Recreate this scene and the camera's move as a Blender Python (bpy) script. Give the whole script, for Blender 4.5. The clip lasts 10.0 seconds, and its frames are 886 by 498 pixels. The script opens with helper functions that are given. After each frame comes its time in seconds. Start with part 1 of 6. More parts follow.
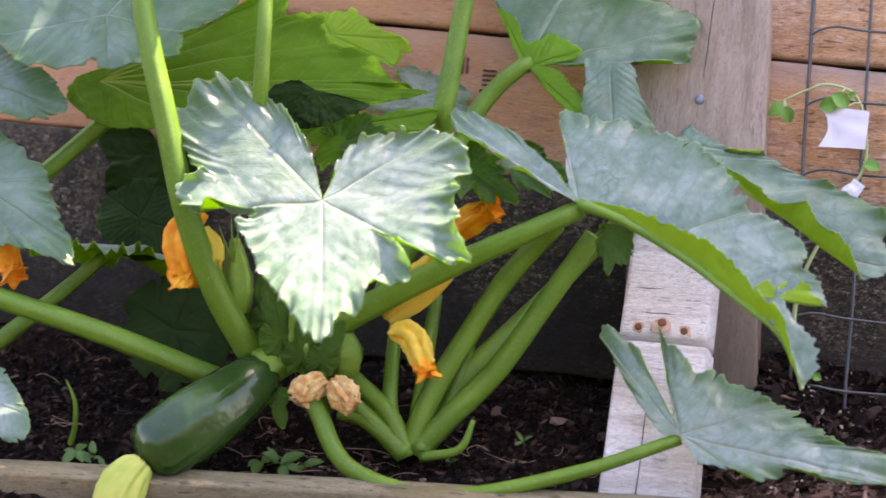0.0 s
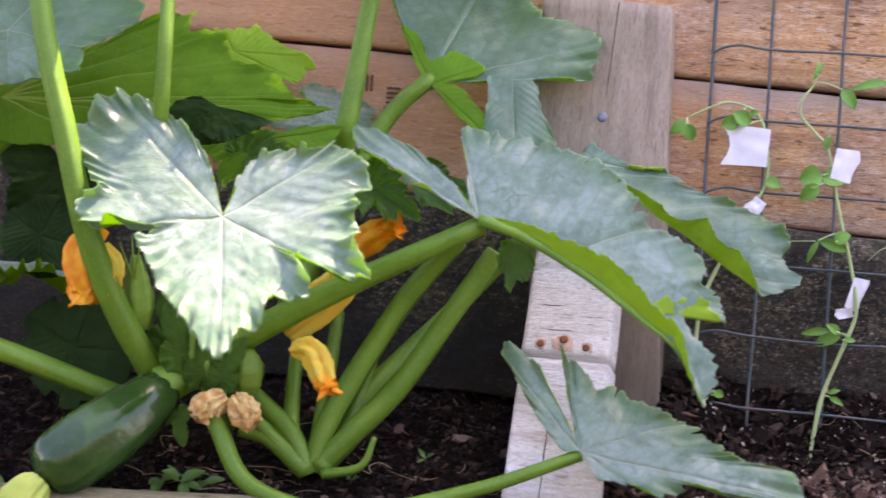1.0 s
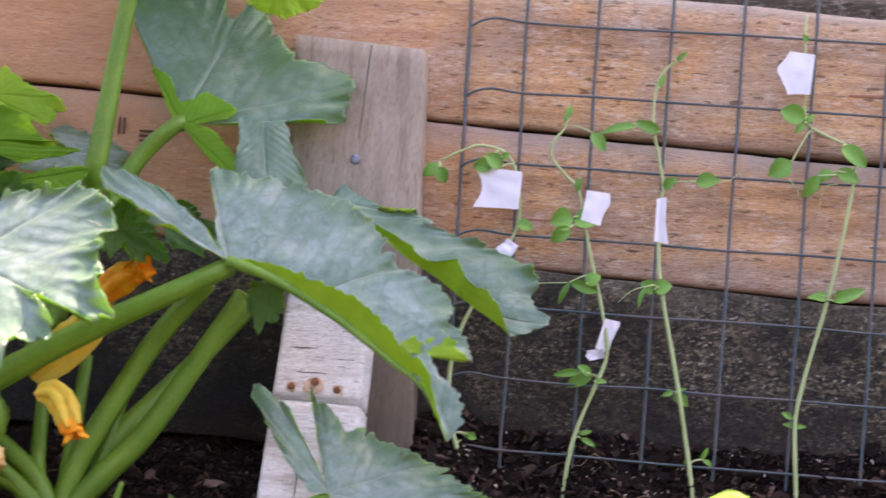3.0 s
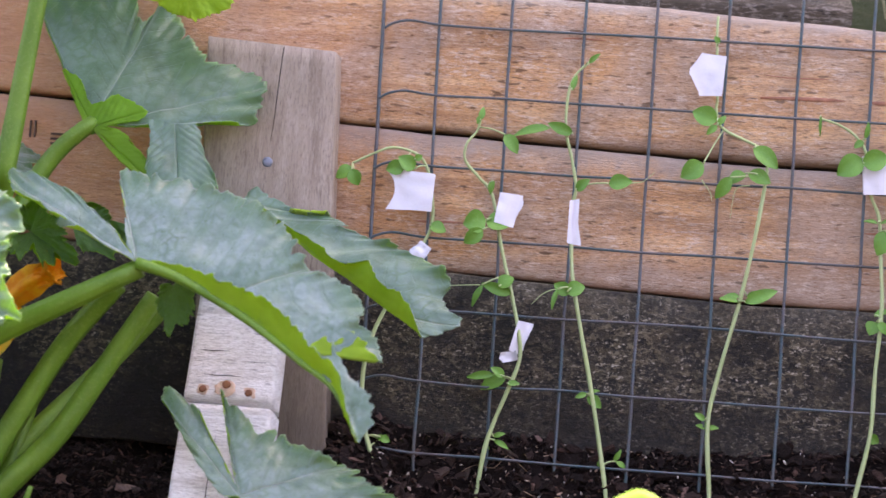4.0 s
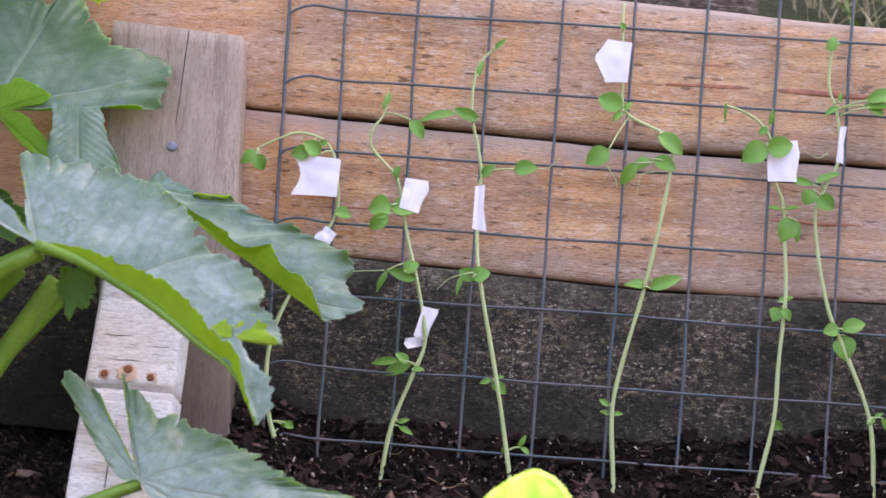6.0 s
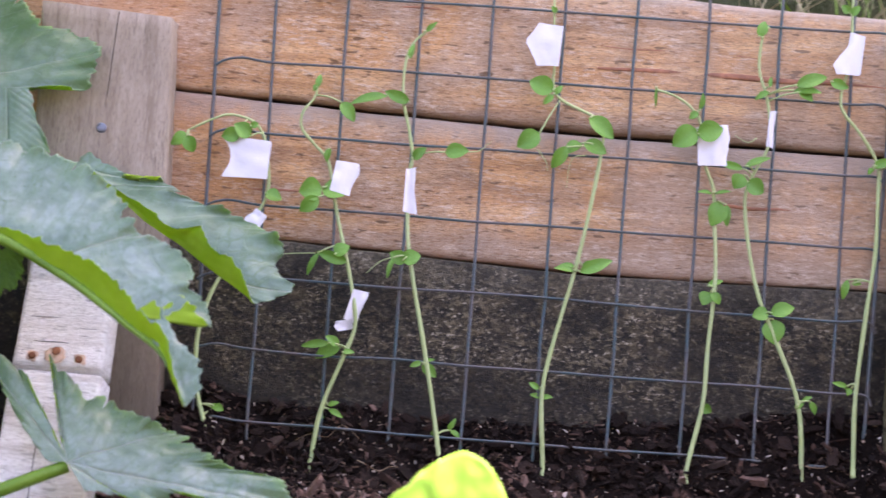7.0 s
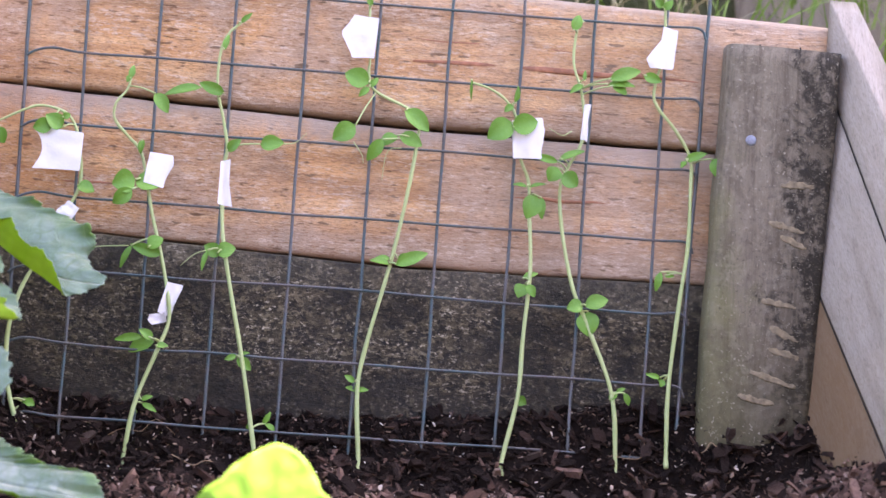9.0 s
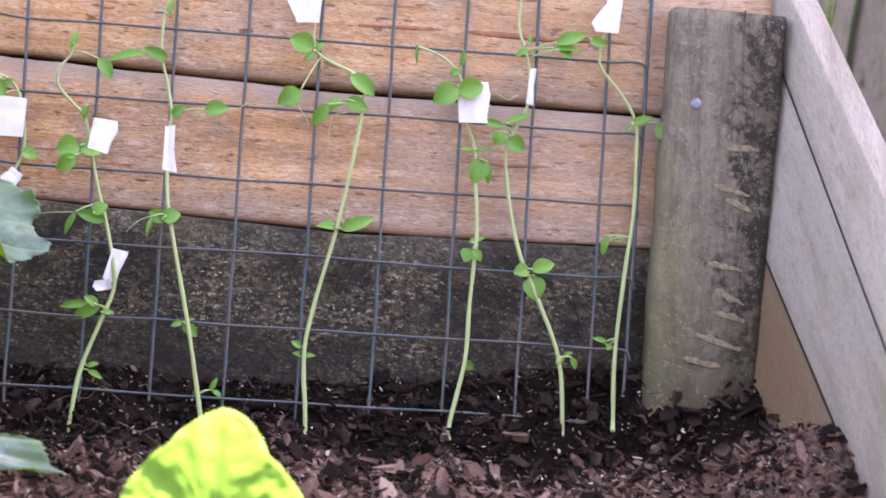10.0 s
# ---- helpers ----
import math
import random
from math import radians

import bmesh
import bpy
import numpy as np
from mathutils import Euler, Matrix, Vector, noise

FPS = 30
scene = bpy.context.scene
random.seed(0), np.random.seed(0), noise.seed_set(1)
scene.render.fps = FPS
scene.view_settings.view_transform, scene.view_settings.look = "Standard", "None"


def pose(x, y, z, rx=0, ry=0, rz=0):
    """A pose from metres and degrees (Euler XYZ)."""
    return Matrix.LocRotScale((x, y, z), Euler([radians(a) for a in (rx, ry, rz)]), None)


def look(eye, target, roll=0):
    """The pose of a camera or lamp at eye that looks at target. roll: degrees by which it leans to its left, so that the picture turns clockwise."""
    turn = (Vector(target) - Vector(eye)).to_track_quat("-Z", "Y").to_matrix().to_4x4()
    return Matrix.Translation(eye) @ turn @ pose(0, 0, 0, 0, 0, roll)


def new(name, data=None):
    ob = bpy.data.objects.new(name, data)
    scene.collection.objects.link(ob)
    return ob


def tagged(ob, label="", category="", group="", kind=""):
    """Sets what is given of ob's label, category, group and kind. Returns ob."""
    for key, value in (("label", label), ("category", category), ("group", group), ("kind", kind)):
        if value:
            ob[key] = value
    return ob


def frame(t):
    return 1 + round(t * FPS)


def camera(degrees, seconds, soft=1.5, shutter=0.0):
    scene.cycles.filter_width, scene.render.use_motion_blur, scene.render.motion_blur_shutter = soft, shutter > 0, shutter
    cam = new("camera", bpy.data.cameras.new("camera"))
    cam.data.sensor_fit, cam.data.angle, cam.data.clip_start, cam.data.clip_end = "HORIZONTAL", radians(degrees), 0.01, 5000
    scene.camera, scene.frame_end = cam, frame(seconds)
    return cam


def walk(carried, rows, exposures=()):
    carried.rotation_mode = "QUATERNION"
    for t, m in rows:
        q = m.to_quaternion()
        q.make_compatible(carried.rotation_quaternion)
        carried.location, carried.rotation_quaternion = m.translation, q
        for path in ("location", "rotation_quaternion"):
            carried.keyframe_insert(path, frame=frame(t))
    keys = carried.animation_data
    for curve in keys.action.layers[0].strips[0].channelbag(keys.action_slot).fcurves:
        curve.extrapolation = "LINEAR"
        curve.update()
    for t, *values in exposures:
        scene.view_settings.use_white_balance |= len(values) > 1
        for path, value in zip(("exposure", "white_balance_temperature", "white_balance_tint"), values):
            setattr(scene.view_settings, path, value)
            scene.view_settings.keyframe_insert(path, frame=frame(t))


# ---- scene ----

# The back wall of the bed leans back. WALL maps its own frame (x along the planks, y into the wall, z up the wall) to the world.
LEAN_BACK = 26.0
WALL = Matrix.Translation((0, 0, 0.538)) @ Matrix.Rotation(radians(-LEAN_BACK), 4, "X")

cam = camera(22.0, 10.0, soft=1.5, shutter=0.55)
PATH = [
    (0, (0.0920, -1.6050, -0.2000), (-0.3728, 0.3400, -0.1700), 4.98),
    (0.5, (0.1006, -1.6018, -0.2028), (-0.3389, 0.3488, -0.1570), 4.90),
    (1, (0.1092, -1.5986, -0.2056), (-0.2964, 0.3590, -0.1461), 4.99),
    (1.5, (0.1178, -1.5953, -0.2084), (-0.2508, 0.3692, -0.1408), 4.65),
    (2, (0.1264, -1.5921, -0.2112), (-0.2018, 0.3792, -0.1326), 4.52),
    (2.5, (0.1350, -1.5889, -0.2140), (-0.1567, 0.3869, -0.1082), 4.58),
    (3, (0.1433, -1.5857, -0.2180), (-0.0963, 0.3956, -0.0871), 4.60),
    (4.3, (0.1647, -1.5773, -0.2284), (-0.0148, 0.4089, -0.0768), 4.36),
    (4.5, (0.1680, -1.5760, -0.2300), (-0.0097, 0.4102, -0.0767), 4.49),
    (5, (0.1725, -1.5748, -0.2333), (0.0090, 0.4122, -0.0753), 4.49),
    (6.5, (0.1860, -1.5713, -0.2430), (0.0765, 0.4191, -0.0804), 4.40),
    (7, (0.1873, -1.5701, -0.2440), (0.1116, 0.4224, -0.0877), 4.46),
    (7.5, (0.1887, -1.5689, -0.2450), (0.1682, 0.4246, -0.0851), 4.36),
    (8, (0.1900, -1.5677, -0.2460), (0.2170, 0.4250, -0.0783), 4.21),
    (8.5, (0.1900, -1.5665, -0.2470), (0.2537, 0.4250, -0.0742), 4.20),
    (9, (0.1900, -1.5654, -0.2480), (0.2726, 0.4259, -0.0806), 4.09),
    (9.5, (0.1900, -1.5642, -0.2490), (0.2950, 0.4268, -0.0910), 3.91),
    (10, (0.1900, -1.5630, -0.2500), (0.3219, 0.4275, -0.1074), 3.68),
]
EXPOSURES = [(0.0, 2.90, 8200, 33), (3.0, 2.77, 8200, 33), (5.0, 2.93, 8200, 33), (7.0, 3.00, 8200, 33), (8.0, 3.14, 8200, 33), (10.0, 3.23, 8200, 33)]
cam.data.dof.use_dof, cam.data.dof.focus_distance, cam.data.dof.aperture_fstop = True, 1.56, 6.3
walk(cam, [(t, WALL @ look(eye, target, roll)) for t, eye, target, roll in PATH], EXPOSURES)

# ---- light ----
SUN_ELEVATION, SUN_AZIMUTH = 55.0, 30.0   # azimuth: degrees from +y (behind the wall) towards +x
world = bpy.data.worlds.new("sky")
scene.world = world
world.use_nodes = True
sky = world.node_tree.nodes.new("ShaderNodeTexSky")
sky.sky_type, sky.sun_disc = "NISHITA", False
sky.sun_elevation, sky.sun_rotation = radians(SUN_ELEVATION), radians(SUN_AZIMUTH)
world.node_tree.nodes["Background"].inputs["Strength"].default_value = 0.15
world.node_tree.links.new(sky.outputs[0], world.node_tree.nodes["Background"].inputs["Color"])
sun = new("sun", bpy.data.lights.new("sun", "SUN"))
sun.data.energy, sun.data.angle, sun.data.color = 5.0, radians(0.6), (1.0, 0.95, 0.87)
sun_way = Vector((math.sin(radians(SUN_AZIMUTH)) * math.cos(radians(SUN_ELEVATION)), math.cos(radians(SUN_AZIMUTH)) * math.cos(radians(SUN_ELEVATION)), math.sin(radians(SUN_ELEVATION))))
sun.matrix_world = look(sun_way * 20, (0, 0, 0))


# ---- materials ----
class Nodes:
    """A small wrapper that adds nodes to one material and links them."""

    def __init__(self, name):
        self.mat = bpy.data.materials.new(name)
        self.mat.use_nodes = True
        self.tree = self.mat.node_tree
        self.bsdf = self.tree.nodes["Principled BSDF"]
        self.out = self.tree.nodes["Material Output"]

    def put(self, target, value):
        if isinstance(value, bpy.types.NodeSocket):
            self.tree.links.new(value, target)
        elif target.type == "RGBA" and len(value) == 3:
            target.default_value = (*value, 1)
        else:
            target.default_value = value

    def add(self, kind, out=0, operation="", attribute_name="", feature="", **values):
        node = self.tree.nodes.new(kind)
        if operation:
            node.operation = operation
        if attribute_name:
            node.attribute_name = attribute_name
        if feature:
            node.feature = feature
        for key, value in values.items():
            self.put(node.inputs[int(key[2:])], value)
        return node.outputs[out]

    def coords(self, scale=(1, 1, 1), attribute="", turn=(0, 0, 0)):
        if attribute:
            source = self.add("ShaderNodeAttribute", out=1, attribute_name=attribute)
        else:
            source = self.add("ShaderNodeTexCoord", out=3)
        return self.add("ShaderNodeMapping", in0=source, in3=scale, in2=turn)

    def noise(self, vector, scale, detail=4.0, rough=0.55, distortion=0.0):
        return self.add("ShaderNodeTexNoise", in0=vector, in2=scale, in3=detail, in4=rough, in8=distortion)

    def ramp(self, value, *stops):
        node = self.tree.nodes.new("ShaderNodeValToRGB")
        self.tree.links.new(value, node.inputs[0])
        ramp = node.color_ramp
        while len(ramp.elements) < len(stops):
            ramp.elements.new(0.5)
        for element, (at, colour) in zip(ramp.elements, stops):
            element.position = at
            element.color = (*colour, 1) if len(colour) == 3 else colour
        return node.outputs[0]

    def grey(self, value, a, b, low=0.0, high=1.0):
        return self.add("ShaderNodeMapRange", in0=value, in1=a, in2=b, in3=low, in4=high)

    def mix(self, factor, a, b, blend="MIX"):
        node = self.tree.nodes.new("ShaderNodeMix")
        node.data_type, node.blend_type = "RGBA", blend
        for socket, value in ((node.inputs[0], factor), (node.inputs[6], a), (node.inputs[7], b)):
            self.put(socket, value)
        return node.outputs[2]

    def math(self, operation, a, b=0.0):
        return self.add("ShaderNodeMath", operation=operation, in0=a, in1=b)

    def bump(self, height, strength=0.5, distance=0.002):
        node = self.tree.nodes.new("ShaderNodeBump")
        node.inputs["Strength"].default_value, node.inputs["Distance"].default_value = strength, distance
        self.tree.links.new(height, node.inputs["Height"])
        return node.outputs[0]

    def finish(self, colour, rough=0.6, normal=None, metal=0.0, specular=0.5, coat=0.0):
        self.put(self.bsdf.inputs["Base Color"], colour)
        self.put(self.bsdf.inputs["Roughness"], rough)
        self.put(self.bsdf.inputs["Metallic"], metal)
        self.put(self.bsdf.inputs["Specular IOR Level"], specular)
        self.put(self.bsdf.inputs["Coat Weight"], coat)
        if normal is not None:
            self.put(self.bsdf.inputs["Normal"], normal)
        return self.mat

    def translucent(self, colour, amount):
        leaf = self.add("ShaderNodeBsdfTranslucent", in0=colour)
        both = self.tree.nodes.new("ShaderNodeMixShader")
        both.inputs[0].default_value = amount
        self.tree.links.new(self.bsdf.outputs[0], both.inputs[1])
        self.tree.links.new(leaf, both.inputs[2])
        self.tree.links.new(both.outputs[0], self.out.inputs["Surface"])


def wood(name, dark, mid, light, grey, greying=0.45, grain=1.0, along=0, stain=(0.02, 0.016, 0.012), staining=0.3, relief=0.6, scuff=(0.6, 0.5, 0.42), scuffing=0.5, patch=None, edge=0.0, short=0.22, fleck=480, turn=0.0, checking=0.7, calm=0.0):
    """Weathered timber: long grain, pale scuffs and grey patches, dark stains and fine checks. along: the axis of the
    grain.
    patch: rows of (axis, from, to, colour, strength), each a broad tint along an axis (stain, bleaching, edge shade);
    then, if given, its slope along x and its raggedness."""
    n = Nodes(name)
    stretch, finer = [1.0, 1.0, 1.0], [1.0, 1.0, 1.0]
    stretch[along], finer[along] = 0.06, short
    random_shift = n.add("ShaderNodeObjectInfo", out=5)
    shift = n.add("ShaderNodeCombineXYZ", in0=n.math("MULTIPLY", random_shift, 7.3), in1=n.math("MULTIPLY", random_shift, 3.1), in2=n.math("MULTIPLY", random_shift, 5.7))
    place = n.add("ShaderNodeTexCoord", out=3)
    base = n.add("ShaderNodeVectorMath", operation="ADD", in0=n.add("ShaderNodeMapping", in0=place, in2=(radians(turn), 0, 0)), in1=shift)
    v = n.add("ShaderNodeMapping", in0=base, in3=tuple(stretch))
    w = n.add("ShaderNodeMapping", in0=base, in3=tuple(finer))
    rings = n.noise(v, 60 * grain, 4, 0.6, 1.2)
    fibres = n.noise(w, 800, 3, 0.7)
    flecks = n.noise(w, fleck, 5, 0.8)
    patches = n.noise(base, 13, 5, 0.65, 0.5)
    wear = n.noise(w, 90, 6, 0.8)
    deep = tuple(d + (m - d) * calm for d, m in zip(dark, mid))
    colour = n.ramp(rings, (0.32, deep), (0.48, mid), (0.64, light))
    colour = n.mix(n.math("MULTIPLY", n.grey(patches, 0.42, 0.60), greying), colour, grey)
    if edge:
        sides = n.tree.nodes.new("ShaderNodeSeparateXYZ")
        n.tree.links.new(n.add("ShaderNodeTexCoord", out=0), sides.inputs[0])
        rim = n.math("ADD", n.math("ABSOLUTE", n.math("SUBTRACT", sides.outputs[2], 0.5)), n.math("MULTIPLY", n.math("SUBTRACT", n.noise(v, 30, 5, 0.7), 0.5), 0.7))
        colour = n.mix(n.grey(rim, 0.26, 0.44, 0.0, edge), colour, grey)
    colour = n.mix(n.grey(fibres, 0.50 + 0.03 * calm, 0.66, 0.0, 0.75), colour, dark)
    streaks = n.noise(v, 300, 3, 0.65, 0.6)
    colour = n.mix(n.grey(streaks, 0.54, 0.68, 0.0, 0.42 - 0.2 * calm), colour, dark)
    scuffs = n.math("MULTIPLY", n.grey(flecks, 0.50 + 0.02 * calm, 0.58 - 0.02 * calm), n.grey(wear, 0.42, 0.56))
    colour = n.mix(n.math("MULTIPLY", scuffs, scuffing), colour, scuff)
    spots = n.noise(w, 55, 6, 0.75)
    colour = n.mix(n.math("MULTIPLY", n.grey(spots, 0.53, 0.66), staining), colour, stain)
    pores = n.noise(w, 1700, 2, 0.6)
    colour = n.mix(n.grey(pores, 0.54, 0.66, 0.0, 0.45), colour, tuple(c * 0.55 for c in dark))
    checks = n.noise(w, 300, 2, 0.5)
    colour = n.mix(n.grey(checks, 0.635, 0.68, 0.0, checking), colour, tuple(c * 0.3 for c in dark))
    for axis, start, end, tint, strength, *more in patch or ():
        slope, rough = more or (0.0, 0.085)
        split = n.tree.nodes.new("ShaderNodeSeparateXYZ")
        n.tree.links.new(place, split.inputs[0])
        ragged = n.math("ADD", split.outputs[axis], n.math("MULTIPLY", n.math("SUBTRACT", n.noise(base, 34, 9, 0.85), 0.5), rough))
        if slope:
            ragged = n.math("ADD", ragged, n.math("MULTIPLY", split.outputs[0], slope))
        colour = n.mix(n.grey(ragged, start, end, 0.0, strength), colour, tint)
    height = n.math("ADD", n.math("MULTIPLY", fibres, 0.6), n.math("MULTIPLY", flecks, 0.5))
    return n.finish(colour, n.grey(patches, 0.3, 0.7, 0.55, 0.85), n.bump(height, relief, 0.0012), specular=0.25)


def plain(name, colour, rough=0.6, vary=0.15, scale=60, relief=0.2, metal=0.0, specular=0.5, coat=0.0):
    n = Nodes(name)
    v = n.coords()
    a, b = n.noise(v, scale, 4), n.noise(v, scale * 5, 3)
    tone = n.mix(n.grey(a, 0.3, 0.7), tuple(c * (1 - vary) for c in colour), tuple(min(1, c * (1 + vary)) for c in colour))
    return n.finish(tone, rough, n.bump(n.math("ADD", a, b), relief, 0.001), metal, specular, coat)


M = {}
# both planks: lower edge darkened for the downturned bevel's shade, with red-brown stain
M["plank"] = wood("orange pine planks", (0.24, 0.110, 0.050), (0.59, 0.300, 0.130), (0.73, 0.425, 0.212), (0.40, 0.300, 0.237), 0.65, 0.9, 0, (0.12, 0.057, 0.034), 0.45, 1.0, (0.72, 0.58, 0.47), 0.58, ((2, -0.046, -0.031, (0.37, 0.295, 0.245), 0.75, 0.032, 0.05), (2, -0.1165, -0.1245, (0.15, 0.058, 0.026), 0.75, 0.02, 0.012), (0, 0.05, 0.50, (0.47, 0.350, 0.265), 0.3), (0, 0.02, -0.30, (0.61, 0.275, 0.150), 0.6)), 0.65, checking=0.75, calm=0.55)
M["plank_top"] = wood("orange pine plank with a bleached top edge", (0.24, 0.110, 0.050), (0.59, 0.300, 0.130), (0.73, 0.425, 0.212), (0.40, 0.300, 0.237), 0.65, 0.9, 0, (0.12, 0.057, 0.034), 0.45, 1.0, (0.72, 0.58, 0.47), 0.58, ((2, 0.0685, 0.0745, (0.43, 0.375, 0.32), 0.6, 0.035, 0.020), (2, -0.0185, -0.0255, (0.15, 0.070, 0.036), 0.7, 0.022, 0.012), (0, 0.05, 0.50, (0.47, 0.350, 0.265), 0.3), (0, 0.02, -0.30, (0.61, 0.275, 0.150), 0.6)), 0.65, checking=0.75, calm=0.55)


def mildew_material():
    """Blackened damp board: brown-grey bloom in blots, pale lichen crumbs, black rot low down, a paler weathered top edge."""
    n = Nodes("mildewed black board")
    place = n.add("ShaderNodeTexCoord", out=3)
    v = n.add("ShaderNodeMapping", in0=place, in3=(0.7, 1.0, 1.0))
    grain = n.add("ShaderNodeMapping", in0=place, in3=(0.5, 1.0, 0.8))
    blots, mid, fine = n.noise(v, 20, 8, 0.7, 0.5), n.noise(v, 110, 7, 0.74, 0.5), n.noise(grain, 430, 5, 0.72)
    colour = n.ramp(n.noise(v, 130, 6, 0.75), (0.40, (0.010, 0.0078, 0.0046)), (0.60, (0.040, 0.031, 0.0185)))
    colour = n.mix(n.grey(mid, 0.485, 0.545, 0.0, 0.75), colour, (0.072, 0.056, 0.033))
    patchy = n.grey(blots, 0.42, 0.58, 0.25, 1.0)
    colour = n.mix(n.math("MULTIPLY", n.grey(fine, 0.52, 0.565, 0.0, 0.85), patchy), colour, (0.185, 0.150, 0.092))
    colour = n.mix(n.grey(n.noise(v, 210, 5, 0.7), 0.455, 0.415, 0.0, 0.92), colour, (0.0065, 0.0052, 0.0036))
    colour = n.mix(n.grey(blots, 0.46, 0.38, 0.0, 0.7), colour, (0.0085, 0.0068, 0.0046))
    flecks = n.noise(grain, 560, 4, 0.7)
    colour = n.mix(n.math("MULTIPLY", n.grey(flecks, 0.595, 0.635, 0.0, 0.9), patchy), colour, (0.46, 0.395, 0.295))
    split = n.tree.nodes.new("ShaderNodeSeparateXYZ")
    n.tree.links.new(place, split.inputs[0])
    level = n.math("ADD", split.outputs[2], n.math("MULTIPLY", n.math("SUBTRACT", blots, 0.5), 0.10))
    level = n.math("ADD", level, n.math("MULTIPLY", split.outputs[0], 0.035))
    colour = n.mix(n.math("MULTIPLY", n.grey(level, -0.150, -0.118, 0.0, 0.6), n.grey(fine, 0.40, 0.58, 0.3, 1.0)), colour, (0.1480, 0.1280, 0.0920))
    colour = n.mix(n.grey(level, -0.165, -0.240, 0.0, 0.8), colour, (0.0112, 0.0092, 0.0068))
    height = n.math("ADD", n.math("MULTIPLY", mid, 0.7), n.math("MULTIPLY", fine, 0.6))
    return n.finish(colour, n.grey(mid, 0.3, 0.7, 0.6, 0.9), n.bump(height, 1.0, 0.0028), specular=0.4)


def mossy_post_material():
    """Grey upright board: faint upright grain, worn blots, green algae down one side, black mould down the other, dirt at the foot."""
    n = Nodes("mossy grey post")
    place = n.add("ShaderNodeTexCoord", out=3)
    long = n.add("ShaderNodeMapping", in0=place, in3=(1.0, 1.0, 0.10))
    split = n.tree.nodes.new("ShaderNodeSeparateXYZ")
    n.tree.links.new(place, split.inputs[0])
    x, z = split.outputs[0], split.outputs[2]
    grain, fibre = n.noise(long, 95, 5, 0.65, 0.8), n.noise(long, 620, 4, 0.7)
    blots, mid, fine = n.noise(place, 32, 7, 0.7, 0.6), n.noise(place, 110, 6, 0.72, 0.8), n.noise(place, 420, 5, 0.72)
    colour = n.ramp(grain, (0.36, (0.108, 0.088, 0.064)), (0.50, (0.172, 0.143, 0.106)), (0.64, (0.210, 0.177, 0.135)))
    colour = n.mix(n.grey(mid, 0.50, 0.62, 0.0, 0.55), colour, (0.275, 0.240, 0.188))
    colour = n.mix(n.grey(blots, 0.46, 0.38, 0.0, 0.6), colour, (0.108, 0.088, 0.062))
    colour = n.mix(n.grey(fibre, 0.56, 0.68, 0.0, 0.5), colour, (0.085, 0.070, 0.050))
    # algae, on the side away from the corner and low down
    green = n.math("ADD", n.math("MULTIPLY", z, -0.22), n.math("MULTIPLY", n.math("SUBTRACT", blots, 0.5), 0.10))
    green = n.math("SUBTRACT", green, x)
    colour = n.mix(n.grey(green, -0.440, -0.405, 0.0, 0.6), colour, (0.165, 0.163, 0.072))
    # black mould in crisp spots, thickening towards the corner
    shade = n.math("ADD", x, n.math("MULTIPLY", n.math("SUBTRACT", blots, 0.5), 0.16))
    shade = n.math("ADD", shade, n.math("MULTIPLY", n.math("SUBTRACT", mid, 0.5), 0.07))
    thick = n.grey(shade, 0.468, 0.518, 0.0, 1.0)
    spots = n.grey(n.math("ADD", n.noise(place, 210, 6, 0.75), n.math("MULTIPLY", thick, 0.20)), 0.50, 0.66)
    colour = n.mix(n.math("MULTIPLY", n.math("MULTIPLY", spots, n.grey(thick, 0.0, 0.7)), 0.92), colour, (0.017, 0.014, 0.010))
    # dirt splashed up from the soil, pale lichen crumbs
    foot = n.math("ADD", z, n.math("MULTIPLY", n.math("SUBTRACT", mid, 0.5), 0.10))
    colour = n.mix(n.grey(foot, -0.150, -0.245, 0.0, 0.8), colour, (0.050, 0.043, 0.022))
    colour = n.mix(n.grey(fine, 0.615, 0.655, 0.0, 0.6), colour, (0.42, 0.38, 0.30))
    colour = n.mix(n.grey(fine, 0.40, 0.355, 0.0, 0.6), colour, (0.060, 0.050, 0.034))
    height = n.math("ADD", n.math("MULTIPLY", mid, 0.5), n.math("ADD", n.math("MULTIPLY", fibre, 0.5), n.math("MULTIPLY", fine, 0.4)))
    return n.finish(colour, n.grey(mid, 0.3, 0.7, 0.65, 0.9), n.bump(height, 0.8, 0.0016), specular=0.25)


M["board"] = mildew_material()
M["post"] = wood("weathered grey post", (0.25, 0.190, 0.145), (0.37, 0.290, 0.228), (0.42, 0.340, 0.272), (0.30, 0.24, 0.18), 0.4, 1.0, 2, (0.20, 0.155, 0.115), 0.2, 0.6, (0.44, 0.36, 0.29), 0.5, ((2, -0.10, -0.24, (0.105, 0.078, 0.054), 0.75),), 0.0, 0.15, checking=0.3)
M["mossy_post"] = mossy_post_material()
M["side"] = wood("grey side board", (0.265, 0.225, 0.186), (0.337, 0.290, 0.246), (0.377, 0.330, 0.288), (0.367, 0.330, 0.293), 0.5, 0.9, 1, (0.245, 0.200, 0.158), 0.07, 0.5, (0.459, 0.410, 0.363), 0.35, None, 0.0, 0.12, 480, -54.0, 0.2)
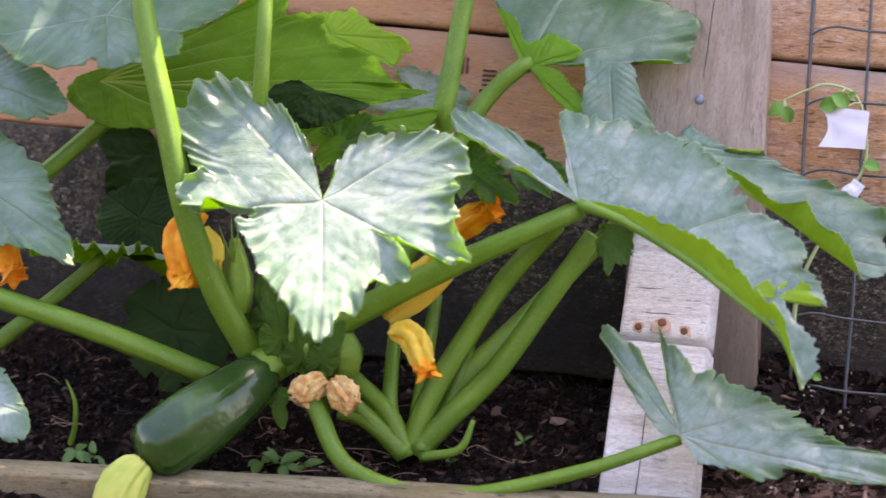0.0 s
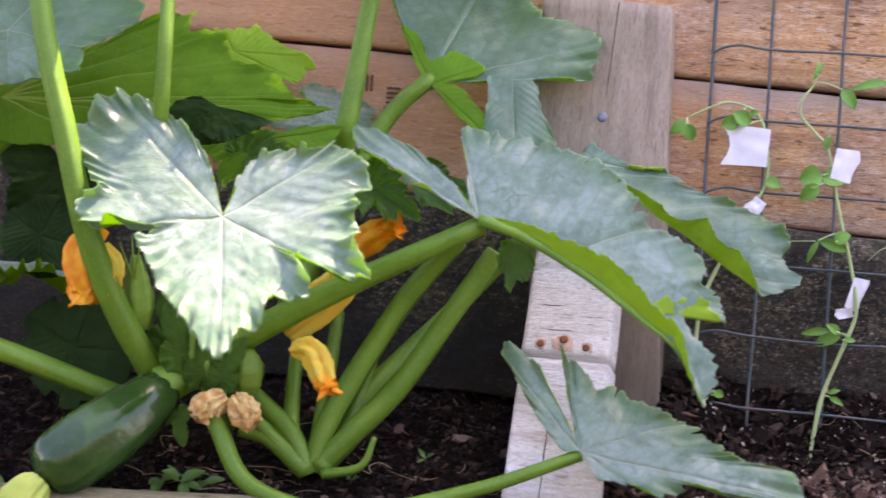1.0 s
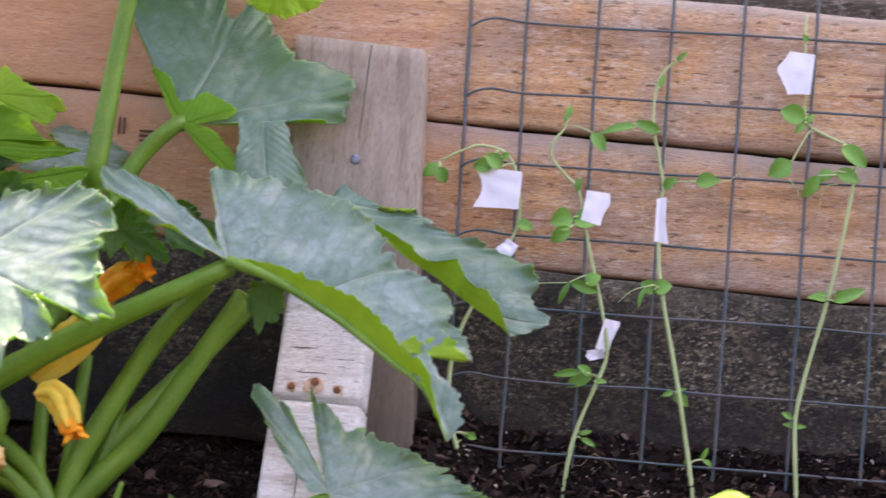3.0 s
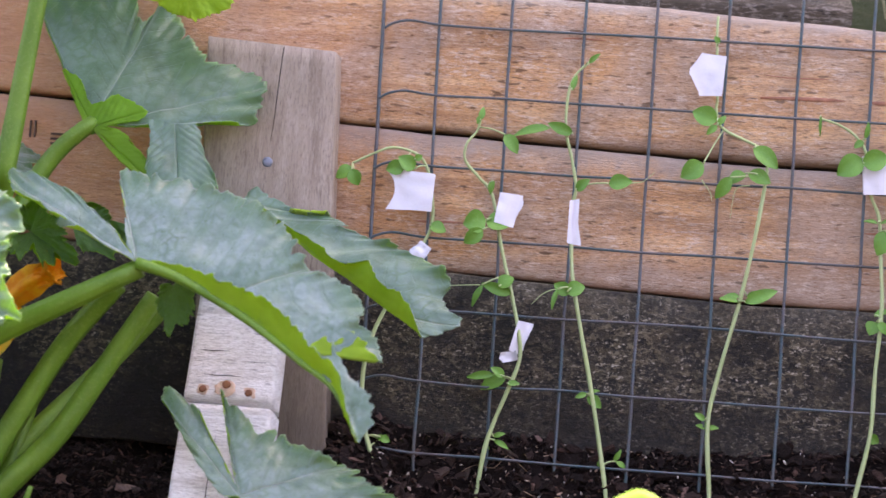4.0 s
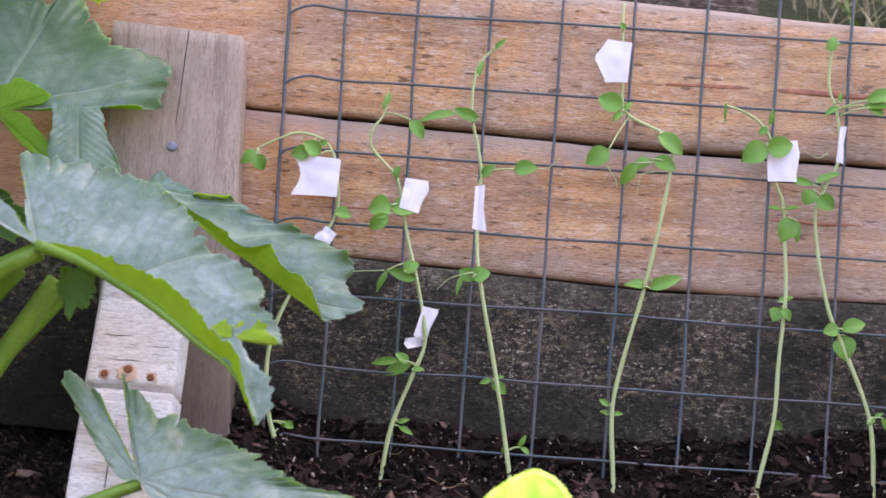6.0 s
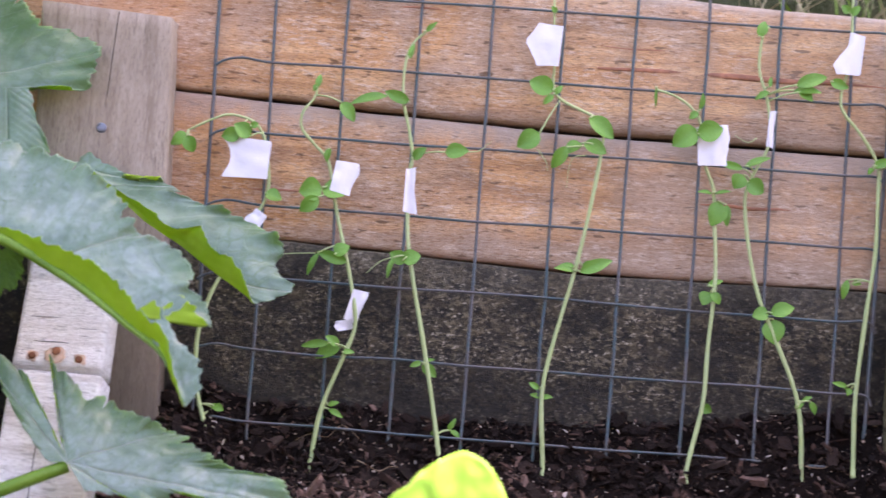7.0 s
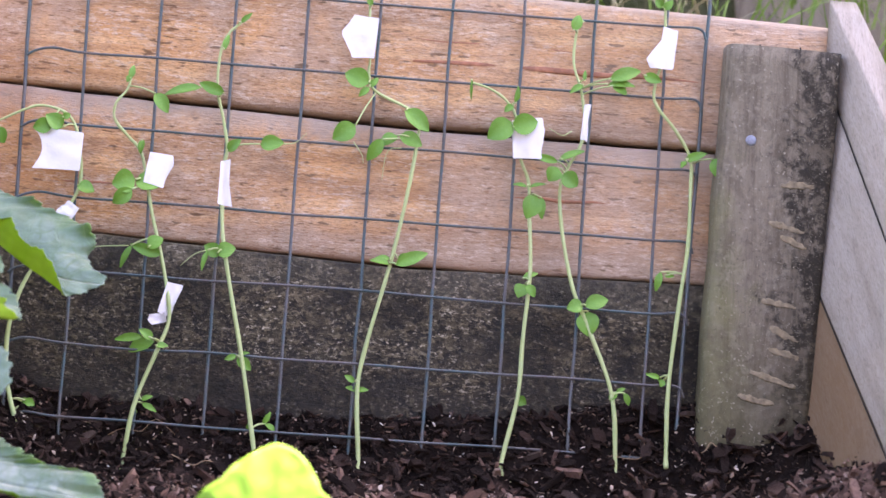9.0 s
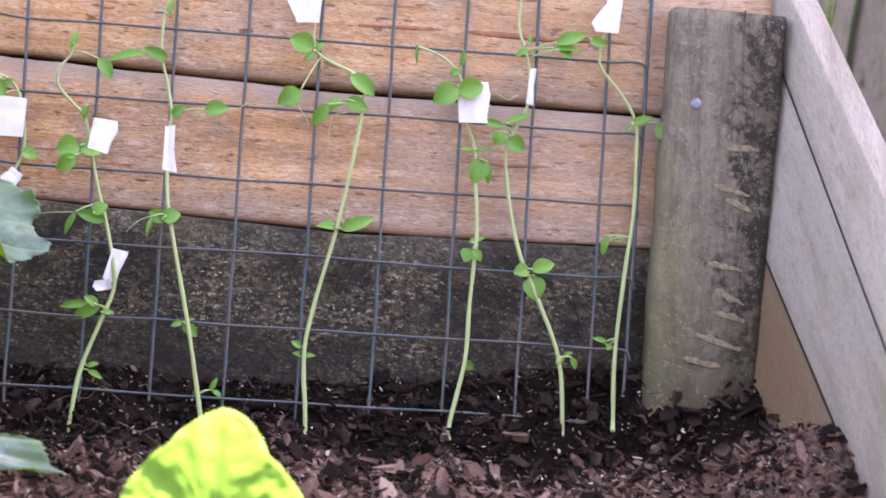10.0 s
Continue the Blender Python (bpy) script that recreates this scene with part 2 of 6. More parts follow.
M["side_low"] = wood("orange stained side board", (0.112, 0.083, 0.060), (0.165, 0.130, 0.101), (0.198, 0.160, 0.128), (0.185, 0.147, 0.113), 0.5, 0.9, 1, (0.115, 0.070, 0.038), 0.45, 0.5, (0.25, 0.213, 0.18), 0.4, ((1, -0.17, -0.07, (0.165, 0.092, 0.040), 0.65), (2, -0.245, -0.30, (0.07, 0.052, 0.033), 0.6)), 0.0, 0.12, 480, -54.0, 0.25)
M["front"] = wood("worn front board", (0.13, 0.105, 0.050), (0.20, 0.165, 0.085), (0.25, 0.205, 0.115), (0.30, 0.265, 0.20), 0.4, 0.9, 0, (0.07, 0.06, 0.02), 0.4, 0.5, (0.36, 0.32, 0.26), 0.4)
M["stake"] = wood("flaking white paint on wood", (0.46, 0.41, 0.37), (0.74, 0.71, 0.68), (0.83, 0.81, 0.80), (0.66, 0.61, 0.56), 0.6, 1.0, 0, (0.34, 0.26, 0.20), 0.4, 1.0, (0.84, 0.82, 0.82), 0.5, ((2, -0.30, -0.37, (0.30, 0.27, 0.19), 0.6),), checking=0.4)
M["grey_wood"] = wood("old grey boards", (0.066, 0.048, 0.031), (0.100, 0.074, 0.049), (0.121, 0.091, 0.062), (0.112, 0.088, 0.064), 0.4, 1.0, 0, (0.025, 0.018, 0.012), 0.4)
M["side_far"] = wood("upright grey boards", (0.240, 0.196, 0.156), (0.320, 0.266, 0.214), (0.368, 0.311, 0.252), (0.336, 0.289, 0.238), 0.5, 0.9, 2, (0.176, 0.141, 0.102), 0.3, 0.5)
M["sky_block"] = wood("dark wood of the sky blocker", (0.035, 0.028, 0.02), (0.06, 0.048, 0.035), (0.08, 0.065, 0.05), (0.09, 0.08, 0.065), 0.4, 1.0, 2)
M["rust"] = plain("rusty screw", (0.20, 0.07, 0.03), 0.8, 0.3, 300)
M["zinc"] = plain("galvanised nail", (0.20, 0.22, 0.27), 0.5, 0.25, 400, 0.2, 0.5)


def wire_material():
    """Teal coating, worn to dull grey-brown in places."""
    n = Nodes("green coated wire")
    v = n.coords()
    colour = n.mix(n.grey(n.noise(v, 22, 5, 0.7), 0.42, 0.58), (0.028, 0.070, 0.080), (0.085, 0.078, 0.080))
    colour = n.mix(n.grey(n.noise(v, 260, 4, 0.7), 0.52, 0.66, 0.0, 0.6), colour, (0.045, 0.030, 0.024))
    return n.finish(colour, 0.4, n.bump(n.noise(v, 500, 3), 0.3, 0.0006), specular=0.6)


M["wire"] = wire_material()
M["tape"] = plain("white paper tape", (0.70, 0.68, 0.72), 0.65, 0.04, 90, 0.15)
M["sun_blocker"] = plain("pale sun-blocking wall", (0.62, 0.58, 0.52), 0.9, 0.08, 3)


def leaf_material(name, dark, light, vein, silver, silvering, rough, through_colour, amount, relief=0.8, specular=0.5, sheen=0.0, vein_mix=0.55, rim_colour=None, bloom=0.0, side_veins=0.28):
    """Leaf skin with main and side veins; leafco holds the way along and across the nearest main vein, and the way to the margin."""
    n = Nodes(name)
    split = n.tree.nodes.new("ShaderNodeSeparateXYZ")
    n.tree.links.new(n.add("ShaderNodeAttribute", out=1, attribute_name="leafco"), split.inputs[0])
    along, across, out = split.outputs
    v = n.coords()
    mottle, fine = n.noise(v, 55, 4, 0.6), n.noise(v, 330, 4, 0.6)
    main = n.grey(n.math("ADD", across, n.math("MULTIPLY", out, 0.008)), 0.003, 0.011, 1.0, 0.0)
    phase = n.math("ADD", n.math("SUBTRACT", n.math("MULTIPLY", along, 6.5), n.math("MULTIPLY", across, 5.5)), n.math("MULTIPLY", mottle, 0.5))
    side = n.grey(n.math("ABSOLUTE", n.math("SUBTRACT", n.math("FRACT", phase), 0.5)), 0.0, 0.035, 1.0, 0.0)
    veins = n.math("MAXIMUM", main, n.math("MULTIPLY", side, side_veins))
    net = n.add("ShaderNodeTexVoronoi", feature="DISTANCE_TO_EDGE", in0=v, in2=210.0)
    cells = n.grey(net, 0.0, 0.12, 1.0, 0.0)
    colour = n.mix(n.grey(mottle, 0.3, 0.7), dark, light)
    flecked = n.noise(v, 150, 5, 0.7)
    colour = n.mix(n.math("MULTIPLY", n.math("MULTIPLY", n.grey(flecked, 0.46, 0.62), n.grey(mottle, 0.40, 0.60)), silvering), colour, silver)
    colour = n.mix(n.math("MULTIPLY", cells, 0.04), colour, light)
    if bloom:
        bent = n.add("ShaderNodeVectorMath", operation="ADD", in0=v, in1=n.add("ShaderNodeVectorMath", operation="SCALE", in0=n.add("ShaderNodeTexNoise", out=1, in0=v, in2=60.0, in3=3.0), in3=0.012))
        mesh_net = n.add("ShaderNodeTexVoronoi", feature="DISTANCE_TO_EDGE", in0=bent, in2=105.0)
        lines = n.math("MULTIPLY", n.grey(mesh_net, 0.03, 0.16, 1.0, 0.0), n.grey(n.noise(v, 24, 3, 0.6), 0.40, 0.60, 0.15, 1.0))
        halo = n.math("MULTIPLY", n.grey(n.math("ABSOLUTE", n.math("SUBTRACT", n.math("FRACT", phase), 0.5)), 0.02, 0.16, 1.0, 0.0), n.grey(across, 0.0, 0.05, 0.4, 1.0))
        bare = n.math("MAXIMUM", n.math("MULTIPLY", lines, 0.8), n.math("MULTIPLY", halo, 0.7))
        powder = n.math("MULTIPLY", n.grey(n.noise(v, 36, 6, 0.68), 0.38, 0.58, 0.12, 1.0), n.math("SUBTRACT", 1.0, bare))
        edge = n.grey(n.math("ADD", out, n.math("MULTIPLY", n.math("SUBTRACT", mottle, 0.5), 0.7)), 0.68, 0.94, 1.0, 0.08)
        colour = n.mix(n.math("MULTIPLY", n.math("MULTIPLY", powder, edge), bloom), colour, silver)
        colour = n.mix(n.math("MULTIPLY", n.math("SUBTRACT", 1.0, edge), 0.6), colour, (0.035, 0.125, 0.030))
    colour = n.mix(n.math("MULTIPLY", veins, vein_mix), colour, vein)
    rim = n.grey(n.math("ADD", out, n.math("MULTIPLY", n.math("SUBTRACT", mottle, 0.5), 0.40)), 0.975, 1.03)
    colour = n.mix(n.math("MULTIPLY", rim, 0.6), colour, rim_colour or through_colour)
    height = n.math("SUBTRACT", n.math("ADD", n.math("MULTIPLY", mottle, 1.0), n.math("MULTIPLY", fine, 0.35)), n.math("ADD", n.math("MULTIPLY", veins, 0.9), n.math("MULTIPLY", cells, 0.07)))
    n.finish(colour, n.grey(fine, 0.3, 0.7, rough - 0.08, rough + 0.1), n.bump(height, relief, 0.0014), specular=specular)
    n.bsdf.inputs["Sheen Weight"].default_value, n.bsdf.inputs["Sheen Roughness"].default_value = sheen, 0.45
    n.translucent(n.mix(n.math("MULTIPLY", veins, 0.5), through_colour, vein), amount)
    return n.mat


M["leaf_top"] = leaf_material("blue green leaf", (0.050, 0.120, 0.070), (0.095, 0.190, 0.122), (0.36, 0.45, 0.33), (0.32, 0.40, 0.365), 0.25, 0.33, (0.42, 0.72, 0.10), 0.22, 0.6, 0.9, 0.45, 0.6, (0.13, 0.28, 0.05), 0.66)
M["leaf_under"] = leaf_material("pale leaf underside", (0.12, 0.285, 0.022), (0.19, 0.40, 0.04), (0.42, 0.58, 0.17), (0.22, 0.40, 0.07), 0.3, 0.6, (0.48, 0.80, 0.07), 0.6, 0.9, 0.3, 0.0, 1.0)
# brighter copy of the underside: light coming through is put into the colour
M["leaf_backlit"] = leaf_material("leaf underside brightened for backlight", (0.24, 0.42, 0.03), (0.34, 0.52, 0.05), (0.42, 0.56, 0.16), (0.40, 0.52, 0.05), 0.2, 0.55, (0.70, 0.88, 0.10), 0.6, 0.4, 0.3)
M["leaf_mid"] = leaf_material("green leaf with thin bloom", (0.040, 0.108, 0.050), (0.080, 0.180, 0.095), (0.30, 0.40, 0.25), (0.22, 0.31, 0.26), 0.25, 0.36, (0.36, 0.66, 0.06), 0.22, 0.6, 0.75, 0.30, 0.7, (0.13, 0.30, 0.05), 0.52)
# shadier copy of the underside: shade put into a darker green
M["leaf_back"] = leaf_material("leaf back with shade in its green", (0.062, 0.165, 0.008), (0.100, 0.230, 0.014), (0.30, 0.42, 0.08), (0.12, 0.26, 0.02), 0.3, 0.65, (0.36, 0.66, 0.03), 0.3, 0.9, 0.15, 0.0, 1.0, side_veins=0.3)
# glow from behind put into a brighter lime
M["leaf_lime"] = leaf_material("lime leaf with backlight in its colour", (0.20, 0.40, 0.03), (0.28, 0.50, 0.05), (0.42, 0.60, 0.16), (0.34, 0.52, 0.06), 0.2, 0.55, (0.60, 0.85, 0.08), 0.5, 0.4, 0.3)
M["leaf_sunny"] = leaf_material("sunlit yellow-green young leaf", (0.145, 0.33, 0.030), (0.16, 0.36, 0.036), (0.24, 0.42, 0.09), (0.18, 0.38, 0.035), 0.12, 0.55, (0.36, 0.62, 0.13), 0.24, 0.15, 0.3)
M["leaf_green"] = leaf_material("mid green frilled leaf", (0.045, 0.125, 0.022), (0.075, 0.185, 0.035), (0.14, 0.25, 0.07), (0.12, 0.21, 0.10), 0.35, 0.5, (0.20, 0.46, 0.02), 0.35, 0.8, 0.4)
M["leaf_crown"] = leaf_material("green young leaf", (0.024, 0.074, 0.006), (0.046, 0.122, 0.012), (0.09, 0.18, 0.03), (0.06, 0.14, 0.02), 0.2, 0.6, (0.12, 0.34, 0.015), 0.2, 0.6, 0.2)
# dark copy for inner leaves: the plant's own shade put into the green
M["leaf_shaded"] = leaf_material("inner leaf darkened for shade", (0.010, 0.030, 0.005), (0.017, 0.046, 0.008), (0.030, 0.062, 0.012), (0.024, 0.048, 0.014), 0.1, 0.65, (0.03, 0.09, 0.006), 0.12, 0.5, 0.12)


def stalk_material(name, low, high, stripe, rough=0.45, blotch=30):
    n = Nodes(name)
    v = n.coords()
    a, b = n.noise(v, blotch, 3), n.noise(v, 420, 4, 0.7)
    colour = n.mix(n.grey(a, 0.3, 0.7), low, high)
    colour = n.mix(n.grey(b, 0.52, 0.72, 0.0, 0.55), colour, stripe)
    n.finish(colour, rough, n.bump(b, 0.35, 0.0008), specular=0.4)
    n.translucent(high, 0.12)
    return n.mat


M["stalk"] = stalk_material("green leaf stalk", (0.086, 0.200, 0.016), (0.150, 0.295, 0.032), (0.23, 0.37, 0.09))
M["pea_stem"] = stalk_material("pale pea stem", (0.36, 0.46, 0.19), (0.44, 0.54, 0.25), (0.52, 0.60, 0.34))
M["pea_leaf"] = stalk_material("pea leaf", (0.085, 0.24, 0.03), (0.13, 0.33, 0.045), (0.17, 0.36, 0.09))
M["petal"] = stalk_material("orange petal", (0.90, 0.22, 0.008), (0.95, 0.44, 0.02), (0.95, 0.58, 0.06), 0.6, 110)
M["petal_yellow"] = stalk_material("yellow petal", (0.62, 0.50, 0.08), (0.86, 0.48, 0.04), (0.55, 0.52, 0.12), 0.6, 90)
M["petal_dry"] = stalk_material("withered petal", (0.62, 0.24, 0.04), (0.82, 0.66, 0.34), (0.20, 0.07, 0.025), 0.7, 190)
M["bud"] = stalk_material("green bud", (0.12, 0.25, 0.03), (0.20, 0.36, 0.05), (0.30, 0.42, 0.10))
M["blossom_end"] = stalk_material("pale green blossom", (0.34, 0.46, 0.08), (0.58, 0.60, 0.16), (0.70, 0.42, 0.03), 0.6)


def fruit_material():
    n = Nodes("dark green courgette skin")
    v = n.coords()
    a, b = n.noise(v, 40, 3), n.add("ShaderNodeTexVoronoi", in0=v, in2=420.0)
    colour = n.mix(n.grey(a, 0.3, 0.7), (0.012, 0.040, 0.008), (0.026, 0.072, 0.015))
    colour = n.mix(n.grey(b, 0.0, 0.22, 0.7, 0.0), colour, (0.06, 0.13, 0.035))
    return n.finish(colour, n.grey(n.noise(v, 90, 4, 0.6), 0.35, 0.65, 0.12, 0.26), n.bump(n.math("ADD", n.math("MULTIPLY", a, 1.2), n.math("MULTIPLY", n.noise(v, 160, 4, 0.6), 0.1)), 0.35, 0.003), specular=0.42)


M["fruit"] = fruit_material()


def soil_material():
    n = Nodes("dark damp compost")
    v = n.coords()
    a, b, c = n.noise(v, 14, 5, 0.6), n.noise(v, 160, 6, 0.7), n.noise(v, 700, 4, 0.7)
    colour = n.ramp(b, (0.3, (0.003, 0.002, 0.0015)), (0.5, (0.008, 0.005, 0.004)), (0.7, (0.024, 0.0145, 0.0105)))
    colour = n.mix(n.grey(a, 0.4, 0.65, 0.0, 0.7), colour, (0.016, 0.010, 0.008))
    split = n.tree.nodes.new("ShaderNodeSeparateXYZ")
    n.tree.links.new(v, split.inputs[0])
    dry = n.math("ADD", split.outputs[1], n.math("MULTIPLY", n.math("SUBTRACT", a, 0.5), 0.12))
    # no dry patch on the left: the plant's shade is put into the colour
    colour = n.mix(n.math("MULTIPLY", n.grey(split.outputs[0], -0.15, 0.0), n.grey(dry, -0.152, -0.185, 0.0, 0.85)), colour, n.mix(n.grey(b, 0.35, 0.65), (0.055, 0.033, 0.027), (0.29, 0.180, 0.145)))
    return n.finish(colour, 0.85, n.bump(n.math("ADD", b, n.math("MULTIPLY", c, 0.5)), 1.0, 0.006), specular=0.08)


M["soil"] = soil_material()


def chip_material():
    n = Nodes("bark chips")
    v = n.coords()
    island = n.add("ShaderNodeNewGeometry", out=8)
    fibres = n.noise(v, 500, 4, 0.7)
    colour = n.ramp(island, (0.0, (0.008, 0.005, 0.004)), (0.40, (0.022, 0.012, 0.009)), (0.60, (0.12, 0.064, 0.047)), (0.9, (0.30, 0.18, 0.14)), (1.0, (0.46, 0.32, 0.26)))
    colour = n.mix(n.grey(fibres, 0.4, 0.7, 0.0, 0.5), colour, (0.02, 0.013, 0.010))
    split = n.tree.nodes.new("ShaderNodeSeparateXYZ")
    n.tree.links.new(v, split.inputs[0])
    wet_and_shade = n.grey(n.math("ADD", split.outputs[1], n.math("MULTIPLY", n.math("SUBTRACT", n.noise(v, 14, 5, 0.6), 0.5), 0.10)), -0.176, -0.148, 0.0, 0.90)
    # left end darkened as well: the plant's shade put into the chips' colour
    wet_and_shade = n.math("MAXIMUM", wet_and_shade, n.grey(split.outputs[0], -0.06, -0.16, 0.0, 0.88))
    wet_and_shade = n.math("MULTIPLY", wet_and_shade, n.grey(n.math("FRACT", n.math("MULTIPLY", island, 37.0)), 0.10, 0.30, 0.45, 1.0))
    colour = n.mix(wet_and_shade, colour, (0.0085, 0.0046, 0.0034))
    return n.finish(colour, n.grey(wet_and_shade, 0.0, 0.8, 0.8, 0.55), n.bump(fibres, 0.8, 0.002), specular=0.12)


M["chip"] = chip_material()


def perlite_material():
    n = Nodes("pale perlite and wood crumbs")
    island = n.add("ShaderNodeNewGeometry", out=8)
    colour = n.ramp(island, (0.0, (0.10, 0.062, 0.042)), (0.55, (0.28, 0.20, 0.15)), (1.0, (0.66, 0.58, 0.50)))
    return n.finish(colour, 0.85, n.bump(n.noise(n.coords(), 900, 3), 0.5, 0.001), specular=0.2)


M["perlite"] = perlite_material()
M["root"] = plain("dry straw root", (0.30, 0.20, 0.12), 0.8, 0.3, 200)


def ground_material():
    n = Nodes("grassy bank")
    v = n.coords()
    a, b = n.noise(v, 3, 5, 0.6), n.noise(v, 60, 6, 0.7)
    colour = n.ramp(b, (0.3, (0.03, 0.035, 0.014)), (0.5, (0.06, 0.065, 0.03)), (0.7, (0.12, 0.11, 0.065)))
    colour = n.mix(n.grey(a, 0.4, 0.6), colour, (0.045, 0.065, 0.02))
    return n.finish(colour, 0.9, n.bump(b, 1.0, 0.02), specular=0.2)


M["ground"] = ground_material()
M["resin"] = plain("red resin streak", (0.33, 0.125, 0.065), 0.5, 0.35, 150)
M["tan"] = plain("scraped tan wood", (0.20, 0.158, 0.100), 0.8, 0.45, 260, 0.4)
M["rust_stain"] = plain("rust stain", (0.50, 0.34, 0.25), 0.8, 0.35, 150, 0.3)
M["ink"] = plain("faded black ink", (0.085, 0.045, 0.03), 0.8, 0.4, 500)
M["crack"] = plain("dark crack", (0.012, 0.010, 0.008), 0.9, 0.2, 300)
M["weed"] = stalk_material("dull weed leaf", (0.045, 0.115, 0.018), (0.085, 0.19, 0.035), (0.10, 0.17, 0.05))
M["grass"] = stalk_material("grass blades", (0.10, 0.20, 0.03), (0.18, 0.30, 0.05), (0.32, 0.34, 0.14), 0.5)
M["dry_grass"] = stalk_material("dry grass", (0.36, 0.30, 0.17), (0.46, 0.40, 0.25), (0.25, 0.20, 0.10), 0.7)


# ---- building helpers ----
def thing(name, label, category, origin=(0, 0, 0), group="", kind="", basis=WALL):
    """An Empty at a thing's base; its parts are given in the frame of the wall (or of basis)."""
    ob = new(name)
    ob.empty_display_size = 0.02
    ob.matrix_world = basis @ Matrix.Translation(origin)
    ob["origin"] = tuple(origin)
    return tagged(ob, label, category, group, kind)


def part(name, bm, material, parent, label="", smooth=True):
    """Links a bmesh as one mesh object under a thing or under a part."""
    mesh = bpy.data.meshes.new(name)
    bm.normal_update()
    bm.to_mesh(mesh)
    bm.free()
    for m in material if isinstance(material, (list, tuple)) else [material]:
        mesh.materials.append(m)
    if smooth:
        mesh.polygons.foreach_set("use_smooth", [True] * len(mesh.polygons))
    ob = new(name, mesh)
    ob.parent = parent
    if parent is not None and parent.type == "EMPTY":
        ob.matrix_parent_inverse = Matrix.Translation(-Vector(parent["origin"]))
    return tagged(ob, label)


def lone(name, bm, material, label, category, kind="", basis=Matrix.Identity(4), smooth=True):
    ob = part(name, bm, material, None, "", smooth)
    ob.matrix_world = basis
    return tagged(ob, label, category, "", kind)


def smooth_path(points, steps=6):
    """A smooth line through the points."""
    p = [Vector(q) for q in points]
    p = [p[0] * 2 - p[1]] + p + [p[-1] * 2 - p[-2]]
    out = []
    for i in range(1, len(p) - 2):
        for k in range(steps):
            t = k / steps
            out.append(0.5 * (2 * p[i] + (p[i + 1] - p[i - 1]) * t + (2 * p[i - 1] - 5 * p[i] + 4 * p[i + 1] - p[i + 2]) * t * t + (3 * p[i] - p[i - 1] - 3 * p[i + 1] + p[i + 2]) * t ** 3))
    out.append(p[-2])
    return out


def tube(bm, line, radius, sides=8, ribs=0.0, cap=True):
    """A tube along the line. radius: a number or a function of the way along (0 to 1). ribs: depth of the ridges along it."""
    rings, side = [], None
    for i, p in enumerate(line):
        way = (line[min(i + 1, len(line) - 1)] - line[max(i - 1, 0)]).normalized()
        side = (way.orthogonal() if side is None else side - way * side.dot(way)).normalized()
        up = way.cross(side)
        r = radius(i / (len(line) - 1)) if callable(radius) else radius
        ring = []
        for k in range(sides):
            a = 2 * math.pi * k / sides
            rr = r * (1 - ribs * (k % 2))
            ring.append(bm.verts.new(p + (side * math.cos(a) + up * math.sin(a)) * rr))
        rings.append(ring)
    for a, b in zip(rings, rings[1:]):
        for k in range(sides):
            bm.faces.new((a[k], a[(k + 1) % sides], b[(k + 1) % sides], b[k]))
    if cap:
        bm.faces.new(rings[0][::-1])
        bm.faces.new(rings[-1])
    return bm


def between(x, knots):
    """Straight lines from knot to knot."""
    return float(np.interp(x, [k[0] for k in knots], [k[1] for k in knots]))


def board(length, section, corner=0.003, steps=40, wobble=0.0008, seed=0, ends=True):
    """A timber swept along its length. section(s) gives four corners (front bottom, front top, back top, back bottom) at s in 0 to 1."""
    bm = bmesh.new()
    rings = []
    for i in range(steps + 1):
        s = i / steps
        c = [Vector(v) for v in section(s)]
        ring = []
        for k in range(4):
            here, prev, after = c[k], c[k - 1], c[(k + 1) % 4]
            a, b = (prev - here).normalized(), (after - here).normalized()
            for w in (0.0, 0.5, 1.0):
                q = here + a * corner * (1 - w) ** 2 + b * corner * w ** 2
                ring.append(q)
            for w in (0.25, 0.5, 0.75):
                ring.append(here + b * corner + (after - here - b * 2 * corner) * w)
        ring = [q + Vector((noise.noise(q * 23 + Vector((seed, 0, 0))), noise.noise(q * 23 + Vector((0, seed, 9))), noise.noise(q * 23 + Vector((5, 0, seed))))) * wobble for q in ring]
        rings.append([bm.verts.new(q) for q in ring])
    n = len(rings[0])
    for a, b in zip(rings, rings[1:]):
        for k in range(n):
            bm.faces.new((a[k], a[(k + 1) % n], b[(k + 1) % n], b[k]))
    if ends:
        bm.faces.new(rings[0][::-1])
        bm.faces.new(rings[-1])
    bmesh.ops.recalc_face_normals(bm, faces=bm.faces)
    return bm


def disc(bm, centre, normal, radius, depth, sides=16):
    """A slightly domed round head."""
    n = Vector(normal).normalized()
    a = n.orthogonal().normalized()
    b = n.cross(a)
    rings = []
    for r, h in ((1, 0), (1, 0.6), (0.75, 0.95), (0.3, 1.0)):
        rings.append([bm.verts.new(Vector(centre) + (a * math.cos(2 * math.pi * k / sides) + b * math.sin(2 * math.pi * k / sides)) * radius * r + n * depth * h) for k in range(sides)])
    for p, q in zip(rings, rings[1:]):
        for k in range(sides):
            bm.faces.new((p[k], p[(k + 1) % sides], q[(k + 1) % sides], q[k]))
    bm.faces.new(rings[-1])
    return bm


# ---- the raised bed ----
GAP_1 = ((-0.9, 0.002), (-0.348, -0.014), (-0.07, -0.022), (0.079, -0.028), (0.24, -0.033), (0.431, -0.034), (0.6, -0.034))
GAP_2 = ((-0.9, -0.100), (-0.639, -0.106), (-0.249, -0.119), (0.02, -0.123), (0.224, -0.131), (0.426, -0.128), (0.6, -0.128))
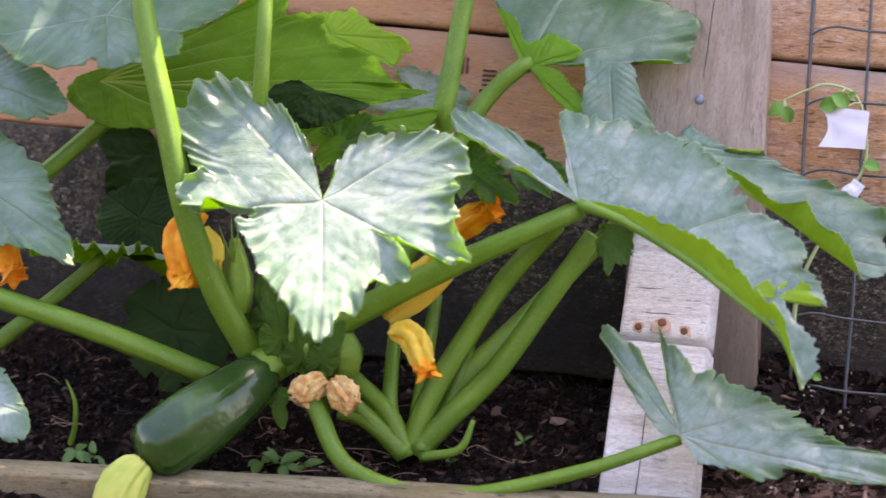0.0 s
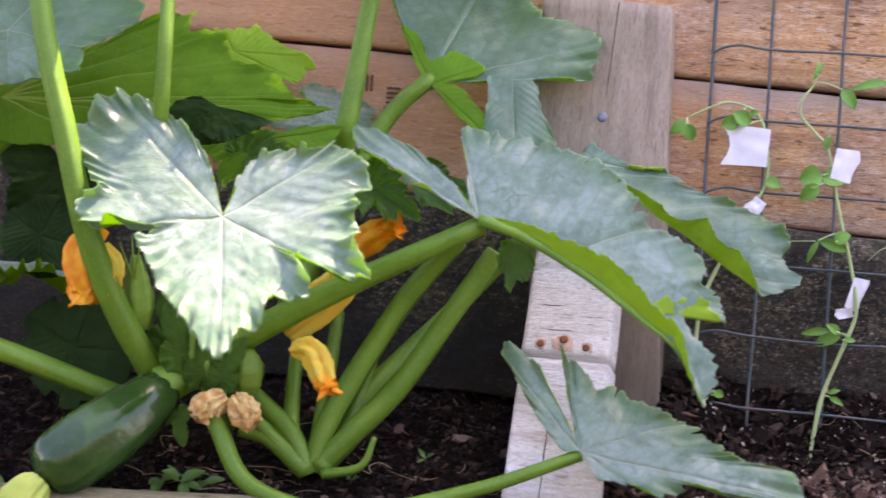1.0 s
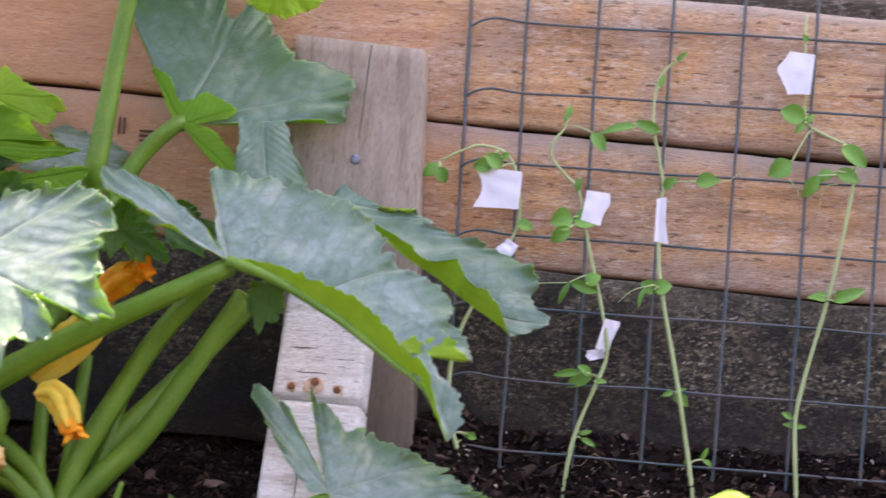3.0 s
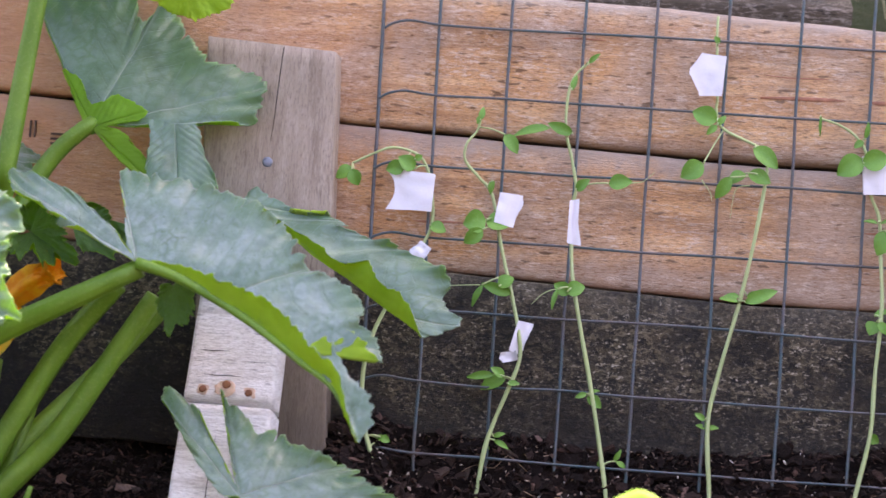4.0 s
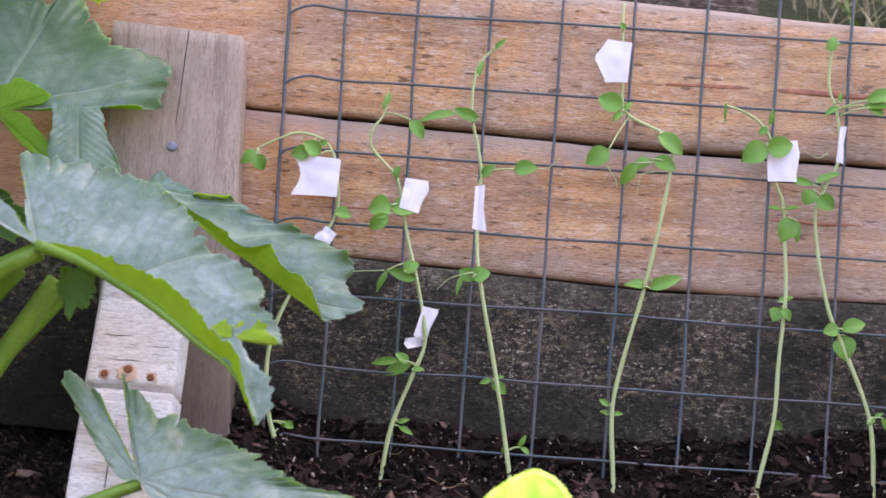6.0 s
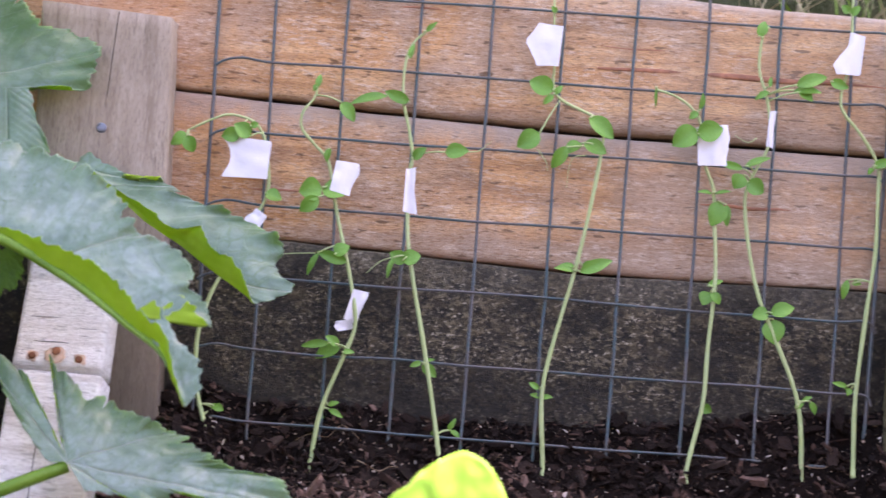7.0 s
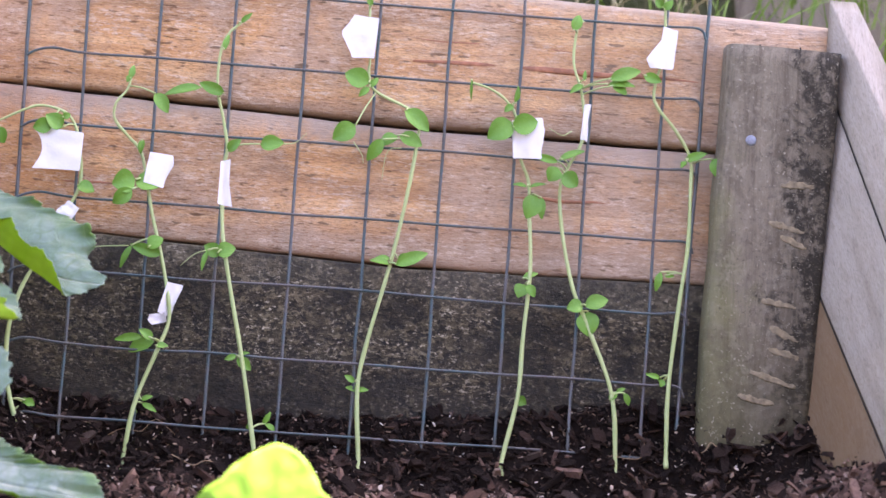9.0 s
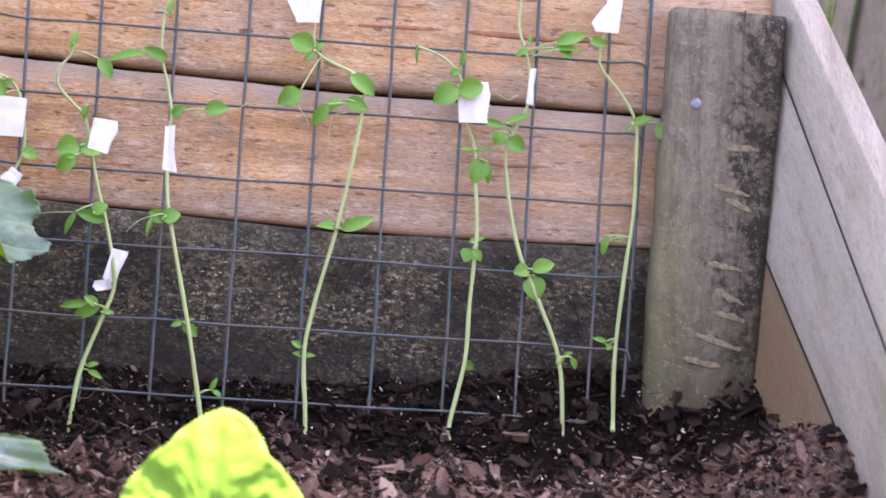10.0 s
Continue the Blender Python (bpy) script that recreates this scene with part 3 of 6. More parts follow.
TOP = ((-0.9, 0.105), (0.146, 0.073), (0.324, 0.065), (0.521, 0.060), (0.6, 0.058))
X0, X1 = -0.85, 0.524


def wall_plank(top, top_drop, bottom, bottom_lift, front, thick):
    def section(s):
        x = X0 + (X1 - X0) * s
        a, b = between(x, bottom) + bottom_lift, between(x, top) - top_drop
        return (x, front, a), (x, front, b), (x, front + thick, b), (x, front + thick, a)
    return section


wall_back = thing("wall_back", "leaning back wall of orange planks over a black mildewed board", "wall", kind="structure")
part("plank", board(1.4, wall_plank(TOP, 0.0, GAP_1, 0.0006, 0.004, 0.022), 0.0045, 90, 0.0010, 1), M["plank_top"], wall_back)
part("plank", board(1.4, wall_plank(GAP_1, 0.0014, GAP_2, 0.0005, 0.006, 0.022), 0.0032, 90, 0.0010, 2), M["plank"], wall_back)
# added board, never seen itself, that keeps the plank gaps dark
part("plank", board(1.4, wall_plank(TOP, 0.02, ((-1, -0.25), (1, -0.25)), 0.0, 0.0385, 0.012), 0.002, 40, 0.0, 4), M["crack"], wall_back, "unseen dark board added to block light through the gaps")
part("plank", board(1.4, wall_plank(GAP_2, 0.0005, ((-1, -0.262), (-0.2, -0.257), (1, -0.30)), 0.0, 0.003, 0.030), 0.0015, 90, 0.0010, 3), M["board"], wall_back, "black mildewed bottom board")


def post_board(top_left, top_right, low_left, low_right, front, back, z_low):
    def section(s):
        f = 1 - s
        l = Vector(low_left).lerp(Vector(top_left), s)
        r = Vector(low_right).lerp(Vector(top_right), s)
        return (l.x, front, l.y), (r.x, front, r.y), (r.x, back, r.y), (l.x, back, l.y)
    return section


post_left = thing("fence_post", "flat weathered grey-brown post board with one nail", "post", (-0.11, -0.01, -0.28), "posts of the bed wall")
part("board", board(0.3, post_board((-0.161, 0.029), (-0.070, 0.023), (-0.150, -0.285), (-0.055, -0.285), -0.024, 0.004, 0), 0.0022, 30, 0.0007, 5), M["post"], post_left)
part("crack", tube(bmesh.new(), smooth_path([Vector((x, -0.0239, z)) for x, z in ((-0.107, 0.024), (-0.1085, 0.0), (-0.110, -0.03), (-0.112, -0.057), (-0.113, -0.11))], 5), lambda s: 0.0005 * (1.1 - s), 6), M["crack"], post_left)
part("nail", disc(bmesh.new(), (-0.112, -0.0235, -0.057), (0, -1, 0), 0.0036, 0.0018), M["zinc"], post_left, "galvanised nail head")
for x0, x1, z, high in ((0.225, 0.425, 0.0140, 0.0021), (0.226, 0.336, 0.029, 0.0006), (0.07, 0.115, 0.047, 0.0008), (-0.02, 0.03, -0.088, 0.001), (0.30, 0.37, -0.076, 0.0012)):
    streak = bmesh.new()
    line = smooth_path([Vector((x0 + (x1 - x0) * k / 6, 0.0041 if z > -0.03 else 0.0061, z + 0.0012 * noise.noise(Vector((k * 0.9, z * 50, 2))))) for k in range(7)], 4)
    tube(streak, line, lambda s: high * (0.25 + 0.75 * math.sin(math.pi * min(1.0, 0.06 + s * 0.9))), 8)
    for v in streak.verts:
        v.co.y = (0.0041 if z > -0.03 else 0.0061) + (v.co.y - (0.0041 if z > -0.03 else 0.0061)) * 0.25
    part("resin_streak", streak, M["resin"], wall_back, "dark red resin streak in the grain")
post_right = thing("fence_post", "mossy grey post board with dark stains and one nail", "post", (0.475, -0.01, -0.28), "posts of the bed wall")
part("board", board(0.3, post_board((0.440, 0.038), (0.519, 0.036), (0.433, -0.29), (0.510, -0.29), -0.030, 0.003, 0), 0.007, 30, 0.0012, 6), M["mossy_post"], post_right)
for x0, z0, length, turn in ((0.484, -0.005, 0.018, -3), (0.490, -0.058, 0.015, 4), (0.484, -0.086, 0.017, -14), (0.490, -0.096, 0.013, -22), (0.482, -0.139, 0.016, -8), (0.484, -0.158, 0.018, -22), (0.486, -0.172, 0.016, -14), (0.480, -0.190, 0.022, -16), (0.470, -0.205, 0.017, -8)):
    way = Vector((math.cos(radians(turn)), 0, math.sin(radians(turn))))
    line = [Vector((x0, -0.0302, z0)) + way * length * 1.5 * (k / 16 - 0.4) + Vector((0, 0, 0.0007 * noise.noise(Vector((k * 0.25, z0 * 300, 1))))) for k in range(17)]
    mark = tube(bmesh.new(), line, lambda s: 0.0030 * math.sin(math.pi * (0.03 + 0.94 * s)) ** 0.35 * max(0.2, 0.85 + 0.55 * noise.noise(Vector((s * 5, z0 * 700, 0)))) * (1.05 - 0.4 * s), 10)
    for v in mark.verts:
        v.co.z += 0.0012 * noise.noise(v.co * 420)
        v.co.y = -0.0302 + (v.co.y + 0.0302) * 0.06
    part("scrape_mark", mark, M["tan"], post_right, "pale scraped mark in the mildew")
for points in (((0.461, 0.038), (0.4605, 0.01), (0.459, -0.02), (0.4592, -0.06)), ((0.489, 0.038), (0.4885, 0.015), (0.4875, -0.01), (0.488, -0.05), (0.486, -0.09))):
    part("crack", tube(bmesh.new(), smooth_path([Vector((x, -0.0298, z)) for x, z in points], 5), lambda s: 0.0006 * (1.1 - s), 6), M["crack"], post_right)
part("nail", disc(bmesh.new(), (0.4585, -0.0295, -0.029), (0, -1, 0), 0.0038, 0.0018), M["zinc"], post_right, "galvanised nail head")

# side wall: planks run down and out towards the front, following the slope of the garden
OUT = Vector((0.25, -0.588, -0.809))


def side_plank(z_top, z_low, x_top, x_low, thick, shift=0.0, top_turn=0.0, low_turn=0.0):
    def section(s):
        o = OUT * (s * 0.45 - 0.05)
        y, f = -0.03 + o.y, s * 0.45 - 0.05
        a, b = x_low + o.x + shift + low_turn * f, x_top + o.x + shift + top_turn * f
        return (a, y, z_low + o.z), (b, y, z_top + o.z), (b + thick, y, z_top + o.z), (a + thick, y, z_low + o.z)
    return section


TURN_1 = -0.06   # the upper joint runs a little steeper
wall_side = thing("wall_right", "grey weathered side wall of the bed, orange-stained low down", "wall", kind="structure")
part("plank", board(0.4, side_plank(0.038, -0.0152, 0.5260, 0.5225, 0.019, 0, 0, TURN_1), 0.0012, 30, 0.0004, 8), M["side"], wall_side)
part("plank", board(0.4, side_plank(-0.0172, -0.1362, 0.5225, 0.5145, 0.019, 0, TURN_1, 0), 0.0012, 30, 0.0004, 9), M["side"], wall_side)
part("plank", board(0.4, side_plank(-0.1382, -0.30, 0.5145, 0.505, 0.019), 0.0012, 30, 0.0004, 10), M["side_low"], wall_side)
for z, x, bend in ((-0.0162, 0.5225, TURN_1), (-0.1372, 0.5145, 0.0)):
    part("joint", tube(bmesh.new(), [Vector((x - 0.0002 + bend * (0.45 * k / 20 - 0.05), -0.03, z)) + OUT * (0.45 * k / 20 - 0.05) for k in range(21)], 0.0005, 6), M["crack"], wall_side, "dark open joint")

# front board, in the world's frame
FRONT = ((-0.86, -0.362), (-0.534, -0.325), (-0.25, -0.296), (-0.078, -0.280), (0.2, -0.270), (0.56, -0.262), (0.9, -0.262))


def front_section(s):
    x = -0.86 + 1.72 * s
    y = between(x, FRONT)
    return (x, y - 0.020, 0.02), (x, y - 0.020, 0.317), (x, y, 0.317), (x, y, 0.02)


wall_front = thing("wall_front", "pale worn front board of the raised bed", "wall", kind="structure", basis=Matrix.Identity(4))
part("plank", board(1.4, front_section, 0.0025, 60, 0.0008, 12), M["front"], wall_front)
wall_left = thing("wall_left", "plain grey end board of the raised bed", "wall", kind="structure", basis=Matrix.Identity(4))
part("plank", board(0.4, lambda s: ((-0.83, -0.34 + 0.36 * s, 0.02), (-0.83, -0.34 + 0.36 * s, 0.40), (-0.85, -0.34 + 0.36 * s, 0.40), (-0.85, -0.34 + 0.36 * s, 0.02)), 0.002, 10), M["side"], wall_left)


def soil_height(x, y):
    """Height of the compost: level, mounded towards the back wall on the right."""
    back = max(0.0, min(1.0, (y + 0.150) / 0.045))
    right = max(0.0, min(1.0, (x + 0.10) / 0.08))
    h = 0.300 + (0.022 * back + 0.001) * right + 0.018 * back * max(0.0, min(1.0, (x - 0.2) / 0.18))
    h += 0.014 * math.exp(-((x + 0.045) / 0.03) ** 2 - ((y + 0.11) / 0.04) ** 2)
    h += 0.022 * max(0.0, min(1.0, (x - 0.41) / 0.04)) * math.exp(-((y + 0.13) / 0.035) ** 2)
    h += 0.062 * max(0.0, min(1.0, (x - 0.47) / 0.075)) * math.exp(-((y + 0.205) / 0.075) ** 2)
    p = Vector((x, y, 0))
    return h + 0.007 * noise.noise(p * 14) + 0.004 * noise.noise(p * 45) + 0.0035 * noise.noise(p * 110) + 0.0022 * noise.noise(p * 240)


def soil_sheet():
    bm = bmesh.new()
    xs, ys = np.linspace(-0.84, 0.66, 640), np.linspace(-0.365, 0.0, 160)
    grid = [[bm.verts.new((x, y, soil_height(x, y))) for x in xs] for y in ys]
    for a, b in zip(grid, grid[1:]):
        for k in range(len(xs) - 1):
            bm.faces.new((a[k], a[k + 1], b[k + 1], b[k]))
    return bm


soil = lone("soil", soil_sheet(), M["soil"], "dark damp compost filling the raised bed", "soil", "structure")


def scatter(count, make, material, name, label, category, region, seed):
    """Many small loose pieces on the soil, as one mesh."""
    rng = random.Random(seed)
    verts, faces = [], []
    for _ in range(count):
        x, y = region(rng)
        make(rng, Vector((x, y, soil_height(x, y))), verts, faces)
    mesh = bpy.data.meshes.new(name)
    mesh.from_pydata(verts, [], faces)
    mesh.materials.append(material)
    return tagged(new(name, mesh), label, category, "", "stuff")


def chip(rng, at, verts, faces, size=(0.003, 0.011), broad=(0.12, 0.5)):
    long = rng.uniform(*size) * rng.uniform(0.6, 1.0)
    wide, thick = long * rng.uniform(*broad), long * rng.uniform(0.06, 0.22)
    turn = Euler((rng.gauss(0, 0.6), rng.gauss(0, 0.5), rng.uniform(0, 6.28))).to_matrix()
    base = len(verts)
    for z in (-1, 1):
        for x, y in ((-1, -0.6), (-0.3, -1), (0.9, -0.7), (1, 0.5), (0.2, 1), (-0.8, 0.8)):
            p = Vector((x * long * rng.uniform(0.7, 1.1), y * wide * rng.uniform(0.6, 1.1), z * thick * rng.uniform(0.6, 1.2))) * 0.5
            verts.append(at + Vector((0, 0, thick * 0.4)) + turn @ p)
    for k in range(6):
        faces.append((base + k, base + (k + 1) % 6, base + 6 + (k + 1) % 6, base + 6 + k))
    faces.append(tuple(base + k for k in range(5, -1, -1)))
    faces.append(tuple(base + 6 + k for k in range(6)))


def crumb(rng, at, verts, faces):
    chip(rng, at, verts, faces, (0.0014, 0.0075 if rng.random() < 0.12 else 0.0045))


def clod(rng, at, verts, faces, size=(0.006, 0.014)):
    """A crumbly lump: a small uneven ball of six-sided rings, pressed flat."""
    big = rng.uniform(*size)
    turn = Euler((rng.gauss(0, 0.5), rng.gauss(0, 0.5), rng.uniform(0, 6.28))).to_matrix()
    flat, base = rng.uniform(0.45, 0.8), len(verts)
    for level, wide in ((-0.9, 0.45), (-0.3, 0.95), (0.35, 0.9), (0.9, 0.4)):
        for k in range(7):
            a = 2 * math.pi * k / 7
            w = wide * rng.uniform(0.7, 1.2)
            verts.append(at + turn @ (Vector((math.cos(a) * w, math.sin(a) * w * 0.75, level * flat * rng.uniform(0.8, 1.2))) * big * 0.5))
    for j in range(3):
        for k in range(7):
            faces.append((base + 7 * j + k, base + 7 * j + (k + 1) % 7, base + 7 * j + 7 + (k + 1) % 7, base + 7 * j + 7 + k))
    faces.append(tuple(base + k for k in range(6, -1, -1)))
    faces.append(tuple(base + 21 + k for k in range(7)))


def flake(rng, at, verts, faces):
    """A broad torn flake of bark."""
    chip(rng, at, verts, faces, (0.008, 0.020) if rng.random() < 0.3 else (0.005, 0.012), (0.45, 0.85))


scatter(2400, lambda r, a, v, f: clod(r, a, v, f, (0.0025, 0.008)), M["chip"], "compost_clods", "crumbly dark and reddish clods of compost", "compost", lambda r: (r.uniform(-0.83, 0.66), r.uniform(-0.35, -0.085)), 9)
scatter(520, lambda r, a, v, f: chip(r, a, v, f, (0.010, 0.024), (0.35, 0.7)), M["chip"], "bark_flakes", "large black and brown pieces of bark", "bark chips", lambda r: (r.uniform(-0.12, 0.62), r.uniform(-0.24, -0.095)), 14)
scatter(1500, flake, M["chip"], "bark_flakes", "torn flakes of dark and reddish bark", "bark chips", lambda r: (r.uniform(-0.25, 0.66), r.uniform(-0.30, -0.085)), 10)
scatter(30000, lambda r, a, v, f: chip(r, a, v, f, (0.0022, 0.0085)), M["chip"], "bark_chips", "brown and black bark chips in the compost", "bark chips", lambda r: (r.uniform(-0.83, 0.66), r.uniform(-0.355, -0.07)), 3)
scatter(520, lambda r, a, v, f: chip(r, a, v, f, (0.010, 0.026)), M["chip"], "bark_chips", "larger splinters of reddish bark", "bark chips", lambda r: (r.uniform(-0.1, 0.60), r.uniform(-0.265, -0.10)), 6)
scatter(3200, lambda r, a, v, f: chip(r, a, v, f, (0.006, 0.016)), M["chip"], "bark_chips", "larger reddish bark chips on the compost", "bark chips", lambda r: (r.uniform(-0.83, 0.66), r.uniform(-0.355, -0.08)), 4)
scatter(160, lambda r, a, v, f: chip(r, a, v, f, (0.004, 0.008)), M["perlite"], "bark_chips", "pale splintered wood bits in the compost", "wood chips", lambda r: (r.uniform(-0.05, 0.58), r.uniform(-0.19, -0.09)), 8)
scatter(3600, crumb, M["perlite"], "perlite", "pale perlite crumbs in the compost", "perlite", lambda r: (r.uniform(-0.1, 0.62), r.uniform(-0.25, -0.09)), 5)


# ---- behind the bed ----
def ground_sheet():
    bm = bmesh.new()
    xs = sorted(set([round(v, 3) for v in np.linspace(-3, 3, 61)] + [-400, -60, -15, -6, 6, 15, 60, 400]))
    ys = sorted(set([round(v, 3) for v in np.linspace(-2, 3, 61)] + [0.08, 0.088, 0.1, 0.118, 0.13, -400, -60, -15, -5, 5, 15, 60, 400]))
    rows = []
    for y in ys:
        bank = max(0.0, min(1.0, (y - 0.085) / 0.03))
        rows.append([bm.verts.new((x, y, 0.545 * bank * max(0.0, min(1.0, (0.62 - x) / 0.04 + (y - 0.45) / 0.05)) + 0.012 * noise.noise(Vector((x * 2, y * 2, 0))))) for x in xs])
    for a, b in zip(rows, rows[1:]):
        for k in range(len(xs) - 1):
            bm.faces.new((a[k], a[k + 1], b[k + 1], b[k]))
    return bm


ground = lone("ground", ground_sheet(), M["ground"], "grassy garden ground with a raised bank", "ground", "structure")


def blades(count, region, tall, seed, name, material, label):
    rng = random.Random(seed)
    verts, faces = [], []
    for _ in range(count):
        x, y = region(rng)
        z = 0.535
        h, w = rng.uniform(*tall), rng.uniform(0.0007, 0.0019)
        lean = Vector((rng.gauss(0, 0.45), rng.gauss(0, 0.3), 1)).normalized()
        bend = Vector((rng.gauss(0, 0.4), rng.gauss(0, 0.3), -0.3))
        side = Vector((rng.uniform(-1, 1), rng.uniform(-1, 1), 0)).normalized() * w
        base = len(verts)
        for k in range(6):
            t = k / 5
            p = Vector((x, y, z)) + lean * h * t + bend * h * t * t * 0.5
            q = side * (1 - t) ** 0.7
            verts.extend((p - q, p + q))
        for k in range(5):
            faces.append((base + 2 * k, base + 2 * k + 1, base + 2 * k + 3, base + 2 * k + 2))
    mesh = bpy.data.meshes.new(name)
    mesh.from_pydata(verts, [], faces)
    mesh.materials.append(material)
    return tagged(new(name, mesh), label, "grass", "", "stuff")


blades(95, lambda r: (0.36 + 0.24 * r.random() ** 0.6, r.uniform(0.12, 0.36)), (0.04, 0.12), 21, "grass", M["grass"], "green grass blades on the bank behind the bed")
blades(85, lambda r: (r.uniform(0.29, 0.46), r.uniform(0.14, 0.40)), (0.03, 0.10), 22, "dry_grass", M["dry_grass"], "dry straw-coloured grass on the bank")
# unseen wall, added to keep the sun off all but a patch
sun_blocker = lone("house_wall", bmesh.new(), M["sun_blocker"], "unseen pale wall, added to cast shade on the bed", "wall", "structure")


def slab(bm, low, high):
    low, high = Vector(low), Vector(high)
    made = bmesh.ops.create_cube(bm, size=1.0)["verts"]
    for v in made:
        v.co = Vector((low[i] + (high[i] - low[i]) * (v.co[i] + 0.5) for i in range(3)))
    return bm


BLOCKER_Y = 3.2
BLOCKER_TOP = ((-9.0, 3.74), (6.0, 7.19), (9.0, 6.50))   # sloping top edge, set for where the sun falls: x, height


def blocker_wall():
    bm = bmesh.new()
    outline = [(x, z) for x, z in BLOCKER_TOP] + [(9.0, 0.0), (-9.0, 0.0)]
    front = [bm.verts.new((x, BLOCKER_Y, z)) for x, z in outline]
    rear = [bm.verts.new((x, BLOCKER_Y + 0.3, z)) for x, z in outline]
    bm.faces.new(front)
    bm.faces.new(rear[::-1])
    for k in range(len(outline)):
        bm.faces.new((front[k], rear[k], rear[(k + 1) % len(outline)], front[(k + 1) % len(outline)]))
    bmesh.ops.recalc_face_normals(bm, faces=bm.faces)
    return bm


walling = blocker_wall()
walling.to_mesh(sun_blocker.data)
walling.free()


# old boards lying and standing behind the bed
lying = thing("old_boards", "stack of two old grey boards lying behind the bed wall", "boards", (-0.2, 0.15, 0.545), basis=Matrix.Identity(4))
for z0, z1, y0, end, seed in ((0.530, 0.592, 0.095, 0.289, 51), (0.5935, 0.630, 0.112, 0.272, 52)):
    part("board", board(1.2, lambda s: ((-0.9 + (0.9 + end) * s, y0, z0), (-0.9 + (0.9 + end) * s, y0 + 0.004, z1), (-0.9 + (0.9 + end) * s, y0 + 0.10, z1), (-0.9 + (0.9 + end) * s, y0 + 0.10, z0)), 0.004, 60, 0.0022, seed), M["grey_wood"], lying)
screen = thing("board_screen", "low screen of upright pale grey boards", "fence", (0.8, 0.43, 0.0), basis=Matrix.Identity(4))
for k in range(4):
    x0 = 0.472 + 0.206 * k
    part("board", board(0.6, lambda s: ((x0, 0.42, 0.6 * s), (x0 + 0.199, 0.42, 0.6 * s), (x0 + 0.199, 0.438, 0.6 * s), (x0, 0.438, 0.6 * s)), 0.003, 20, 0.0010, 55 + k), M["side_far"], screen)
# slab behind the camera, out of view, added to cut low sky light
sky_blocker = lone("fence_behind_camera", slab(bmesh.new(), (-8, -3.3, 0), (8, -3.2, 2.3)), M["sky_block"], "unseen dark slab, added to block low sky light", "fence", "structure")


# ---- wire trellis ----
def leaning(x, y, z):
    """The panel's foot stands a little out from the wall, in the compost."""
    d = 0.0155 * max(0.0, min(1.0, (-0.06 - z) / 0.19)) / 1.57
    return Vector((x + (0.18 - x) * d, y + (-1.57 - y) * d, z + (-0.24 - z) * d))


def trellis():
    ob = thing("wire_trellis", "green-grey welded wire mesh panel standing against the planks", "trellis", (0.2, 0, -0.27))
    uprights = [-0.040] + [0.05 * k for k in range(9)] + [0.427]
    rng = random.Random(2)
    for i, x in enumerate(uprights):
        low, high = -0.275, 0.16
        slant = 0.004 if i == 0 else (0.003 if i < 3 else (-0.003 if i > 9 else 0.0))
        line = [leaning(x - slant * (z + 0.05) / 0.2 + rng.gauss(0, 0.00025), rng.gauss(0, 0.0002), z) for z in np.linspace(low, high, 15)]
        part("wire", tube(bmesh.new(), smooth_path(line, 2), 0.0011 if 0 < i < 10 else 0.0013, 8), M["wire"], ob)
    for k in range(-3, 6):
        z = -0.05 * k + 0.0
        line = [(-0.0405, -0.0022, z - 0.0045), (-0.034, -0.0027, z - 0.0005), (-0.022, -0.0027, z + 0.002), (0.0, -0.0026, z)]
        line += [(0.05 * j, -0.0026 + rng.gauss(0, 0.0002), z + rng.gauss(0, 0.0004)) for j in range(1, 9)]
        line += [(0.418, -0.0026, z + 0.001), (0.425, -0.0026, z - 0.001), (0.4275, -0.0022, z - 0.007)]
        part("wire", tube(bmesh.new(), smooth_path([leaning(*p) for p in line], 5), 0.0009, 8), M["wire"], ob)
    return ob


trellis()


# ---- pea plants ----
def leaflet(bm, at, way, normal, size, round_=0.8):
    """One cupped oval pea leaf from its stalk end."""
    way, normal = Vector(way).normalized(), Vector(normal).normalized()
    side = way.cross(normal).normalized()
    normal = side.cross(way)
    rows, n = [], 8
    for i in range(n + 1):
        t = i / n
        half = 0.5 * size * round_ * math.sin(math.pi * min(1, t ** 0.8)) ** 0.72 if 0 < t < 1 else 0.0004
        row = []
        for u in (-1, -0.5, 0, 0.5, 1):
            row.append(Vector(at) + way * size * (t - 0.5) + side * half * u + normal * (abs(u) * half * 0.35 - (t - 0.5) ** 2 * size * 0.35))
        rows.append(row)
    for lift in (0.0, -0.0004):
        grid = [[bm.verts.new(p + normal * lift) for p in row] for row in rows]
        for a, b in zip(grid, grid[1:]):
            for k in range(4):
                bm.faces.new((a[k], a[k + 1], b[k + 1], b[k]) if lift == 0 else (a[k], b[k], b[k + 1], a[k + 1]))
    return bm


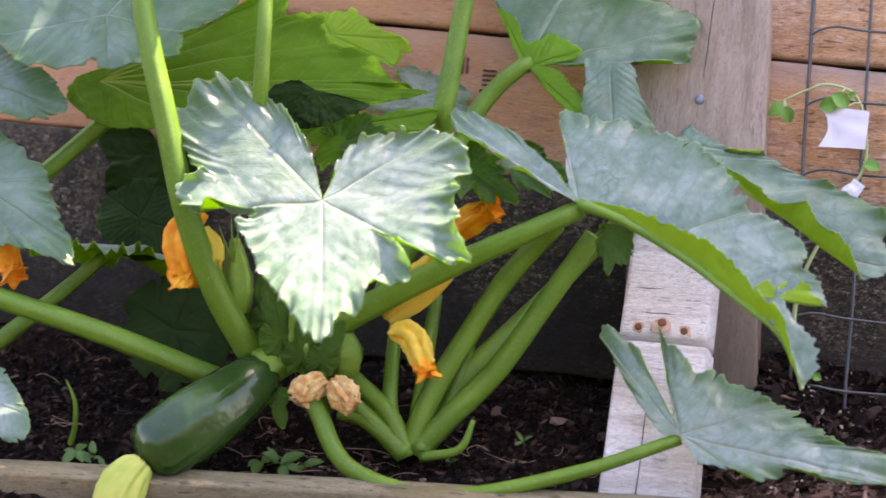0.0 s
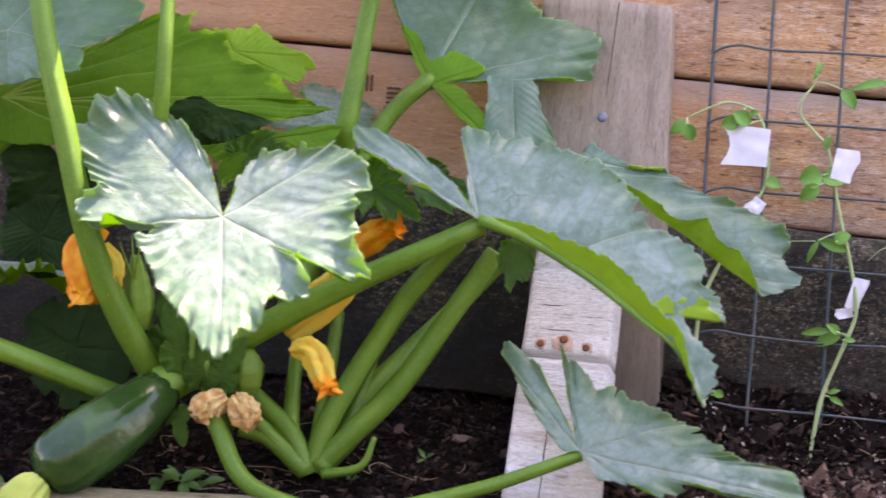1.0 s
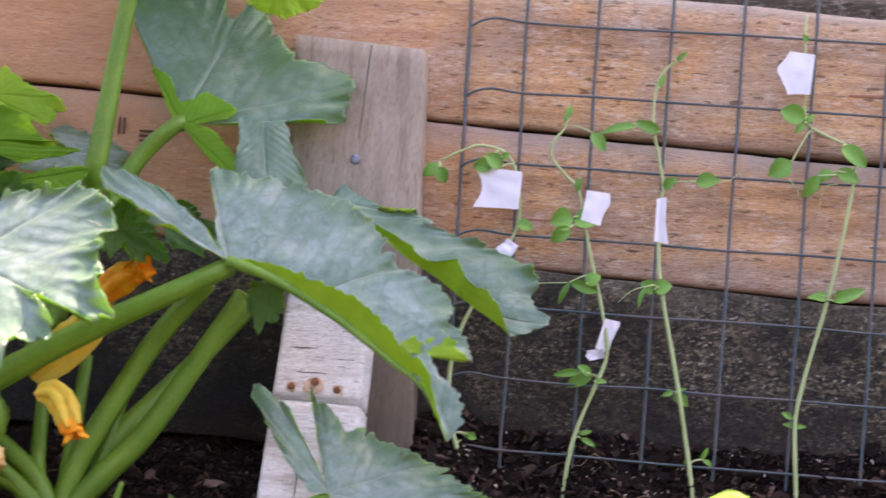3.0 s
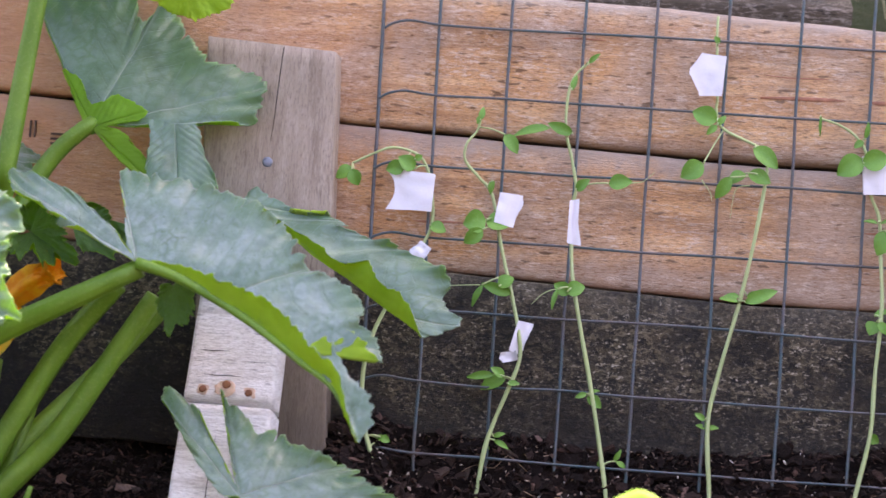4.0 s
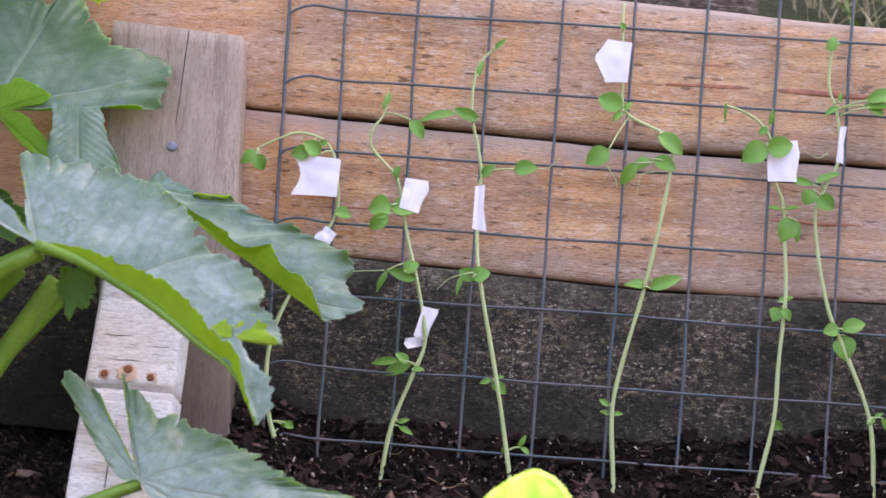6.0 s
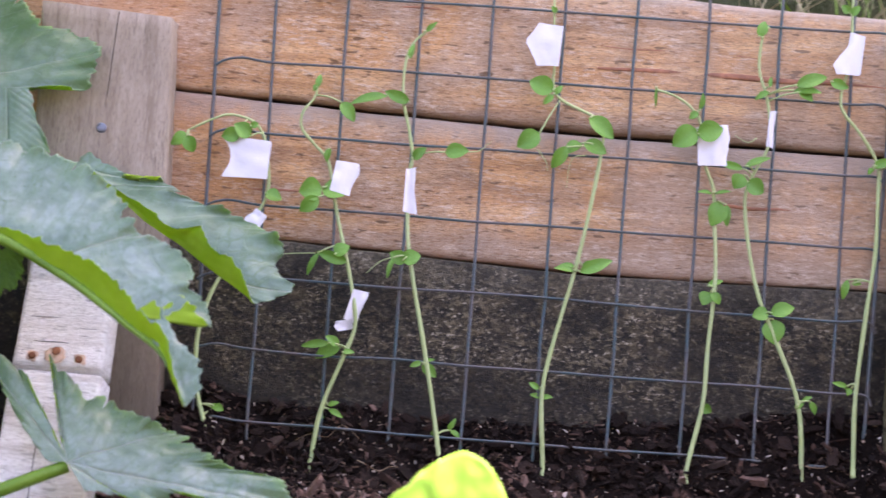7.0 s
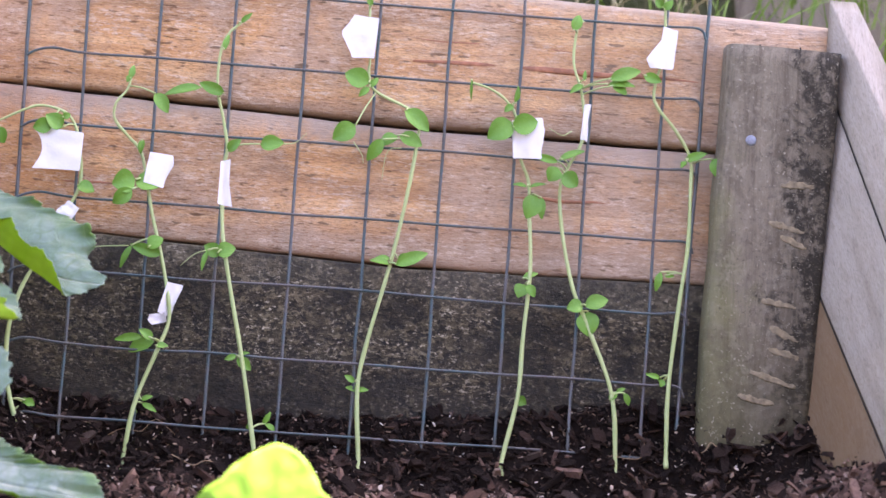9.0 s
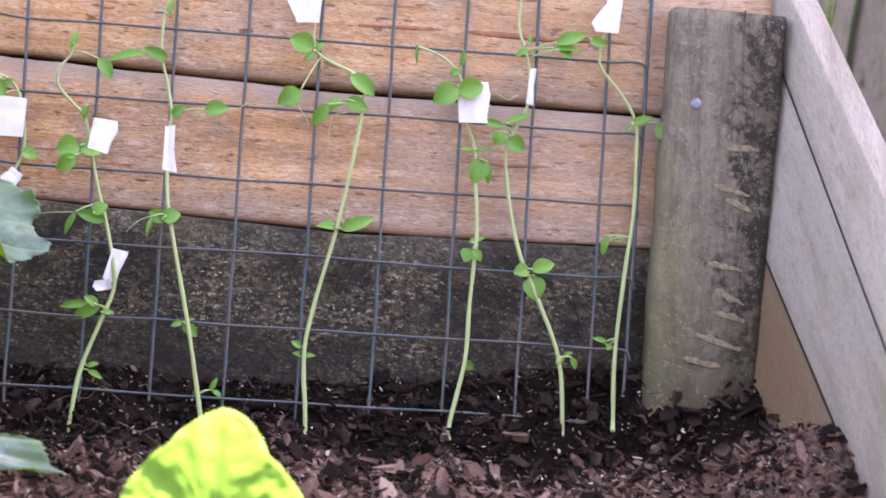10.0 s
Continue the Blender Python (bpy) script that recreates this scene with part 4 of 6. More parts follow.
def pea_plant(seed, stem, leaves, tendrils):
    """stem: x and z of its turns from the foot up; leaves: x, z, length, degrees, width over length; tendrils: three points each."""
    rng = random.Random(seed)
    ob = thing("pea_plant", "young pea plant with pale stem taped to the trellis", "pea plant", (stem[0][0], -0.02, stem[0][1]), "peas along the trellis")
    pts = []
    for i, (x, z) in enumerate(stem):
        f = i / (len(stem) - 1)
        pts.append(Vector((x, -0.022 + 0.014 * min(1, f * 2) + rng.gauss(0, 0.001), z)))
    root = pts[0] + Vector((0, -0.004, -0.012))
    line = smooth_path([root] + pts, 6)
    part("stem", tube(bmesh.new(), line, lambda s: 0.00165 * (1 - 0.5 * s) * (1 + 0.08 * math.sin(s * 60)), 8), M["pea_stem"], ob)
    for x, z, size, angle, broad in leaves:
        a = radians(angle)
        near = min(line, key=lambda p: (p.x - x + math.cos(a) * size / 2) ** 2 + (p.z - z + math.sin(a) * size / 2) ** 2)
        at = Vector((x, -0.014 + rng.uniform(-0.005, 0.002), z))
        way = Vector((math.cos(a), rng.uniform(-0.25, 0.25), math.sin(a)))
        normal = Vector((rng.uniform(-0.5, 0.5), -1, rng.uniform(-0.1, 0.8)))
        part("leaf", leaflet(bmesh.new(), at, way, normal, size, min(1.25, broad * 1.06)), M["pea_leaf"], ob)
        foot = at - way.normalized() * size * 0.5
        if (foot - near).length > 0.002:
            mid = (foot + near) / 2 + Vector((0, -0.001, 0.001))
            part("leaf_stalk", tube(bmesh.new(), smooth_path([near, mid, foot], 4), 0.0006, 6), M["pea_stem"], ob)
    for points in tendrils:
        curl = smooth_path([Vector((x, -0.014 + rng.uniform(-0.002, 0.002), z)) for x, z in points], 6)
        part("tendril", tube(bmesh.new(), curl, lambda s: 0.00045 * (1 - 0.6 * s), 5), M["pea_stem"], ob)
    return ob


pea_plant(40,
          ((-0.016, -0.275), (-0.031, -0.234), (-0.035, -0.2), (-0.031, -0.173), (-0.023, -0.151), (-0.004, -0.112), (0.004, -0.09), (0.001, -0.063), (-0.004, -0.049), (-0.012, -0.042), (-0.027, -0.039), (-0.038, -0.043), (-0.055, -0.052)),
          ((-0.024, -0.054, 0.013, 196, 0.8), (-0.016, -0.05, 0.014, 146, 0.8), (-0.008, -0.046, 0.006, 26, 0.8), (0.009, -0.094, 0.012, -14, 0.8), (-0.019, -0.241, 0.005, 16, 0.8), (-0.022, -0.244, 0.005, 196, 0.8), (-0.016, -0.242, 0.007, -24, 0.8), (-0.059, -0.06, 0.014, -154, 0.8), (-0.051, -0.063, 0.012, -64, 0.8)),
          ())
pea_plant(41,
          ((0.05, -0.272), (0.054, -0.238), (0.065, -0.204), (0.072, -0.181), (0.07, -0.162), (0.064, -0.139), (0.055, -0.109), (0.051, -0.094), (0.044, -0.067), (0.034, -0.056), (0.024, -0.045), (0.024, -0.034), (0.031, -0.023), (0.033, -0.011)),
          ((0.0345, -0.0882, 0.0159, -164, 0.99), (0.0502, -0.0875, 0.0161, -10, 0.93), (0.0342, -0.0985, 0.0163, -140, 0.63), (0.044, -0.0632, 0.0097, -99, 0.49), (0.0341, -0.0126, 0.0097, 81, 0.44), (0.0321, -0.0176, 0.0056, -110, 0.63), (0.0559, -0.0326, 0.0159, -51, 0.59), (0.0592, -0.128, 0.0118, 36, 0.87), (0.0528, -0.1331, 0.0219, 165, 0.36), (0.0393, -0.1389, 0.0167, -113, 0.26), (0.0456, -0.1935, 0.0195, -170, 0.28), (0.058, -0.1903, 0.0111, 148, 0.57), (0.0543, -0.1981, 0.0188, -154, 0.59), (0.0693, -0.1973, 0.0085, 5, 0.51), (0.0534, -0.2427, 0.0046, 95, 1.02), (0.0619, -0.2331, 0.008, 21, 0.44), (0.064, -0.2394, 0.011, -27, 0.36)),
          (((0.0411, -0.1313), (0.0209, -0.1332), (0.0055, -0.1374)),))
pea_plant(42,
          ((0.137, -0.266), (0.124, -0.204), (0.11, -0.147), (0.103, -0.113), (0.101, -0.074), (0.102, -0.059), (0.098, -0.04), (0.092, -0.016), (0.094, 0.015), (0.108, 0.032)),
          ((0.0887, -0.0195, 0.0183, 161, 0.43), (0.0686, -0.0217, 0.0256, -164, 0.26), (0.1066, -0.0572, 0.0122, 44, 0.58), (0.1324, -0.0542, 0.0163, 7, 0.65), (0.1086, 0.0304, 0.01, 43, 0.35), (0.096, 0.0135, 0.0112, 76, 0.35), (0.1073, -0.1296, 0.0129, 22, 0.85), (0.0978, -0.1297, 0.0131, 154, 0.72), (0.0929, -0.1375, 0.0143, -103, 0.25), (0.1159, -0.2021, 0.0082, -156, 0.48), (0.124, -0.199, 0.0085, 21, 0.37), (0.1253, -0.2056, 0.0125, -40, 0.6), (0.1436, -0.241, 0.0093, 61, 0.38), (0.1468, -0.2475, 0.0093, -34, 0.42), (0.1323, -0.2474, 0.0061, 95, 0.71)),
          (((0.1406, -0.0541), (0.1482, -0.052), (0.1555, -0.0452)), ((0.093, -0.1306), (0.0854, -0.1339), (0.0771, -0.1423))))
pea_plant(43,
          ((0.207, -0.264), (0.203, -0.218), (0.207, -0.186), (0.219, -0.131), (0.227, -0.084), (0.232, -0.039), (0.229, -0.025), (0.201, -0.012), (0.195, -0.0), (0.195, 0.011), (0.192, 0.051), (0.192, 0.067)),
          ((0.187, -0.0043, 0.0181, 161, 0.74), (0.1991, -0.0062, 0.0086, 51, 0.5), (0.1925, -0.0137, 0.0093, -134, 0.51), (0.1809, -0.0427, 0.0181, -145, 0.74), (0.2308, -0.0311, 0.0221, -36, 0.55), (0.2117, -0.0456, 0.0135, -145, 0.76), (0.2027, -0.0533, 0.018, -121, 0.5), (0.2274, -0.0445, 0.0169, -20, 0.63), (0.2137, -0.1267, 0.0101, 178, 0.39), (0.2288, -0.1247, 0.0106, 15, 0.41), (0.2335, -0.1258, 0.0234, 24, 0.37), (0.2117, -0.1294, 0.0129, 174, 0.43), (0.1989, -0.2171, 0.0076, 166, 0.47), (0.2064, -0.2175, 0.0077, 7, 0.46), (0.1974, -0.2104, 0.0083, 150, 0.48), (0.192, 0.0488, 0.0057, 128, 0.69), (0.2006, -0.2145, 0.0081, 120, 0.29)),
          (((0.1879, -0.0485), (0.1943, -0.057), (0.1955, -0.0628)), ((0.2209, -0.0501), (0.2115, -0.0539), (0.209, -0.0735))))
pea_plant(44,
          ((0.304, -0.257), (0.312, -0.214), (0.313, -0.175), (0.315, -0.128), (0.312, -0.089), (0.31, -0.066), (0.303, -0.049), (0.299, -0.024), (0.292, -0.012), (0.28, -0.004), (0.266, 0.0)),
          ((0.2876, -0.0331, 0.0206, -143, 0.74), (0.3047, -0.0279, 0.0187, 16, 0.76), (0.2976, -0.0079, 0.0115, 83, 0.34), (0.2927, -0.0174, 0.0076, -145, 0.72), (0.2659, -0.0067, 0.0133, -88, 0.15), (0.3039, -0.0698, 0.0099, 177, 0.32), (0.3158, -0.0687, 0.0111, 12, 0.25), (0.3127, -0.084, 0.0175, -108, 0.77), (0.3197, -0.0847, 0.0147, -86, 0.4), (0.3153, -0.1311, 0.0111, 23, 0.46), (0.31, -0.142, 0.0104, -118, 0.99), (0.316, -0.142, 0.0099, -51, 0.67), (0.3152, -0.2172, 0.0077, -33, 0.92)),
          ())
pea_plant(45,
          ((0.381, -0.258), (0.376, -0.209), (0.357, -0.164), (0.345, -0.138), (0.336, -0.103), (0.332, -0.072), (0.336, -0.056), (0.346, -0.032), (0.343, -0.003), (0.336, 0.019), (0.337, 0.043), (0.341, 0.049)),
          ((0.3353, 0.0454, 0.0117, 70, 0.64), (0.3383, 0.0002, 0.0107, -147, 0.44), (0.3436, 0.0097, 0.0076, 88, 0.36), (0.3722, 0.0128, 0.0234, 21, 0.39), (0.3693, 0.0054, 0.0188, 1, 0.36), (0.3688, 0.0016, 0.0109, -26, 0.79), (0.3203, -0.0498, 0.0173, 169, 0.3), (0.3387, -0.0454, 0.0196, 24, 0.26), (0.3259, -0.0611, 0.0112, -119, 0.98), (0.3381, -0.064, 0.0137, -30, 0.86), (0.3469, -0.1505, 0.0114, -166, 0.86), (0.3617, -0.1464, 0.0168, 19, 0.61), (0.3569, -0.1616, 0.017, -86, 0.88), (0.3772, -0.2093, 0.008, 47, 0.64), (0.3822, -0.2051, 0.0069, 30, 0.45), (0.3867, -0.2111, 0.0095, -65, 0.46)),
          (((0.3371, -0.0296), (0.3307, -0.0332), (0.3215, -0.0292)),))
pea_plant(46,
          ((0.415, -0.244), (0.414, -0.202), (0.418, -0.144), (0.422, -0.104), (0.422, -0.065), (0.421, -0.042), (0.409, -0.023), (0.396, -0.008), (0.393, 0.004), (0.398, 0.032), (0.397, 0.067), (0.399, 0.08)),
          ((0.4241, -0.0406, 0.0157, 22, 0.38), (0.4158, -0.0467, 0.0056, -131, 0.77), (0.4405, -0.0488, 0.0179, -56, 0.64), (0.3908, 0.0112, 0.013, -16, 0.54), (0.4031, -0.1291, 0.0136, -100, 0.38), (0.4105, -0.1245, 0.0063, 1, 0.69), (0.4034, -0.1937, 0.0101, 169, 0.35), (0.4098, -0.1984, 0.0052, -113, 0.76), (0.4093, -0.1966, 0.0042, 162, 0.56), (0.3982, 0.063, 0.0087, 51, 0.63), (0.3916, 0.0636, 0.0072, 135, 0.76)),
          (((0.4472, -0.0447), (0.4563, -0.0526), (0.4696, -0.0587)),))


# ---- paper tape flags ----
def tape(x, z, wide, high, ragged, turn, deep, notch, seed, label):
    """A strip of tape folded round stem and wire; ragged: the torn end, -1 to the left and 1 to the right; turn: degrees;
    deep: how far the tear runs in (out: minus) at the height notch."""
    rng = random.Random(seed)
    bm = bmesh.new()
    nx, nz = 12, 10
    c, s = math.cos(radians(turn)), math.sin(radians(turn))
    tear = [0.06 * noise.noise(Vector((j * 0.35, seed, 0))) - deep * max(0.0, 1 - abs(j / nz - notch) / 0.5) for j in range(nz + 1)]
    for side in (0, 1):
        grid = []
        for j in range(nz + 1):
            v = j / nz - 0.5
            row = []
            for i in range(nx + 1):
                u = i / nx - 0.5
                end = (u * ragged + 0.5)
                px = u * wide + ragged * tear[j] * wide * max(0, end) ** 2
                pz = v * high * (1 + 0.10 * (end - 0.5) * rng.uniform(0.8, 1.2))
                bulge = 0.0022 * math.sqrt(max(0.0, 1 - end)) if end < 1 else 0
                wave = 0.0012 * math.sin(u * 5 + seed) + 0.0010 * noise.noise(Vector((u * 3 + seed, v * 3, 0)))
                y = -0.0135 + wave + (-1 if side == 0 else 1) * (0.0003 + bulge * (1 - end) ** 3)
                row.append(bm.verts.new((x + px * c - pz * s, y, z + px * s + pz * c)))
            grid.append(row)
        for a, b in zip(grid, grid[1:]):
            for k in range(nx):
                bm.faces.new((a[k], a[k + 1], b[k + 1], b[k]) if side == 0 else (a[k], b[k], b[k + 1], a[k + 1]))
    return lone("paper_tape", bm, M["tape"], label, "tape", basis=WALL)


for number, (x, z, wide, high, ragged, turn, deep, notch) in enumerate((
        (-0.0126, -0.0693, 0.0328, 0.0273, -1, -2, 0.22, 0.45), (-0.0015, -0.1107, 0.0094, 0.0115, -1, -30, -0.3, 0.2), (0.0558, -0.0778, 0.0138, 0.0222, 1, -8, -0.25, 0.75),
        (0.0712, -0.1655, 0.0090, 0.0225, 1, -14, -0.2, 0.9), (0.0650, -0.1790, 0.0105, 0.0070, -1, 14, -0.2, 0.5), (0.1021, -0.0835, 0.0066, 0.0308, 1, 0, -0.5, 0.0), (0.1908, 0.0242, 0.0155, 0.0285, -1, -3, -0.62, 0.55),
        (0.3065, -0.0374, 0.0195, 0.0273, 1, 6, -0.15, 0.7), (0.3466, -0.0229, 0.0047, 0.025, 1, -3, 0.2, 0.6), (0.4000, 0.0326, 0.0105, 0.0285, -1, -4, -0.85, 0.2))):
    tagged(tape(x, z, wide, high, ragged, turn, deep, notch, 60 + number, "torn white paper tape tying a pea to the wire"), group="tape flags")


# ---- courgette plant ----
LOBES = (0.0, 1.13, -1.13, 2.12, -2.12)   # angles of the lobes from the tip


def leaf_outline(a, cut, seed, lengths, teeth_depth, angles):
    """Distance of the margin from the stalk's end, in leaf sizes, at the angle a from the tip."""
    best = 0.0
    for lobe, length in zip(angles, lengths):
        u = abs(a - lobe) / 0.56
        best = max(best, length * (1 - cut * min(1.0, u) ** 1.25))
    best += 0.05 * noise.noise(Vector((a * 2.2, seed * 3.7, 0)))
    teeth = (a * 11.0 + 0.6 * noise.noise(Vector((a * 6, seed, 4)))) % 1.0
    fine = (a * 29.0 + seed) % 1.0
    best *= 1 + teeth_depth * (teeth - 0.5) + teeth_depth * 0.55 * (fine - 0.5)
    sinus = max(0.0, (math.pi - abs(a) - 0.06) / 0.5)
    return best * min(1.0, 0.16 + 0.84 * min(1.0, sinus) ** 0.6)


def leaf_blade(centre, tip, normal, size, cut=0.42, fold_left=0.0, fold_right=0.0, droop=0.15, ruffle=0.05, seed=1, lengths=(1, 1, 1, 1, 1), teeth=0.065, angles=LOBES, turns=168, rings=22):
    """A lobed, toothed leaf with upper and lower skin. tip: the way of the midrib; normal: out of the upper side; fold: degrees by which
    the halves left and right of the midrib rise."""
    tip, normal = Vector(tip).normalized(), Vector(normal)
    right = tip.cross(normal).normalized()
    normal = right.cross(tip).normalized()
    centre = Vector(centre)
    local, info = [], []
    for j in range(rings + 1):
        s = (j / rings) ** 0.85
        row, tags = [], []
        for i in range(turns + 1):
            a = -math.pi + 2 * math.pi * i / turns
            reach = leaf_outline(a, cut, seed, lengths, teeth, angles) * s
            x, y = math.sin(a) * reach, math.cos(a) * reach
            lobe = min(angles, key=lambda l: abs(a - l))
            along, across = reach * math.cos(a - lobe), reach * abs(math.sin(a - lobe))
            vein = math.exp(-(across / 0.03) ** 2)
            z = -droop * reach * reach * (1 + 0.6 * max(0, math.cos(a)))
            z += 0.045 * reach * (1 - vein) * min(1.0, across * 4)
            z += ruffle * s ** 3 * (math.sin(a * 9 + seed) * 0.5 + 1.6 * noise.noise(Vector((a * 4.5, s * 2, seed)))) + ruffle * 1.3 * s ** 9 * (0.35 + noise.noise(Vector((a * 13, 3.3, seed))))
            z += 0.022 * noise.noise(Vector((x * 7, y * 7, seed))) + 0.009 * noise.noise(Vector((x * 22, y * 22, seed)))
            fold = radians(fold_right if x > 0 else fold_left) * min(1.0, abs(x) / 0.12)
            x, z = x * math.cos(fold) - z * math.sin(fold) * (1 if x > 0 else -1), z * math.cos(fold) + abs(x) * math.sin(fold)
            row.append(Vector((x, y, z)))
            tags.append((along, across, s))
        local.append(row)
        info.append(tags)
    bm = bmesh.new()
    layer = bm.verts.layers.float_vector.new("leafco")
    for skin in (0, 1):
        grid = []
        for row, tags in zip(local, info):
            made = []
            for p, tag in zip(row, tags):
                v = bm.verts.new(centre + (right * p.x + tip * p.y + normal * (p.z - skin * 0.006)) * size)
                v[layer] = tag
                made.append(v)
            grid.append(made)
        for a, b in zip(grid, grid[1:]):
            for k in range(turns):
                face = bm.faces.new((a[k], b[k], b[k + 1], a[k + 1]) if skin == 0 else (a[k], a[k + 1], b[k + 1], b[k]))
                face.material_index = skin
        edge = grid[-1]
        if skin == 0:
            upper = edge
        else:
            for k in range(turns):
                bm.faces.new((upper[k], edge[k], edge[k + 1], upper[k + 1])).material_index = 1
    return bm


plant = thing("courgette_plant", "courgette plant with big lobed leaves, orange flowers and one fruit", "courgette plant", (-0.30, -0.13, -0.30))
CROWN = Vector((-0.315, -0.125, -0.275))


def leaf(centre, tip, normal, size, stalk=(), thick=0.008, top="leaf_top", under="leaf_under", label="", **shape):
    """A leaf and, under it, its ribbed stalk, which runs through the points to the leaf's centre."""
    blade = part("leaf", leaf_blade(centre, tip, normal, size, **shape), [M[top], M[under]], plant, label)
    if stalk:
        line = smooth_path([Vector(p) for p in stalk] + [Vector(centre) - Vector(normal).normalized() * thick * 1.0], 7)
        part("stalk", tube(bmesh.new(), line, lambda s: thick * (1.12 - 0.42 * s), 20, 0.17), M["stalk"], blade)
    return blade


def spread_blade(centre, tips, up, cut=(0.4,), ruffle=0.05, seed=1, teeth=0.08, ends=0.6, arch=(0, 0, 0), rings=20):
    """A lobed leaf whose lobes end at the given tips, in turn round the stalk's end, open between the last and the first.
    cut: depth of the bay after each lobe in turn.     up: out of the upper side; ends: how far the outer lobes reach round into the open bay; arch: rise of the blade half way out."""
    centre, up, arch = Vector(centre), Vector(up).normalized(), Vector(arch)
    spokes = [Vector(p) - centre for p in tips]
    size = sum(p.length for p in spokes) / len(spokes)
    normals = [a.cross(b) for a, b in zip(spokes, spokes[1:])]
    turn = 1 if sum((n.normalized() for n in normals), Vector()).dot(up) > 0 else -1
    normals = [n.normalized() * turn for n in normals]
    for first in (True, False):
        spoke, n = (spokes[0], normals[0]) if first else (spokes[-1], normals[-1])
        side = spoke.copy()
        side.rotate(Matrix.Rotation(-turn * ends if first else turn * ends, 3, n))
        spokes.insert(0, side * 0.42) if first else spokes.append(side * 0.42)
        normals.insert(0, n) if first else normals.append(n)
    at = [normals[0]] + [(a + b).normalized() for a, b in zip(normals, normals[1:])] + [normals[-1]]
    margin = []          # direction, reach, normal, angle to the nearest main vein, angle round
    round_ = 0.0
    for k, (p, q) in enumerate(zip(spokes, spokes[1:])):
        wide = p.angle(q)
        steps = max(5, int(wide / 0.034))
        end_piece = k == 0 or k == len(spokes) - 2
        for i in range(steps + (k == len(spokes) - 2)):
            u = i / steps
            way = p.normalized().slerp(q.normalized(), u) if wide > 0.01 else p.normalized()
            bay = 0.0 if end_piece else cut[(k - 1) % len(cut)] * (1 - abs(2 * u - 1)) ** (1.9 - 1.4 * cut[(k - 1) % len(cut)])
            reach = (p.length + (q.length - p.length) * (u * u * (3 - 2 * u))) * (1 - bay)
            a = round_ + wide * u
            saw = (a * 7.5 + 2.0 * noise.noise(Vector((a * 3.1, seed, 4)))) % 1.0
            fine = (a * 23.0 + 1.5 * noise.noise(Vector((a * 9, seed, 7)))) % 1.0
            reach *= 1 + teeth * (saw - 0.5) * (0.6 + 0.8 * noise.noise(Vector((a * 3, seed, 9)))) + teeth * 0.7 * (fine - 0.5) + teeth * 0.8 * noise.noise(Vector((a * 16, seed, 2))) + 0.05 * noise.noise(Vector((a * 2.2, seed * 3.7, 0)))
            veer = wide * u if (k == len(spokes) - 2 or (k > 0 and u < 0.5)) else wide * (1 - u)
            margin.append((way, reach, at[k].lerp(at[k + 1], u).normalized(), veer, a))
        round_ += wide
    bm = bmesh.new()
    layer = bm.verts.layers.float_vector.new("leafco")
    grids = []
    for skin in (0, 1):
        grid = []
        for j in range(rings + 1):
            s = (j / rings) ** 0.82
            row = []
            for way, reach, n, veer, a in margin:
                r = reach / size * s
                along, across = r * math.cos(veer), r * math.sin(min(veer, 1.5))
                vein = math.exp(-(across / 0.03) ** 2)
                z = 0.06 * r * (1 - vein) * min(1.0, across * 4)
                z += ruffle * s ** 3 * (math.sin(a * 8 + seed) * 0.4 + 1.4 * noise.noise(Vector((a * 4.5, s * 2, seed))))
                z += ruffle * 1.6 * s ** 10 * (0.2 + 1.3 * noise.noise(Vector((a * 12, 3.3, seed))))
                z += 0.032 * noise.noise(Vector((r * 7 * math.cos(a), r * 7 * math.sin(a), seed))) + 0.020 * noise.noise(Vector((r * 20 * math.cos(a), r * 20 * math.sin(a), seed)))
                co = centre + way * reach * s + n * (z * min(1.0, s * 3) - skin * 0.007) * size + arch * (4 * s * (1 - s) * min(1.0, reach / size))
                v = bm.verts.new(co)
                v[layer] = (along, across, s)
                row.append(v)
            grid.append(row)
        for p, q in zip(grid, grid[1:]):
            for k in range(len(margin) - 1):
                face = bm.faces.new((p[k], q[k], q[k + 1], p[k + 1]) if (skin == 0) == (turn > 0) else (p[k], p[k + 1], q[k + 1], q[k]))
                face.material_index = skin
        grids.append(grid)
    upper, lower = grids[0][-1], grids[1][-1]
    for k in range(len(margin) - 1):
        bm.faces.new((upper[k], lower[k], lower[k + 1], upper[k + 1]) if turn > 0 else (upper[k], upper[k + 1], lower[k + 1], lower[k])).material_index = 1
    return bm


def spread_leaf(centre, tips, up, stalk=(), thick=0.008, top="leaf_top", under="leaf_under", label="", midrib=None, **shape):
    """A leaf set out by its lobes' tips and, under it, its ribbed stalk; midrib: the tip along which a proud midrib runs underneath."""
    blade = part("leaf", spread_blade(centre, tips, up, **shape), [M[top], M[under]], plant, label)
    lower = Vector(centre) - Vector(up).normalized() * thick
    if stalk:
        line = smooth_path([Vector(p) for p in stalk] + [lower], 7)
        part("stalk", tube(bmesh.new(), line, lambda s: thick * (1.12 - 0.42 * s), 20, 0.17), M["stalk"], blade)
    if midrib is not None:
        rise = Vector(shape.get("arch", (0, 0, 0)))
        line = [Vector(centre).lerp(Vector(tips[midrib]), s) + rise * 4 * s * (1 - s) - Vector(up).normalized() * 0.0035 for s in (0, 0.2, 0.4, 0.6, 0.8, 0.97)]
        part("midrib", tube(bmesh.new(), smooth_path(line, 4), lambda s: thick * 0.5 * (1 - 0.85 * s), 10, 0.08), M["stalk"], blade)
    return blade


